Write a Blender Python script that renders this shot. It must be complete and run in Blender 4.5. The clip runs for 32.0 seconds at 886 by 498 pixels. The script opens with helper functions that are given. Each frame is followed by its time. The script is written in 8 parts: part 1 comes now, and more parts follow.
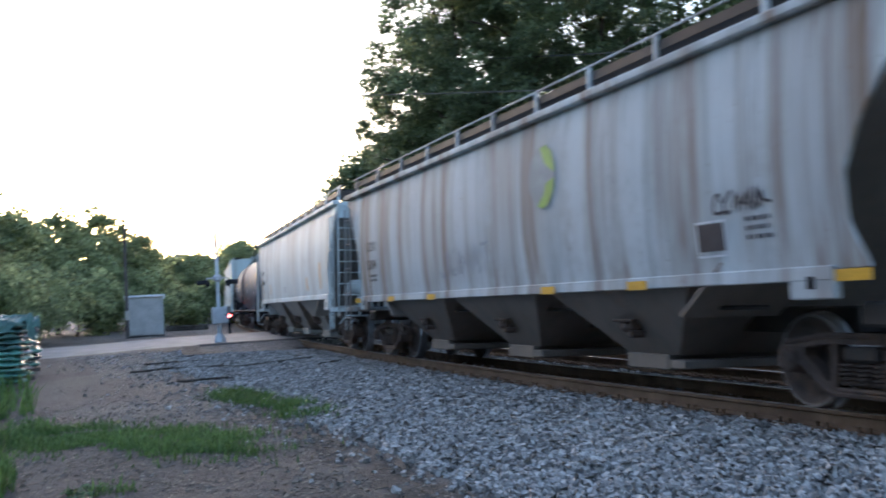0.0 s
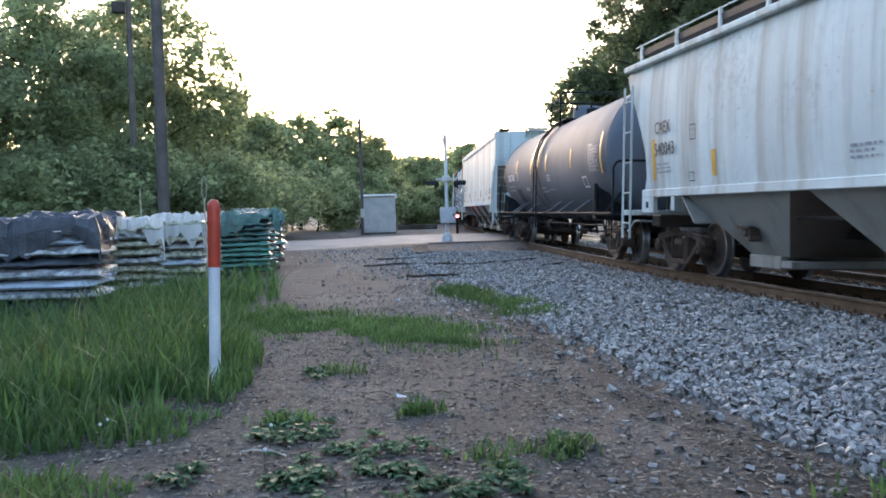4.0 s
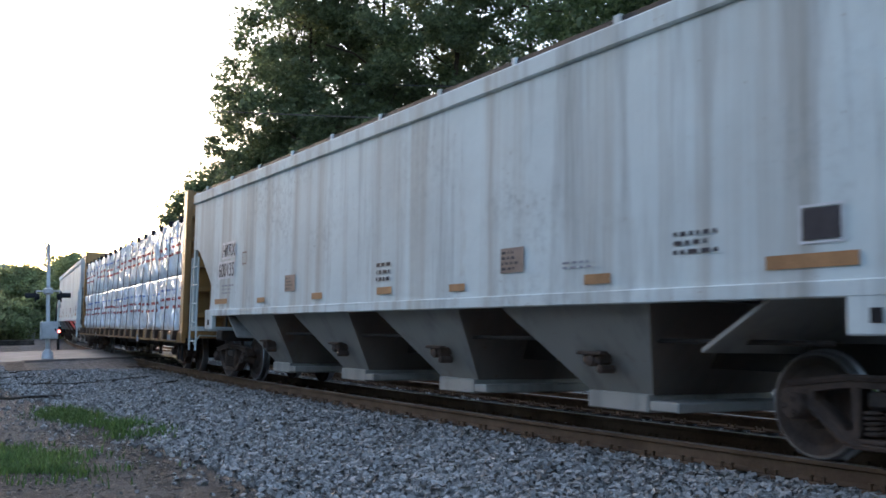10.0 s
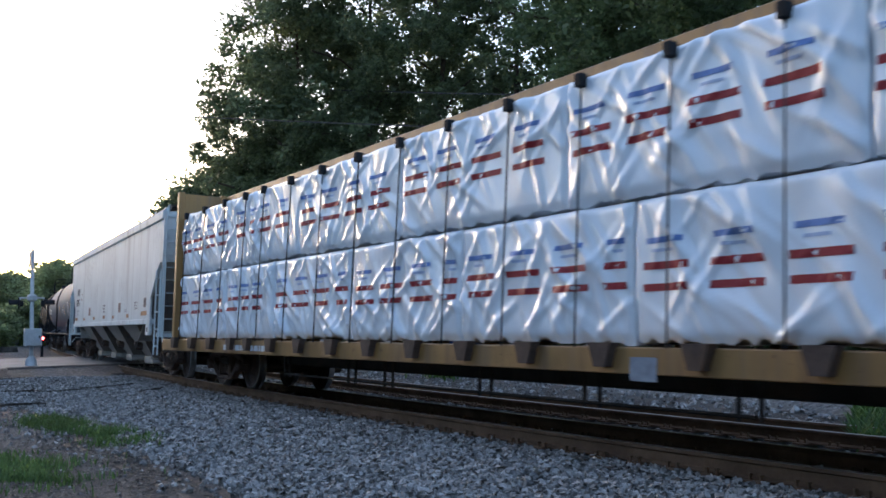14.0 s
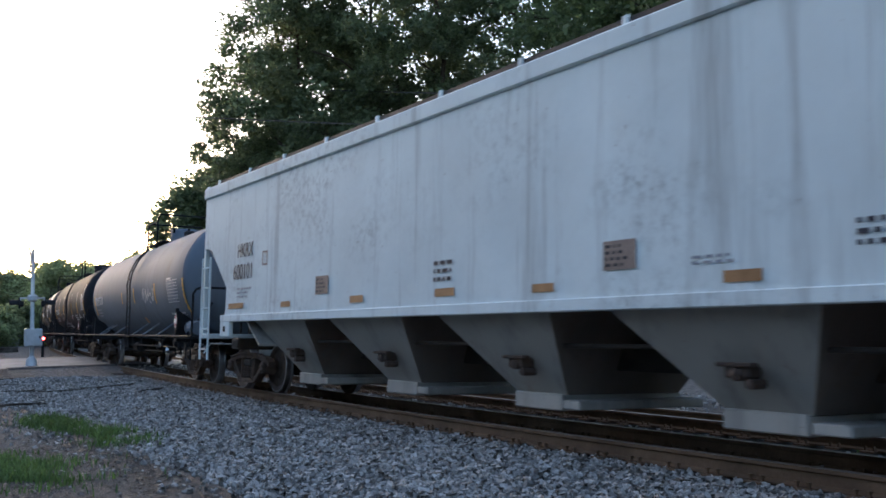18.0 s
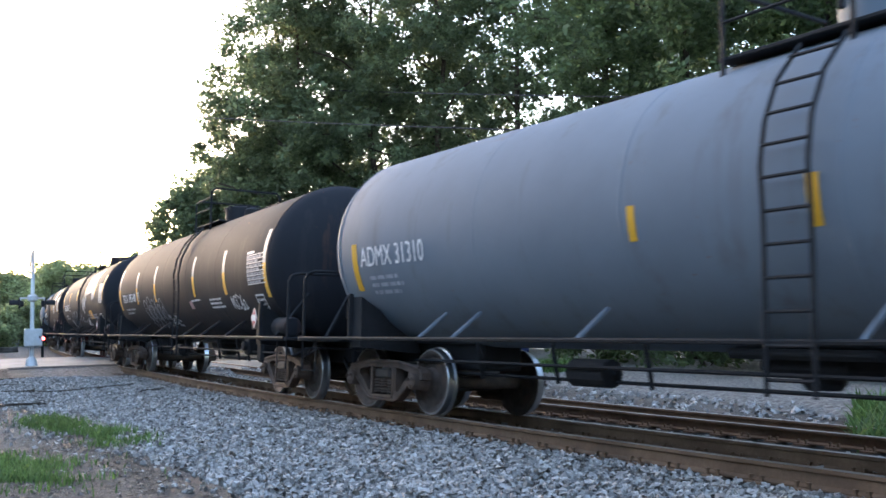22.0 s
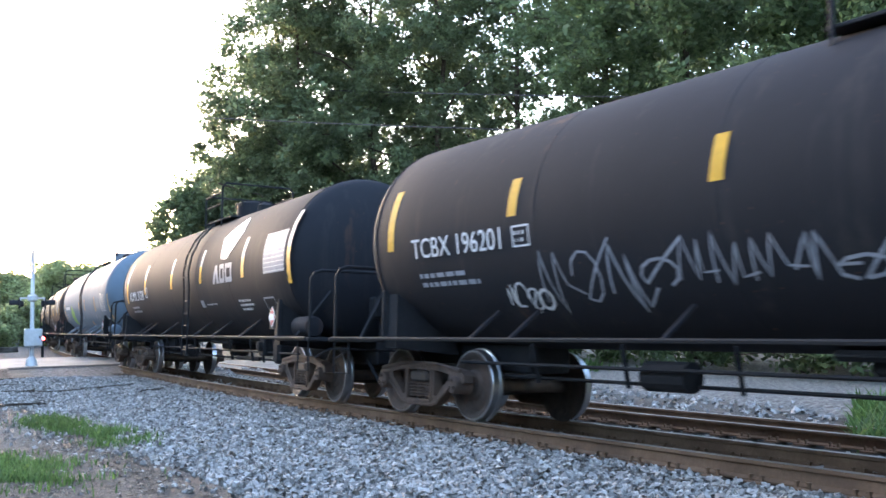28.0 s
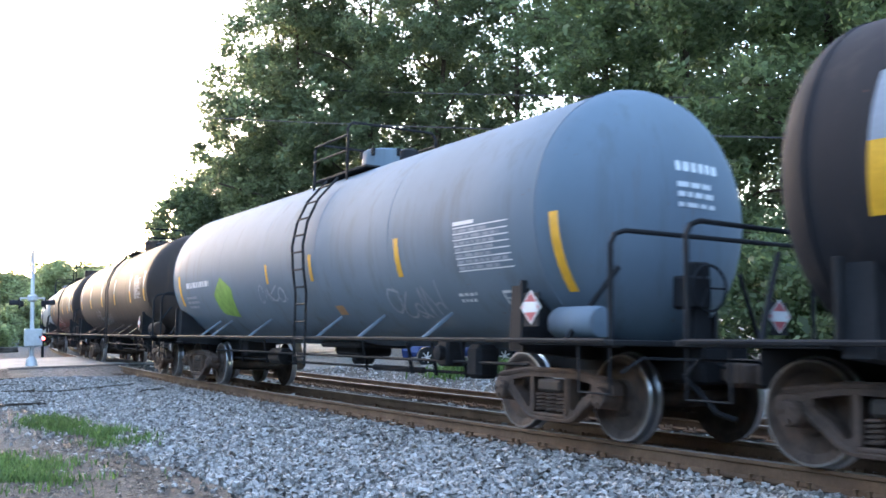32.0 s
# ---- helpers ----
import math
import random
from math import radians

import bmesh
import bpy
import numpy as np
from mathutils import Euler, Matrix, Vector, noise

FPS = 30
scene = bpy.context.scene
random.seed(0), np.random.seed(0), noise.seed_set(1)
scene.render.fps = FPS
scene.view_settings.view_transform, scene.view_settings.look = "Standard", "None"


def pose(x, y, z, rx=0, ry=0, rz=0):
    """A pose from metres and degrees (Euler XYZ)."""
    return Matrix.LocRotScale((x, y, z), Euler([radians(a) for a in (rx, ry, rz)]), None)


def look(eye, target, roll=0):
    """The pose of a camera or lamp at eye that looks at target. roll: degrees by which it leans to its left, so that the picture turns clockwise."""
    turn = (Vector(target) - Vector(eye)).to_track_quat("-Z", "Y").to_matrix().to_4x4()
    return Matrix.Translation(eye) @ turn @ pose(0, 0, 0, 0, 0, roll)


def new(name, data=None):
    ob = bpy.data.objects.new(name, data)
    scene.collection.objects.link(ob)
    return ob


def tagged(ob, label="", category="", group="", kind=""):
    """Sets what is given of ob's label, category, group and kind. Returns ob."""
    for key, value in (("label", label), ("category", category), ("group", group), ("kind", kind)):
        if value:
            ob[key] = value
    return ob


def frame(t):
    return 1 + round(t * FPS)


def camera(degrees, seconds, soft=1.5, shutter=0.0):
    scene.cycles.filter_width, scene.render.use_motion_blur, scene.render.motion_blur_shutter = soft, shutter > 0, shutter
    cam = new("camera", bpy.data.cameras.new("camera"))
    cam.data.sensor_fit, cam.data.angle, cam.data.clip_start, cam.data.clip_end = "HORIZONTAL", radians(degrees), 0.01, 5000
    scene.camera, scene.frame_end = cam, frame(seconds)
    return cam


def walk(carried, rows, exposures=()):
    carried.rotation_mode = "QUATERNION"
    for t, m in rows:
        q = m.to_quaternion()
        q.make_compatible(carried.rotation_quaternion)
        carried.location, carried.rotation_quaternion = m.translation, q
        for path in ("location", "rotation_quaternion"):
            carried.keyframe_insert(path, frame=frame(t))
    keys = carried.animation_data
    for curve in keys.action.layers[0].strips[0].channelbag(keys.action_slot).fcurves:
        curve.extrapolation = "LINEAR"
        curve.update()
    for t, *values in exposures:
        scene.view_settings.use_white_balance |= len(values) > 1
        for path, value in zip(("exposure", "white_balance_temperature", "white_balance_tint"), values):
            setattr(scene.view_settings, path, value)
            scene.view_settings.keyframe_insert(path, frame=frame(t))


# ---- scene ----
EYE = 1.268
D, CURV, CANT, GRADE = 7.176, 0.0049, 0.088, -0.0033
BEND, FLAT_CURV = 24.0, 0.0016
GAUGE = 1.505
CENTRE = GAUGE / 2
CANT_ANGLE = math.degrees(math.asin(CANT / GAUGE))

cam = camera(49.5, 32.0, soft=1.6, shutter=0.3)
# seconds, yaw, pitch, roll, and how far the hand sways in x, y, z; then the camera rests
LOOKS = [(0.0, -24.66, 2.63, 2.98, 0.10, 0.07, 0.01), (0.5, -19.3, 1.3, -1.6, 0.08, 0.05, 0.02), (1.0, -21.39, -3.41, -0.31, 0.06, 0.04, 0.04),
         (1.5, -20.51, -5.76, 1.06, 0.06, -0.09, 0.01), (2.0, -15.23, -5.89, 1.17, 0.12, -0.15, 0.02), (2.5, -12.5, -8.4, 1.2, 0.12, -0.12, 0.0),
         (3.5, -11.2, -5.0, 1.25, 0.12, -0.04, -0.02), (4.5, -11.9, -1.05, 1.3, 0.11, 0.03, -0.04), (5.0, -16.29, -0.79, 1.31, 0.11, 0.06, -0.04),
         (5.5, -21.9, -0.85, 0.95, 0.07, 0.0, -0.06), (6.0, -30.26, -0.82, 0.54, 0.03, -0.08, -0.07), (6.5, -31.05, -1.0, 0.4, 0.02, -0.12, -0.05),
         (7.0, -30.8, -1.14, 0.2, 0.01, -0.15, -0.03), (7.5, -31.95, 1.36, 0.3, 0.0, -0.08, -0.02), (8.0, -33.57, 1.79, 0.43, -0.01, 0.01, -0.01),
         (8.5, -33.5, 3.13, 0.6, -0.03, 0.02, 0), (9.0, -33.47, 3.53, 0.75, -0.05, 0.02, 0), (9.5, -33.5, 3.72, 0.82, -0.03, 0.01, 0),
         (10.0, -33.94, 3.85, 0.86, 0, 0, 0), (10.5, -34.56, 3.9, 0.9, 0, 0, 0), (11.0, -34.68, 4.04, 0.93, 0, 0, 0), (12.0, -34.73, 4.15, 0.94, 0, 0, 0),
         (13.0, -34.76, 4.2, 0.94, 0, 0, 0), (16.0, -34.73, 4.22, 0.93, 0, 0, 0), (20.0, -34.73, 4.24, 0.91, 0, 0, 0), (32.0, -34.73, 4.24, 0.91, 0, 0, 0)]
# stops, kelvin and tint of the camera's own exposure
EXPOSURES = [(0.0, 3.10), (0.5, 2.70), (1.0, 2.86), (1.5, 3.55), (2.0, 4.20), (2.5, 4.40), (4.5, 3.20), (5.0, 3.05), (5.5, 3.10), (6.0, 3.45), (6.5, 3.75), (7.0, 4.00), (8.0, 3.75),
             (9.0, 3.32), (10.0, 2.88), (11.0, 2.80), (13.0, 2.76), (14.0, 2.62), (17.0, 2.68), (20.0, 2.98), (20.6, 3.35), (21.0, 3.70), (21.5, 3.85), (23.0, 4.05), (24.0, 4.26), (26.0, 4.35), (28.0, 4.35), (32.0, 4.35)]
KELVIN = [(0, 6800), (1, 7000), (2, 7050), (5, 7250), (6, 7250), (7, 7150), (8, 7150), (9, 7050), (10, 7100), (11, 7200), (13, 6750), (17, 6950), (20, 6950), (21, 7150), (23, 7300), (26, 7150), (32, 7100)]
EXPOSURES = [(t, e - 0.3, float(np.interp(t, *zip(*KELVIN))) - 950, 20) for t, e in EXPOSURES]
walk(cam, [(t, pose(x, y, EYE + z, 90 + p, r, w)) for t, w, p, r, x, y, z in LOOKS], EXPOSURES)

# ---- sky and sun: late dusk, the sun low behind the far trees ----
world = bpy.data.worlds.new("dusk_sky")
scene.world = world
world.use_nodes = True
wn = world.node_tree
sky = wn.nodes.new("ShaderNodeTexSky")
sky.sky_type = "NISHITA"
sky.sun_disc = False
SUN_UP, SUN_ROUND = 7.0, 2.0
sky.sun_elevation, sky.sun_rotation = radians(SUN_UP), radians(SUN_ROUND)
sky.dust_density, sky.air_density, sky.ozone_density = 1.5, 1.0, 1.4
wn.nodes["Background"].inputs["Strength"].default_value = 0.12
wn.links.new(sky.outputs[0], wn.nodes["Background"].inputs["Color"])
sun = new("sun", bpy.data.lights.new("sun", "SUN"))
sun.data.energy, sun.data.angle, sun.data.color = 0.22, radians(14), (1.0, 0.86, 0.72)
_a, _e = radians(SUN_ROUND), radians(SUN_UP)
sun.matrix_world = look((0, 0, 40), (-math.sin(_a) * math.cos(_e), -math.cos(_a) * math.cos(_e), 40 - math.sin(_e)))

# ---- materials ----
def _nodes(name):
    m = bpy.data.materials.new(name)
    m.use_nodes = True
    n = m.node_tree
    return m, n, n.nodes["Principled BSDF"]


def _noise(n, scale, detail=4.0, vec=None, stretch=None, rough=0.6):
    t = n.nodes.new("ShaderNodeTexNoise")
    t.inputs["Scale"].default_value, t.inputs["Detail"].default_value, t.inputs["Roughness"].default_value = scale, detail, rough
    if vec is None:
        vec = n.nodes.new("ShaderNodeTexCoord").outputs["Object"]
    if stretch:
        mp = n.nodes.new("ShaderNodeMapping")
        mp.inputs["Scale"].default_value = stretch
        n.links.new(vec, mp.inputs["Vector"])
        vec = mp.outputs[0]
    n.links.new(vec, t.inputs["Vector"])
    return t.outputs["Fac"]


def _ramp(n, fac, lo, hi, a=(0, 0, 0), b=(1, 1, 1)):
    r = n.nodes.new("ShaderNodeValToRGB")
    r.color_ramp.elements[0].position, r.color_ramp.elements[1].position = lo, hi
    r.color_ramp.elements[0].color, r.color_ramp.elements[1].color = (*a, 1), (*b, 1)
    n.links.new(fac, r.inputs[0])
    return r.outputs[0]


def _mix(n, fac, a, b, mode="MIX"):
    x = n.nodes.new("ShaderNodeMix")
    x.data_type, x.blend_type = "RGBA", mode
    for sock, v in ((x.inputs[0], fac), (x.inputs[6], a), (x.inputs[7], b)):
        if isinstance(v, (int, float)):
            sock.default_value = v
        elif isinstance(v, tuple):
            sock.default_value = (*v, 1)
        else:
            n.links.new(v, sock)
    return x.outputs[2]


def _bump(n, bsdf, fac, strength, dist=0.02):
    b = n.nodes.new("ShaderNodeBump")
    b.inputs["Strength"].default_value, b.inputs["Distance"].default_value = strength, dist
    n.links.new(fac, b.inputs["Height"])
    n.links.new(b.outputs[0], bsdf.inputs["Normal"])


def plain(name, col, rough=0.6, metal=0.0, vary=0.25, scale=3.0, bump=0.0, dirt=None, island=False):
    """A surface of one colour with grain and blotches at two scales."""
    m, n, p = _nodes(name)
    dark = tuple(c * (1 - vary) for c in col)
    lite = tuple(min(1, c * (1 + vary)) for c in col)
    c = _mix(n, _ramp(n, _noise(n, scale), 0.3, 0.7), dark, lite)
    fine = _noise(n, scale * 11, 3)
    c = _mix(n, 0.5, c, _ramp(n, fine, 0.25, 0.75, (0.55,) * 3, (1.0,) * 3), "MULTIPLY")
    if dirt:
        c = _mix(n, _ramp(n, _noise(n, scale * 0.6, 6), 0.5, 0.72), c, dirt)
    if island:
        g = n.nodes.new("ShaderNodeNewGeometry")
        c = _mix(n, 0.75, c, _ramp(n, g.outputs["Random Per Island"], 0.0, 1.0, (0.3,) * 3, (1.6,) * 3), "MULTIPLY")
    n.links.new(c, p.inputs["Base Color"])
    p.inputs["Roughness"].default_value, p.inputs["Metallic"].default_value = rough, metal
    p.inputs["Specular IOR Level"].default_value = 0.18 if rough >= 0.5 and metal < 0.2 else 0.5
    if bump:
        _bump(n, p, fine, bump)
    return m


def car_paint(name, col, rust=(0.16, 0.075, 0.035), rust_amount=0.5, grime=(0.09, 0.085, 0.08), grime_amount=0.4, rough=0.5, run=0.0, shine=0.5, dent=0.12, smudge=0.0):
    """Weathered wagon paint: upright streaks of grime and rust, blotches and a fine grain."""
    m, n, p = _nodes(name)
    tc = n.nodes.new("ShaderNodeTexCoord").outputs["Object"]
    c = _mix(n, _ramp(n, _noise(n, 0.55, 5, tc), 0.3, 0.7), tuple(v * 0.86 for v in col), tuple(min(1, v * 1.06) for v in col))
    streak = _ramp(n, _noise(n, 1.0, 7, tc, (2.6, 2.6, 0.16), 0.66), 0.60 - 0.16 * grime_amount, 0.74)
    c = _mix(n, streak, c, tuple(g * 0.55 + v * 0.45 for g, v in zip(grime, col)))
    r2 = _ramp(n, _noise(n, 1.0, 8, tc, (1.1, 1.1, 0.10), 0.7), 0.66 - 0.19 * rust_amount, 0.80)
    blot = _ramp(n, _noise(n, 5.0, 6, tc), 0.35, 0.62)
    c = _mix(n, _mix(n, 1.0, r2, blot, "MULTIPLY"), c, rust)
    if run:
        # long brown runs from the roof's edge, each of its own width
        lines = _ramp(n, _noise(n, 1.0, 5, tc, (1.5, 1.5, 0.045), 0.62), 0.45, 0.62)
        fine = _ramp(n, _noise(n, 1.0, 4, tc, (6.0, 6.0, 0.12), 0.6), 0.35, 0.7, (0.35,) * 3, (1.0,) * 3)
        c = _mix(n, _mix(n, 1.0, _mix(n, run, (0, 0, 0), lines), fine, "MULTIPLY"), c, rust)
    spots = _ramp(n, _noise(n, 14.0, 6, tc), 0.70 - 0.06 * rust_amount, 0.74)
    c = _mix(n, spots, c, rust)
    if smudge:
        # sooty hand-high smudges and worn scuffs, in drifts
        drift = _ramp(n, _noise(n, 0.45, 4, tc, (1, 1, 1.6), 0.6), 0.46, 0.66)
        soot = _mix(n, 1.0, drift, _ramp(n, _noise(n, 7.0, 8, tc, None, 0.72), 0.46, 0.7), "MULTIPLY")
        c = _mix(n, _mix(n, smudge, (0, 0, 0), soot), c, tuple(v * 0.35 for v in col))
    n.links.new(c, p.inputs["Base Color"])
    p.inputs["Roughness"].default_value, p.inputs["Specular IOR Level"].default_value = rough, shine
    _bump(n, p, _noise(n, 1.6, 3, tc), dent, 0.05)
    return m


def leaf_stuff(name, col, back=0.4, gloss=0.5):
    """Thin leaves: each clump its own shade, light glows through from behind."""
    m, n, p = _nodes(name)
    g = n.nodes.new("ShaderNodeNewGeometry")
    shade = _ramp(n, g.outputs["Random Per Island"], 0.0, 1.0, (0.55,) * 3, (1.3,) * 3)
    wide = _mix(n, _ramp(n, _noise(n, 0.22, 3), 0.35, 0.65), tuple(c * 0.75 for c in col), tuple(c * 1.25 for c in col))
    c = _mix(n, 1.0, wide, shade, "MULTIPLY")
    n.links.new(c, p.inputs["Base Color"])
    p.inputs["Roughness"].default_value = 0.55
    p.inputs["Specular IOR Level"].default_value = gloss
    t = n.nodes.new("ShaderNodeBsdfTranslucent")
    n.links.new(c, t.inputs["Color"])
    mx = n.nodes.new("ShaderNodeMixShader")
    mx.inputs[0].default_value = back
    n.links.new(p.outputs[0], mx.inputs[1])
    n.links.new(t.outputs[0], mx.inputs[2])
    n.links.new(mx.outputs[0], n.nodes["Material Output"].inputs["Surface"])
    return m


def ground_mix():
    """Trodden brown dirt with pressed gravel, and a bare damp strip along the ballast's toe."""
    m, n, p = _nodes("trodden_dirt")
    tc = n.nodes.new("ShaderNodeTexCoord").outputs["Object"]
    dirt = _mix(n, _ramp(n, _noise(n, 1.3, 8, tc, None, 0.7), 0.34, 0.66), (0.058, 0.049, 0.041), (0.115, 0.098, 0.082))
    tuft = _ramp(n, _noise(n, 9.0, 6, tc, None, 0.7), 0.5, 0.68)
    dirt = _mix(n, _mix(n, 0.8, (0, 0, 0), tuft), dirt, (0.042, 0.033, 0.027))
    worn = _ramp(n, _noise(n, 2.6, 9, tc, None, 0.72), 0.48, 0.6)
    dirt = _mix(n, _mix(n, 0.65, (0, 0, 0), worn), dirt, (0.044, 0.034, 0.027))
    grit = _ramp(n, _noise(n, 34, 6, tc, None, 0.7), 0.57, 0.66)
    dirt = _mix(n, grit, dirt, (0.24, 0.21, 0.175))
    gravel = _ramp(n, _noise(n, 0.34, 6, tc), 0.44, 0.6)
    pale = _mix(n, _ramp(n, _noise(n, 42, 5, tc, None, 0.75), 0.42, 0.6), (0.085, 0.075, 0.066), (0.22, 0.2, 0.175))
    dirt = _mix(n, _mix(n, 0.6, (0, 0, 0), gravel), dirt, pale)
    far = n.nodes.new("ShaderNodeVectorMath")
    far.operation = "DISTANCE"
    flat = n.nodes.new("ShaderNodeMapping")
    flat.inputs["Scale"].default_value = (1, 1, 0)
    n.links.new(tc, flat.inputs["Vector"])
    n.links.new(flat.outputs[0], far.inputs[0])
    far.inputs[1].default_value = (D + 1 / CURV, 0, 0)
    off = n.nodes.new("ShaderNodeMath")
    off.operation = "SUBTRACT"
    off.inputs[0].default_value = 1 / CURV + 3.95
    n.links.new(far.outputs["Value"], off.inputs[1])
    wob = n.nodes.new("ShaderNodeMath")
    wob.operation = "MULTIPLY_ADD"
    wob.inputs[1].default_value = 0.9
    n.links.new(_noise(n, 1.1, 5, tc), wob.inputs[0])
    n.links.new(off.outputs[0], wob.inputs[2])
    band = n.nodes.new("ShaderNodeMath")
    band.operation = "COMPARE"
    band.inputs[1].default_value, band.inputs[2].default_value = 0.4, 0.3
    n.links.new(wob.outputs[0], band.inputs[0])
    soft = _mix(n, 1.0, _mix(n, 0.95, (0, 0, 0), band.outputs[0]), _ramp(n, _noise(n, 2.2, 6, tc), 0.25, 0.55), "MULTIPLY")
    dirt = _mix(n, soft, dirt, (0.034, 0.028, 0.023))
    n.links.new(dirt, p.inputs["Base Color"])
    p.inputs["Roughness"].default_value = 0.95
    _bump(n, p, _noise(n, 18, 8, tc, None, 0.72), 1.0, 0.05)
    return m


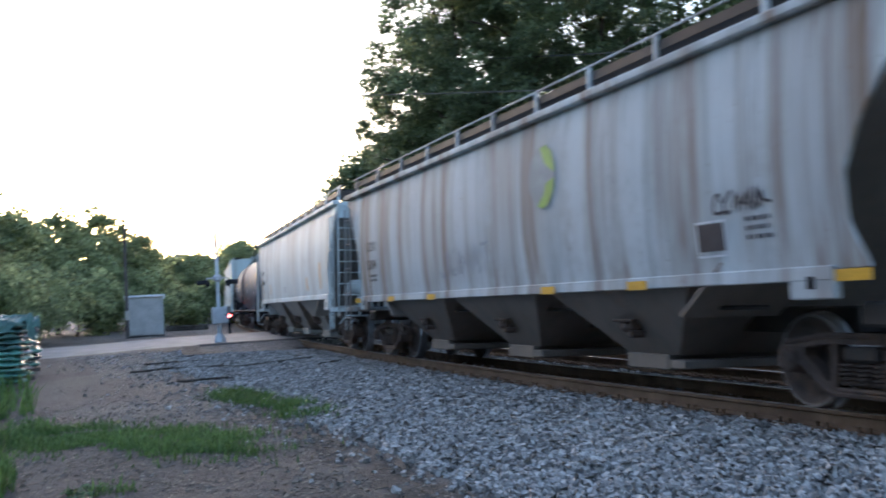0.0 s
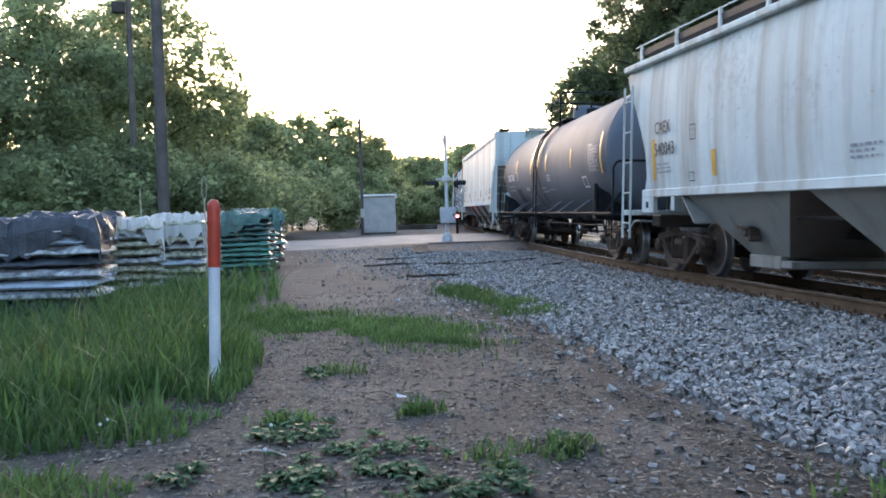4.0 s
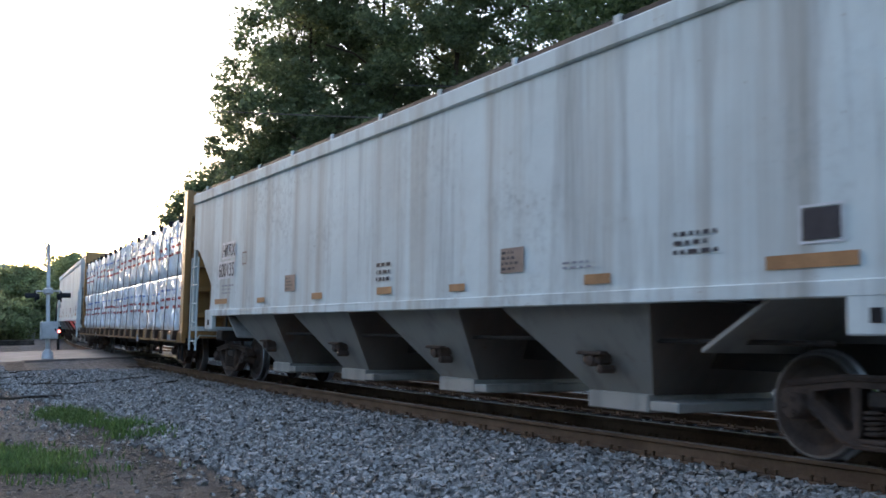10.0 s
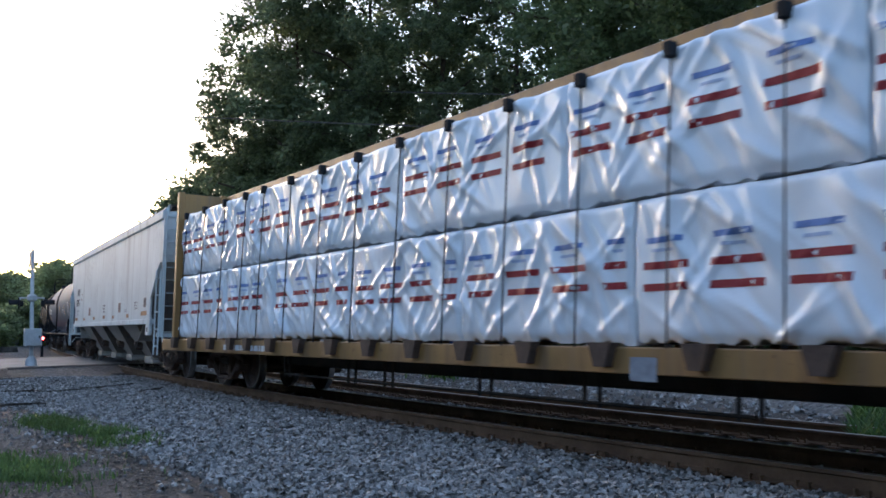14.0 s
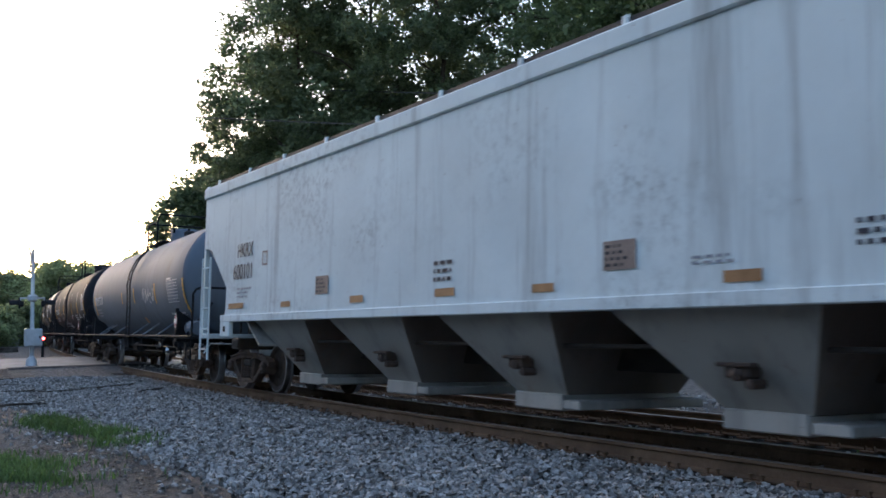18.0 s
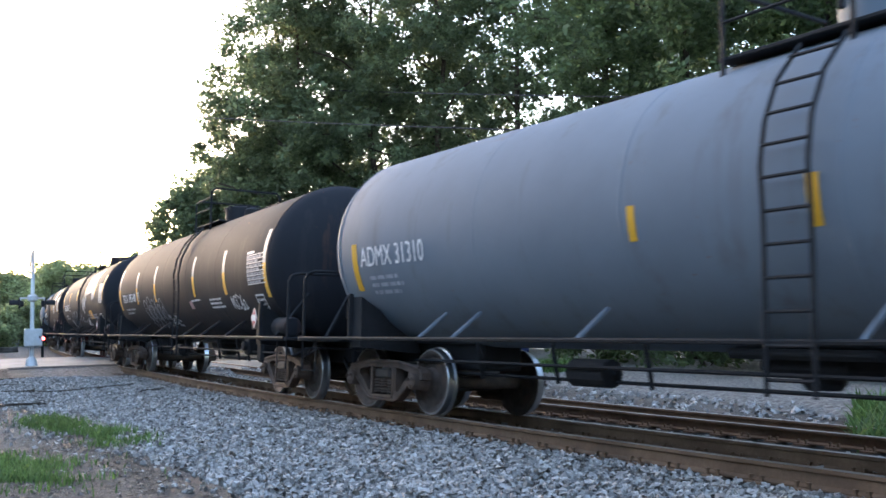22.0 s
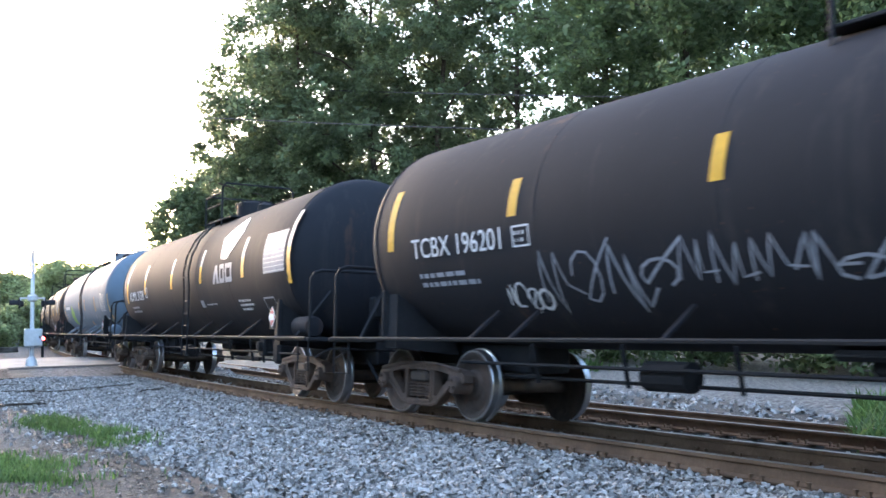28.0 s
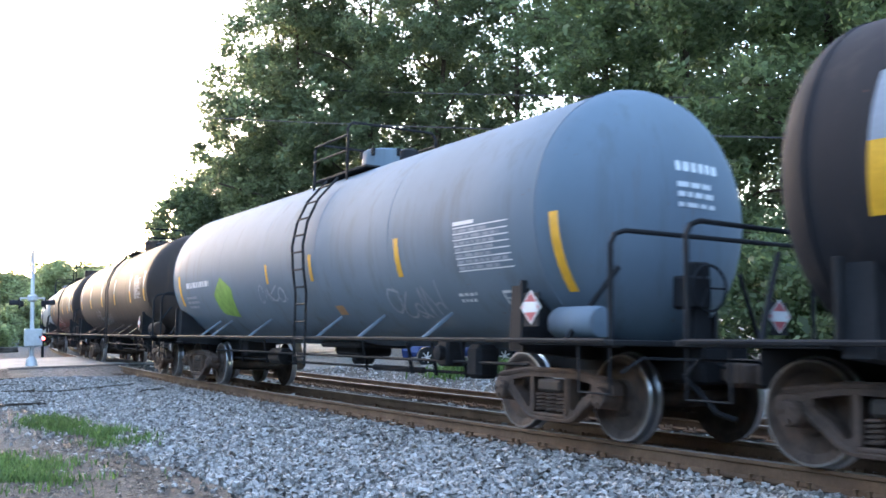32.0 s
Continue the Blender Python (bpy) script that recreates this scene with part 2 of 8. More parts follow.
M = {
    "white_hopper": car_paint("white_hopper_paint", (0.66, 0.73, 0.72), rust_amount=0.34, grime_amount=0.5, rust=(0.26, 0.19, 0.12), run=0.45, rough=0.7, shine=0.25, dent=0.3, smudge=0.6),
    "clean_hopper": car_paint("pale_hopper_paint", (0.69, 0.76, 0.76), rust_amount=0.2, grime_amount=0.4, rough=0.7, shine=0.25, dent=0.3, smudge=0.75),
    "grey_hopper": car_paint("grey_hopper_paint", (0.5, 0.545, 0.55), rust_amount=0.7, grime_amount=0.7, rust=(0.2, 0.135, 0.095), run=1.0, rough=0.7, shine=0.25, dent=0.3, smudge=0.4),
    "slate_tank": car_paint("slate_tank_paint", (0.15, 0.168, 0.198), rust_amount=0.12, grime_amount=0.35, rough=0.72, shine=0.15),
    "blue_tank": car_paint("blue_grey_tank_paint", (0.145, 0.175, 0.21), rust_amount=0.12, grime_amount=0.35, rough=0.72, shine=0.15),
    "pale_blue_tank": car_paint("pale_blue_grey_tank_paint", (0.15, 0.192, 0.235), rust_amount=0.15, grime_amount=0.4, rough=0.72, shine=0.15),
    "black_tank": car_paint("black_tank_paint", (0.022, 0.022, 0.026), rust_amount=0.25, grime_amount=0.3, grime=(0.05, 0.045, 0.042), rough=0.76, shine=0.12),
    # brown base holds the warm sunset sheen on the far cars, besides rust
    "brown_tank": car_paint("sunset_brown_tank_paint", (0.05, 0.036, 0.03), rust_amount=0.6, grime_amount=0.5, grime=(0.07, 0.05, 0.04), rough=0.7, shine=0.2),
    "pale_tank": car_paint("pale_tank_paint", (0.4, 0.4, 0.4), rust_amount=0.4, grime_amount=0.5),
    "ochre_beam": car_paint("ochre_beam_paint", (0.35, 0.185, 0.055), rust_amount=1.0, grime_amount=0.8, rust=(0.10, 0.045, 0.02), run=0.5),
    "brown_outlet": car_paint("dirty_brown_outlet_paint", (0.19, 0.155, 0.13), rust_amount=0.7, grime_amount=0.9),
    "gate_sheet": car_paint("scuffed_gate_paint", (0.44, 0.42, 0.38), rust_amount=0.6, grime_amount=0.8),
    "hopper_grey": car_paint("dusty_outlet_paint", (0.33, 0.315, 0.285), rust_amount=0.4, grime_amount=0.7),
    "dark_steel": plain("dark_steel", (0.042, 0.034, 0.029), 0.7, 0.2, 0.35, 2.5, 0.2, (0.07, 0.045, 0.03)),
    "truck_steel": plain("rusty_cast_steel", (0.098, 0.07, 0.057), 0.75, 0.1, 0.35, 4.0, 0.3, (0.12, 0.075, 0.05)),
    "blue_cap": plain("blue_bearing_cap", (0.12, 0.17, 0.22), 0.6, 0.1, 0.3, 6.0),
    "wheel_steel": plain("wheel_steel", (0.085, 0.064, 0.054), 0.7, 0.15, 0.35, 6.0, 0.2, (0.11, 0.072, 0.054)),
    "rim_steel": plain("worn_rim_edge", (0.26, 0.235, 0.22), 0.5, 0.5, 0.2, 6.0),
    "tread_steel": plain("polished_tread", (0.55, 0.55, 0.56), 0.28, 1.0, 0.15, 5.0),
    "rail_rust": plain("rail_rust", (0.17, 0.105, 0.065), 0.85, 0.0, 0.3, 2.0, 0.3, (0.10, 0.06, 0.04)),
    "rail_head": plain("rail_head", (0.42, 0.37, 0.33), 0.42, 0.7, 0.2, 2.0),
    "tie": plain("creosoted_tie", (0.06, 0.05, 0.043), 0.9, 0, 0.4, 3.0, 0.5, (0.13, 0.115, 0.10)),
    "stone": plain("ballast_stone", (0.39, 0.365, 0.34), 0.85, 0, 0.3, 9.0, 0.2, None, True),
    "ballast_bed": plain("ballast_bed", (0.15, 0.145, 0.14), 0.95, 0, 0.6, 9.0, 0.9),
    "ground": ground_mix(),
    "asphalt": plain("worn_asphalt", (0.24, 0.24, 0.24), 0.8, 0, 0.25, 1.2, 0.3, (0.17, 0.17, 0.17)),
    "grass": leaf_stuff("grass_blades", (0.10, 0.18, 0.055), 0.5, 0.25),
    "weed": leaf_stuff("weed_leaves", (0.07, 0.135, 0.065), 0.3, 0.12),
    "leaf": leaf_stuff("tree_leaves", (0.13, 0.17, 0.085), 0.55),
    "leaf_light": leaf_stuff("lighter_leaves", (0.135, 0.19, 0.085), 0.55),
    # paler than such foliage: the dusk haze before it is put into the colour
    "far_leaf": leaf_stuff("haze_paled_leaves", (0.29, 0.34, 0.17), 0.68, 0.2),
    # grey-green tint carries the ridge's distance haze; the air itself is clear
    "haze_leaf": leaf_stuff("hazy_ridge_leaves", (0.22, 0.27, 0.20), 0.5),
    "bark": plain("tree_bark", (0.07, 0.055, 0.042), 0.9, 0, 0.4, 3.0, 0.6),
    "galvanised": plain("galvanised_sheet", (0.52, 0.475, 0.42), 0.5, 0.2, 0.12, 2.0, 0.05),
    "silver_paint": plain("silver_paint", (0.55, 0.57, 0.58), 0.5, 0.2, 0.15, 3.0),
    "black_paint": plain("black_paint", (0.022, 0.022, 0.024), 0.8, 0, 0.2, 3.0),
    "white_plastic": plain("white_plastic_post", (0.72, 0.73, 0.76), 0.45, 0, 0.1, 5.0),
    "red_plastic": plain("red_plastic_cap", (0.52, 0.055, 0.025), 0.4, 0, 0.15, 5.0),
    "yellow_mark": plain("yellow_marking", (0.72, 0.38, 0.03), 0.5, 0, 0.12, 4.0),
    "orange_mark": plain("faded_orange_marking", (0.42, 0.22, 0.10), 0.55, 0, 0.2, 4.0),
    "notice_brown": plain("faded_brown_notice", (0.31, 0.235, 0.20), 0.6, 0, 0.2, 6.0),
    "white_mark": plain("white_lettering", (0.72, 0.73, 0.74), 0.55, 0, 0.15, 8.0),
    "grey_mark": plain("faded_lettering", (0.32, 0.34, 0.38), 0.6, 0, 0.2, 8.0),
    "dark_mark": plain("dark_lettering", (0.05, 0.05, 0.06), 0.6, 0, 0.2, 8.0),
    "green_mark": plain("faded_green_emblem", (0.25, 0.42, 0.08), 0.6, 0, 0.25, 5.0),
    "emblem_grey": plain("worn_grey_emblem", (0.36, 0.38, 0.37), 0.7, 0, 0.2, 4.0),
    "lilac_mark": plain("pale_grey_patch", (0.26, 0.285, 0.33), 0.5, 0, 0.06, 3.0),
    "red_mark": plain("red_lettering", (0.38, 0.045, 0.05), 0.5, 0, 0.15, 6.0),
    "faded_red": plain("faded_red_notice", (0.42, 0.27, 0.27), 0.6, 0, 0.2, 8.0),
    "faint_blue": plain("faint_blue_print", (0.5, 0.58, 0.76), 0.5, 0, 0.2, 6.0),
    "placard_red": plain("faded_placard_red", (0.5, 0.13, 0.14), 0.5, 0, 0.15, 6.0),
    "blue_mark": plain("blue_lettering", (0.20, 0.30, 0.60), 0.5, 0, 0.2, 6.0),
    "pole_wood": plain("pole_wood", (0.13, 0.11, 0.10), 0.9, 0, 0.3, 2.0, 0.4),
    "green_wrap": plain("green_netting", (0.13, 0.34, 0.27), 0.35, 0, 0.4, 5.0, 0.5),
    # wide mottling of pale and dark paints the film's glints into its colour
    "silver_wrap": plain("glint_mottled_film", (0.70, 0.71, 0.74), 0.14, 0.0, 0.75, 9.0, 1.0),
    "blue_car": plain("dark_blue_car_paint", (0.02, 0.035, 0.12), 0.25, 0.2, 0.05, 1.0),
    "alloy": plain("alloy_rim", (0.6, 0.6, 0.62), 0.3, 0.9, 0.1, 4.0),
    "rubber": plain("tyre_rubber", (0.018, 0.018, 0.018), 0.9, 0, 0.2, 6.0),
}


def film_wrap():
    m, n, p = _nodes("white_lumber_wrap")
    tc = n.nodes.new("ShaderNodeTexCoord").outputs["Object"]
    c = _mix(n, _ramp(n, _noise(n, 1.4, 5, tc), 0.3, 0.7), (0.86, 0.89, 0.93), (0.95, 0.955, 0.97))
    n.links.new(c, p.inputs["Base Color"])
    p.inputs["Roughness"].default_value, p.inputs["Specular IOR Level"].default_value = 0.26, 0.9
    return m


M["wrap"] = film_wrap()
_gm, _gn, _gp = _nodes("red_lamp_glow")
_gp.inputs["Base Color"].default_value = (0.4, 0.01, 0.01, 1)
_gp.inputs["Emission Color"].default_value = (1.0, 0.04, 0.03, 1)
_gp.inputs["Emission Strength"].default_value = 9.0
M["red_glow"] = _gm
_gm, _gn, _gp = _nodes("window_glass")
_gp.inputs["Base Color"].default_value = (0.02, 0.025, 0.03, 1)
_gp.inputs["Roughness"].default_value = 0.06
M["glass"] = _gm


# ---- mesh helpers ----
def part(name, bm, material, parent=None, label="", at=None):
    me = bpy.data.meshes.new(name)
    bm.to_mesh(me)
    bm.free()
    return put(name, me, material, parent, label, at)


def put(name, me, material, parent=None, label="", at=None):
    if material is not None and not me.materials:
        me.materials.append(M[material] if isinstance(material, str) else material)
    ob = new(name, me)
    if parent is not None:
        ob.parent = parent
    if at is not None:
        ob.matrix_basis = at
    if label:
        tagged(ob, label)
    return ob


def thing(name, label, category, group="", at=None, kind=""):
    ob = new(name)
    ob.empty_display_size = 0.2
    if at is not None:
        ob.matrix_basis = at
    return tagged(ob, label, category, group, kind)


def box(bm, x0, x1, y0, y1, z0, z1, bevel=0.0, m=None):
    q = bmesh.ops.create_cube(bm, size=1.0)["verts"]
    t = Matrix.Translation(((x0 + x1) / 2, (y0 + y1) / 2, (z0 + z1) / 2)) @ Matrix.Diagonal((abs(x1 - x0), abs(y1 - y0), abs(z1 - z0), 1))
    bmesh.ops.transform(bm, matrix=(m @ t) if m else t, verts=q)
    if bevel:
        e = {x for v in q for x in v.link_edges}
        bmesh.ops.bevel(bm, geom=list(e), offset=bevel, segments=1, affect="EDGES")
    return bm


def tube(bm, pts, r, n=6, closed=False):
    """A round bar through the points."""
    pts = [Vector(p) for p in pts]
    rings = []
    for i, p in enumerate(pts):
        a, b = pts[max(i - 1, 0)], pts[min(i + 1, len(pts) - 1)]
        t = (b - a).normalized()
        u = t.orthogonal().normalized() if i == 0 else (u - t * u.dot(t)).normalized()
        w = t.cross(u)
        rings.append([bm.verts.new(p + (u * math.cos(k * math.tau / n) + w * math.sin(k * math.tau / n)) * r) for k in range(n)])
    for a, b in zip(rings, rings[1:]):
        for k in range(n):
            bm.faces.new((a[k], a[(k + 1) % n], b[(k + 1) % n], b[k]))
    bm.faces.new(rings[0][::-1]), bm.faces.new(rings[-1])
    return bm


def prism(bm, outline, y0, y1):
    """A plate with an outline in x and z, from y0 to y1."""
    a = [bm.verts.new((x, y0, z)) for x, z in outline]
    b = [bm.verts.new((x, y1, z)) for x, z in outline]
    bm.faces.new(a), bm.faces.new(b[::-1])
    k = len(a)
    for i in range(k):
        bm.faces.new((a[i], b[i], b[(i + 1) % k], a[(i + 1) % k]))
    return bm


def lathe(bm, profile, n, axis="Y", centre=(0, 0, 0)):
    """A turned body: profile of (along, radius) round an axis."""
    rings = []
    cx, cy, cz = centre
    for h, r in profile:
        ring = []
        for k in range(n):
            a = k * math.tau / n
            u, w = r * math.cos(a), r * math.sin(a)
            ring.append(bm.verts.new((cx + u, cy + h, cz + w) if axis == "Y" else (cx + h, cy + u, cz + w) if axis == "X" else (cx + u, cy + w, cz + h)))
        rings.append(ring)
    for a, b in zip(rings, rings[1:]):
        for k in range(n):
            bm.faces.new((a[k], a[(k + 1) % n], b[(k + 1) % n], b[k]))
    bm.faces.new(rings[0][::-1]), bm.faces.new(rings[-1])
    bmesh.ops.recalc_face_normals(bm, faces=bm.faces)
    return bm


def smooth(ob, angle=40):
    for p in ob.data.polygons:
        p.use_smooth = True
    if hasattr(ob.data, "set_sharp_from_angle"):
        ob.data.set_sharp_from_angle(angle=radians(angle))
    return ob


# ---- the line of the track ----
def arcs():
    """The bend near the camera and the flatter one beyond it, each a centre and a radius."""
    r, th = 1 / CURV, BEND * CURV
    inward = Vector((math.cos(th), -math.sin(th)))
    near = Vector((D + r, 0))
    return near, near - inward * r + inward / FLAT_CURV, th


NEAR_C, FAR_C, BEND_TH = arcs()


def on_track(s, off=0.0, z=0.0):
    """A place s metres along the near rail, off metres beyond it."""
    c, r, th = (NEAR_C, 1 / CURV, s * CURV) if s <= BEND else (FAR_C, 1 / FLAT_CURV, BEND_TH + (s - BEND) * FLAT_CURV)
    return Vector((c.x - (r - off) * math.cos(th), c.y + (r - off) * math.sin(th), z + GRADE * s))


def heading(s):
    """How far the line has turned to the side of its bend, s metres along."""
    return s * CURV if s <= BEND else BEND_TH + (s - BEND) * FLAT_CURV


def along_of(x, y):
    th = math.atan2(y, NEAR_C.x - x)
    if th <= BEND_TH:
        return th / CURV
    return BEND + (math.atan2(y - FAR_C.y, FAR_C.x - x) - BEND_TH) / FLAT_CURV


def offset_of(x, y):
    c, r = (NEAR_C, 1 / CURV) if math.atan2(y, NEAR_C.x - x) <= BEND_TH else (FAR_C, 1 / FLAT_CURV)
    return r - math.hypot(c.x - x, c.y - y)


def step(a, b, v):
    v = min(1, max(0, (v - a) / (b - a)))
    return v * v * (3 - 2 * v)


def ground_z(x, y):
    """Height of the earth, with the ballast beds of two tracks."""
    o, s = offset_of(x, y), along_of(x, y)
    base = -0.36 + 0.24 * step(12, 34, y) + GRADE * min(max(s, -30), 140)
    bed = -0.215 + GRADE * s - CANT / GAUGE * max(0, min(o, 6.0)) - 0.02 * max(0, o - 1.7)
    toe = -3.75 + 0.12 * math.sin(y * 0.35)
    f = step(toe, -0.35, o) * (1 - 0.8 * step(6.1, 9.0, o))
    crossing = step(32, 34.2, y) * (1 - step(47, 51, y))
    bed += 0.2 * crossing
    f = max(f, crossing * step(-9, -4, o) * (1 - step(9, 14, o)) * 0.98)
    z = base + (bed - base) * f
    rough = noise.noise((x * 0.45, y * 0.45, 0)) * 0.05 + noise.noise((x * 1.7, y * 1.7, 3)) * 0.02
    return z + rough * (1 - f) * (1 - crossing) * (1 if abs(y) < 120 else 0)


# ---- ground ----
def build_ground():
    xs = sorted({round(v, 3) for v in [*np.arange(-14, 34, 0.5), *np.arange(-60, 90, 5), -2500, -900, -400, -200, -120, 150, 250, 500, 1000, 2500]})
    ys = sorted({round(v, 3) for v in [*np.arange(-4, 66, 0.5), *np.arange(-40, 160, 5), -2500, -900, -400, -150, -80, 200, 300, 500, 900, 2600]})
    vs = [(x, y, ground_z(x, y) if abs(x) < 140 and abs(y) < 260 else -0.7) for y in ys for x in xs]
    k = len(xs)
    fs = [(j * k + i, j * k + i + 1, (j + 1) * k + i + 1, (j + 1) * k + i) for j in range(len(ys) - 1) for i in range(k - 1)]
    me = bpy.data.meshes.new("ground")
    me.from_pydata(vs, [], fs)
    ob = put("ground", me, "ground")
    smooth(ob, 80)
    return tagged(ob, "brown trodden dirt and gravel beside the track", "ground", kind="structure")


RAIL = [(-0.07, -0.18), (0.07, -0.18), (0.07, -0.166), (0.014, -0.145), (0.01, -0.05), (0.035, -0.038), (0.036, -0.004), (0.028, 0.0),
        (-0.028, 0.0), (-0.036, -0.004), (-0.035, -0.038), (-0.01, -0.05), (-0.014, -0.145), (-0.07, -0.166)]


def build_rail(off, z, label):
    ss = np.arange(-14, 150, 1.0)
    vs, fs, n = [], [], len(RAIL)
    for s in ss:
        for dx, dz in RAIL:
            vs.append(on_track(s, off + dx, z + dz))
    for i in range(len(ss) - 1):
        for k in range(n):
            fs.append((i * n + k, i * n + (k + 1) % n, (i + 1) * n + (k + 1) % n, (i + 1) * n + k))
    me = bpy.data.meshes.new("rail")
    me.from_pydata([tuple(v) for v in vs], [], fs)
    me.materials.append(M["rail_rust"])
    me.materials.append(M["rail_head"])
    for i, p in enumerate(me.polygons):
        p.material_index = 1 if i % n in (6, 7, 8) else 0
    me.flip_normals()
    return me


def build_track(name, off, z, label, reach, ties_from=-5):
    """One track: two rails on plates and spikes over wooden ties, sunk in ballast."""
    track = thing(name, label, "railway track", kind="structure")
    for k in (0, 1):
        zz = z - CANT * k
        put("rail", build_rail(off + GAUGE * k, zz, label), None, track, "rust-brown steel rail with a worn bright head")
    bm = box(bmesh.new(), -1.3, 1.3, -0.115, 0.115, -0.2, -0.03, 0.012)
    tie_me = bpy.data.meshes.new("tie")
    bm.to_mesh(tie_me), bm.free()
    bm = box(bmesh.new(), -0.17, 0.17, -0.1, 0.1, -0.026, 0.0, 0.006)
    for sx in (-0.1, 0.1):
        for sy in (-0.06, 0.06):
            box(bm, sx - 0.012, sx + 0.012, sy - 0.012, sy + 0.012, -0.01, 0.045)
            box(bm, sx - 0.022, sx + 0.022, sy - 0.016, sy + 0.016, 0.04, 0.055)
    plate_me = bpy.data.meshes.new("tie_plate")
    bm.to_mesh(plate_me), bm.free()
    rng = random.Random(int(off * 10) + 3)
    for i in range(reach):
        s = ties_from + i * 0.5 + rng.uniform(-0.03, 0.03)
        c = on_track(s, off + CENTRE, z - CANT / 2 - 0.178)
        turn = Matrix.Rotation(-heading(s) + rng.uniform(-0.02, 0.02), 4, "Z") @ Matrix.Rotation(radians(CANT_ANGLE), 4, "Y")
        put("tie", tie_me, "tie", track, at=Matrix.Translation(c) @ turn)
        for k in (0, 1):
            p = on_track(s, off + GAUGE * k, z - CANT * k - 0.178)
            put("tie_plate", plate_me, "rail_rust", track, at=Matrix.Translation(p) @ turn)
    return track


ground = build_ground()
track_one = build_track("track_1", 0.0, 0.0, "rusty curved railway track on grey stone ballast", 110)
track_two = build_track("track_2", 3.95, -0.23, "second rusty railway track beyond the passing train", 60, -2)


def build_road():
    """The road lies on the crossing's ramp, with its own crown, and runs on to both sides."""
    bm = bmesh.new()
    grid = []
    for i in range(181):
        x = -60 + i * 0.75
        row = []
        for k in range(7):
            y = 34.4 - 0.02 * x + (13.5 + 0.03 * x) * k / 6
            row.append(bm.verts.new((x, y, ground_z(x, y) + (0.05 if 0 < k < 6 else -0.04))))
        grid.append(row)
    for a, b in zip(grid, grid[1:]):
        for k in range(6):
            bm.faces.new((a[k], b[k], b[k + 1], a[k + 1]))
    ob = part("road", bm, "asphalt")
    smooth(ob, 60)
    tagged(ob, "worn pale grey asphalt road over the railway crossing", "road", kind="structure")
    # timber and asphalt panel that lies between the rails on the crossing
    bm = bmesh.new()
    prev = None
    for s in np.arange(34.5, 47, 1.0):
        cur = [bm.verts.new(on_track(s, o, -0.012 - CANT * o / GAUGE)) for o in (0.09, 1.41)]
        if prev:
            bm.faces.new((prev[0], prev[1], cur[1], cur[0]))
        prev = cur
    tagged(part("crossing_panel", bm, "asphalt"), "grey crossing surface between the rails", "crossing", kind="structure")


build_road()


def build_road_edge():
    """The broken dark asphalt edge of the ramp up to the rails."""
    bm = bmesh.new()
    prev = None
    for k in range(40):
        x = 6.3 + k * 0.13
        y = 34.4 - 0.02 * x
        w = 0.1 * noise.noise((x * 1.7, 3, 0))
        top, foot = ground_z(x, y + 0.2) + 0.055, ground_z(x, y - 0.9)
        cur = [bm.verts.new(v) for v in ((x, y + 0.35, top), (x, y - 0.12 + w, top - 0.01), (x, y - 0.42 + w, foot - 0.02))]
        if prev:
            for i in (0, 1):
                bm.faces.new((prev[i + 1], cur[i + 1], cur[i], prev[i]))
        prev = cur
    M["dark_asphalt"] = plain("broken_dark_asphalt", (0.055, 0.054, 0.053), 0.9, 0, 0.4, 3.0, 0.8, (0.1, 0.095, 0.09))
    smooth(tagged(part("road_edge", bm, "dark_asphalt"), "broken dark asphalt edge of the crossing ramp", "road", kind="structure"), 50)


build_road_edge()


def stones(name, count, place, sizes, material, label, category):
    """Loose stones, each a small irregular block, joined into one mesh."""
    rng = np.random.default_rng(5 + count)
    base = np.array([(-1, -1, -.6), (1, -1, -.6), (1, 1, -.6), (-1, 1, -.6), (-.7, -.6, .7), (.7, -.7, .6), (.6, .7, .75), (-.7, .6, .6)])
    faces = np.array([(0, 1, 5, 4), (1, 2, 6, 5), (2, 3, 7, 6), (3, 0, 4, 7), (4, 5, 6, 7)])
    vs, fs = [], []
    for i in range(count):
        p = place(rng)
        if p is None:
            continue
        size = rng.uniform(*sizes) / 2 * (1.35 if rng.random() < 0.12 else 1.0)
        b = (base + rng.uniform(-.35, .35, base.shape)) * size * rng.uniform(0.65, 1.25, 3)
        q = Euler(rng.uniform(0, 6.28, 3) * (0.35, 0.35, 1)).to_matrix()
        fs.append(faces + len(vs) * 8)
        vs.append(b @ np.array(q).T + p)
    me = bpy.data.meshes.new(name)
    me.from_pydata(np.concatenate(vs).tolist(), [], np.concatenate(fs).tolist())
    return tagged(put(name, me, material), label, category, kind="stuff")


def near_ballast(rng):
    s = 1.0 + 29 * rng.random() ** 1.5 if rng.random() < 0.9 else rng.uniform(-12, 1)
    o = -3.58 - 1.0 * step(15, 26, s) + 0.16 * noise.noise((s * 0.8, 0, 0)) - 0.32 * rng.random() ** 6 + (3.5 + 1.0 * step(15, 26, s)) * rng.random() ** 0.9
    p = on_track(s, o)
    z = ground_z(p.x, p.y)
    return np.array((p.x, p.y, z + 0.004 + rng.random() * 0.02))


def inner_ballast(rng):
    s = 2 + 34 * rng.random() ** 1.2
    o = 0.2 + 13.5 * rng.random()
    if o < 1.4 and rng.random() < 0.5:
        return None
    p = on_track(s, o)
    return np.array((p.x, p.y, ground_z(p.x, p.y) + 0.004))


def dirt_stones(rng):
    x, y = -2 + 6.0 * rng.random(), 2.5 + 16 * rng.random() ** 1.3
    if offset_of(x, y) > -3.4:
        return None
    return np.array((x, y, ground_z(x, y) - 0.004))


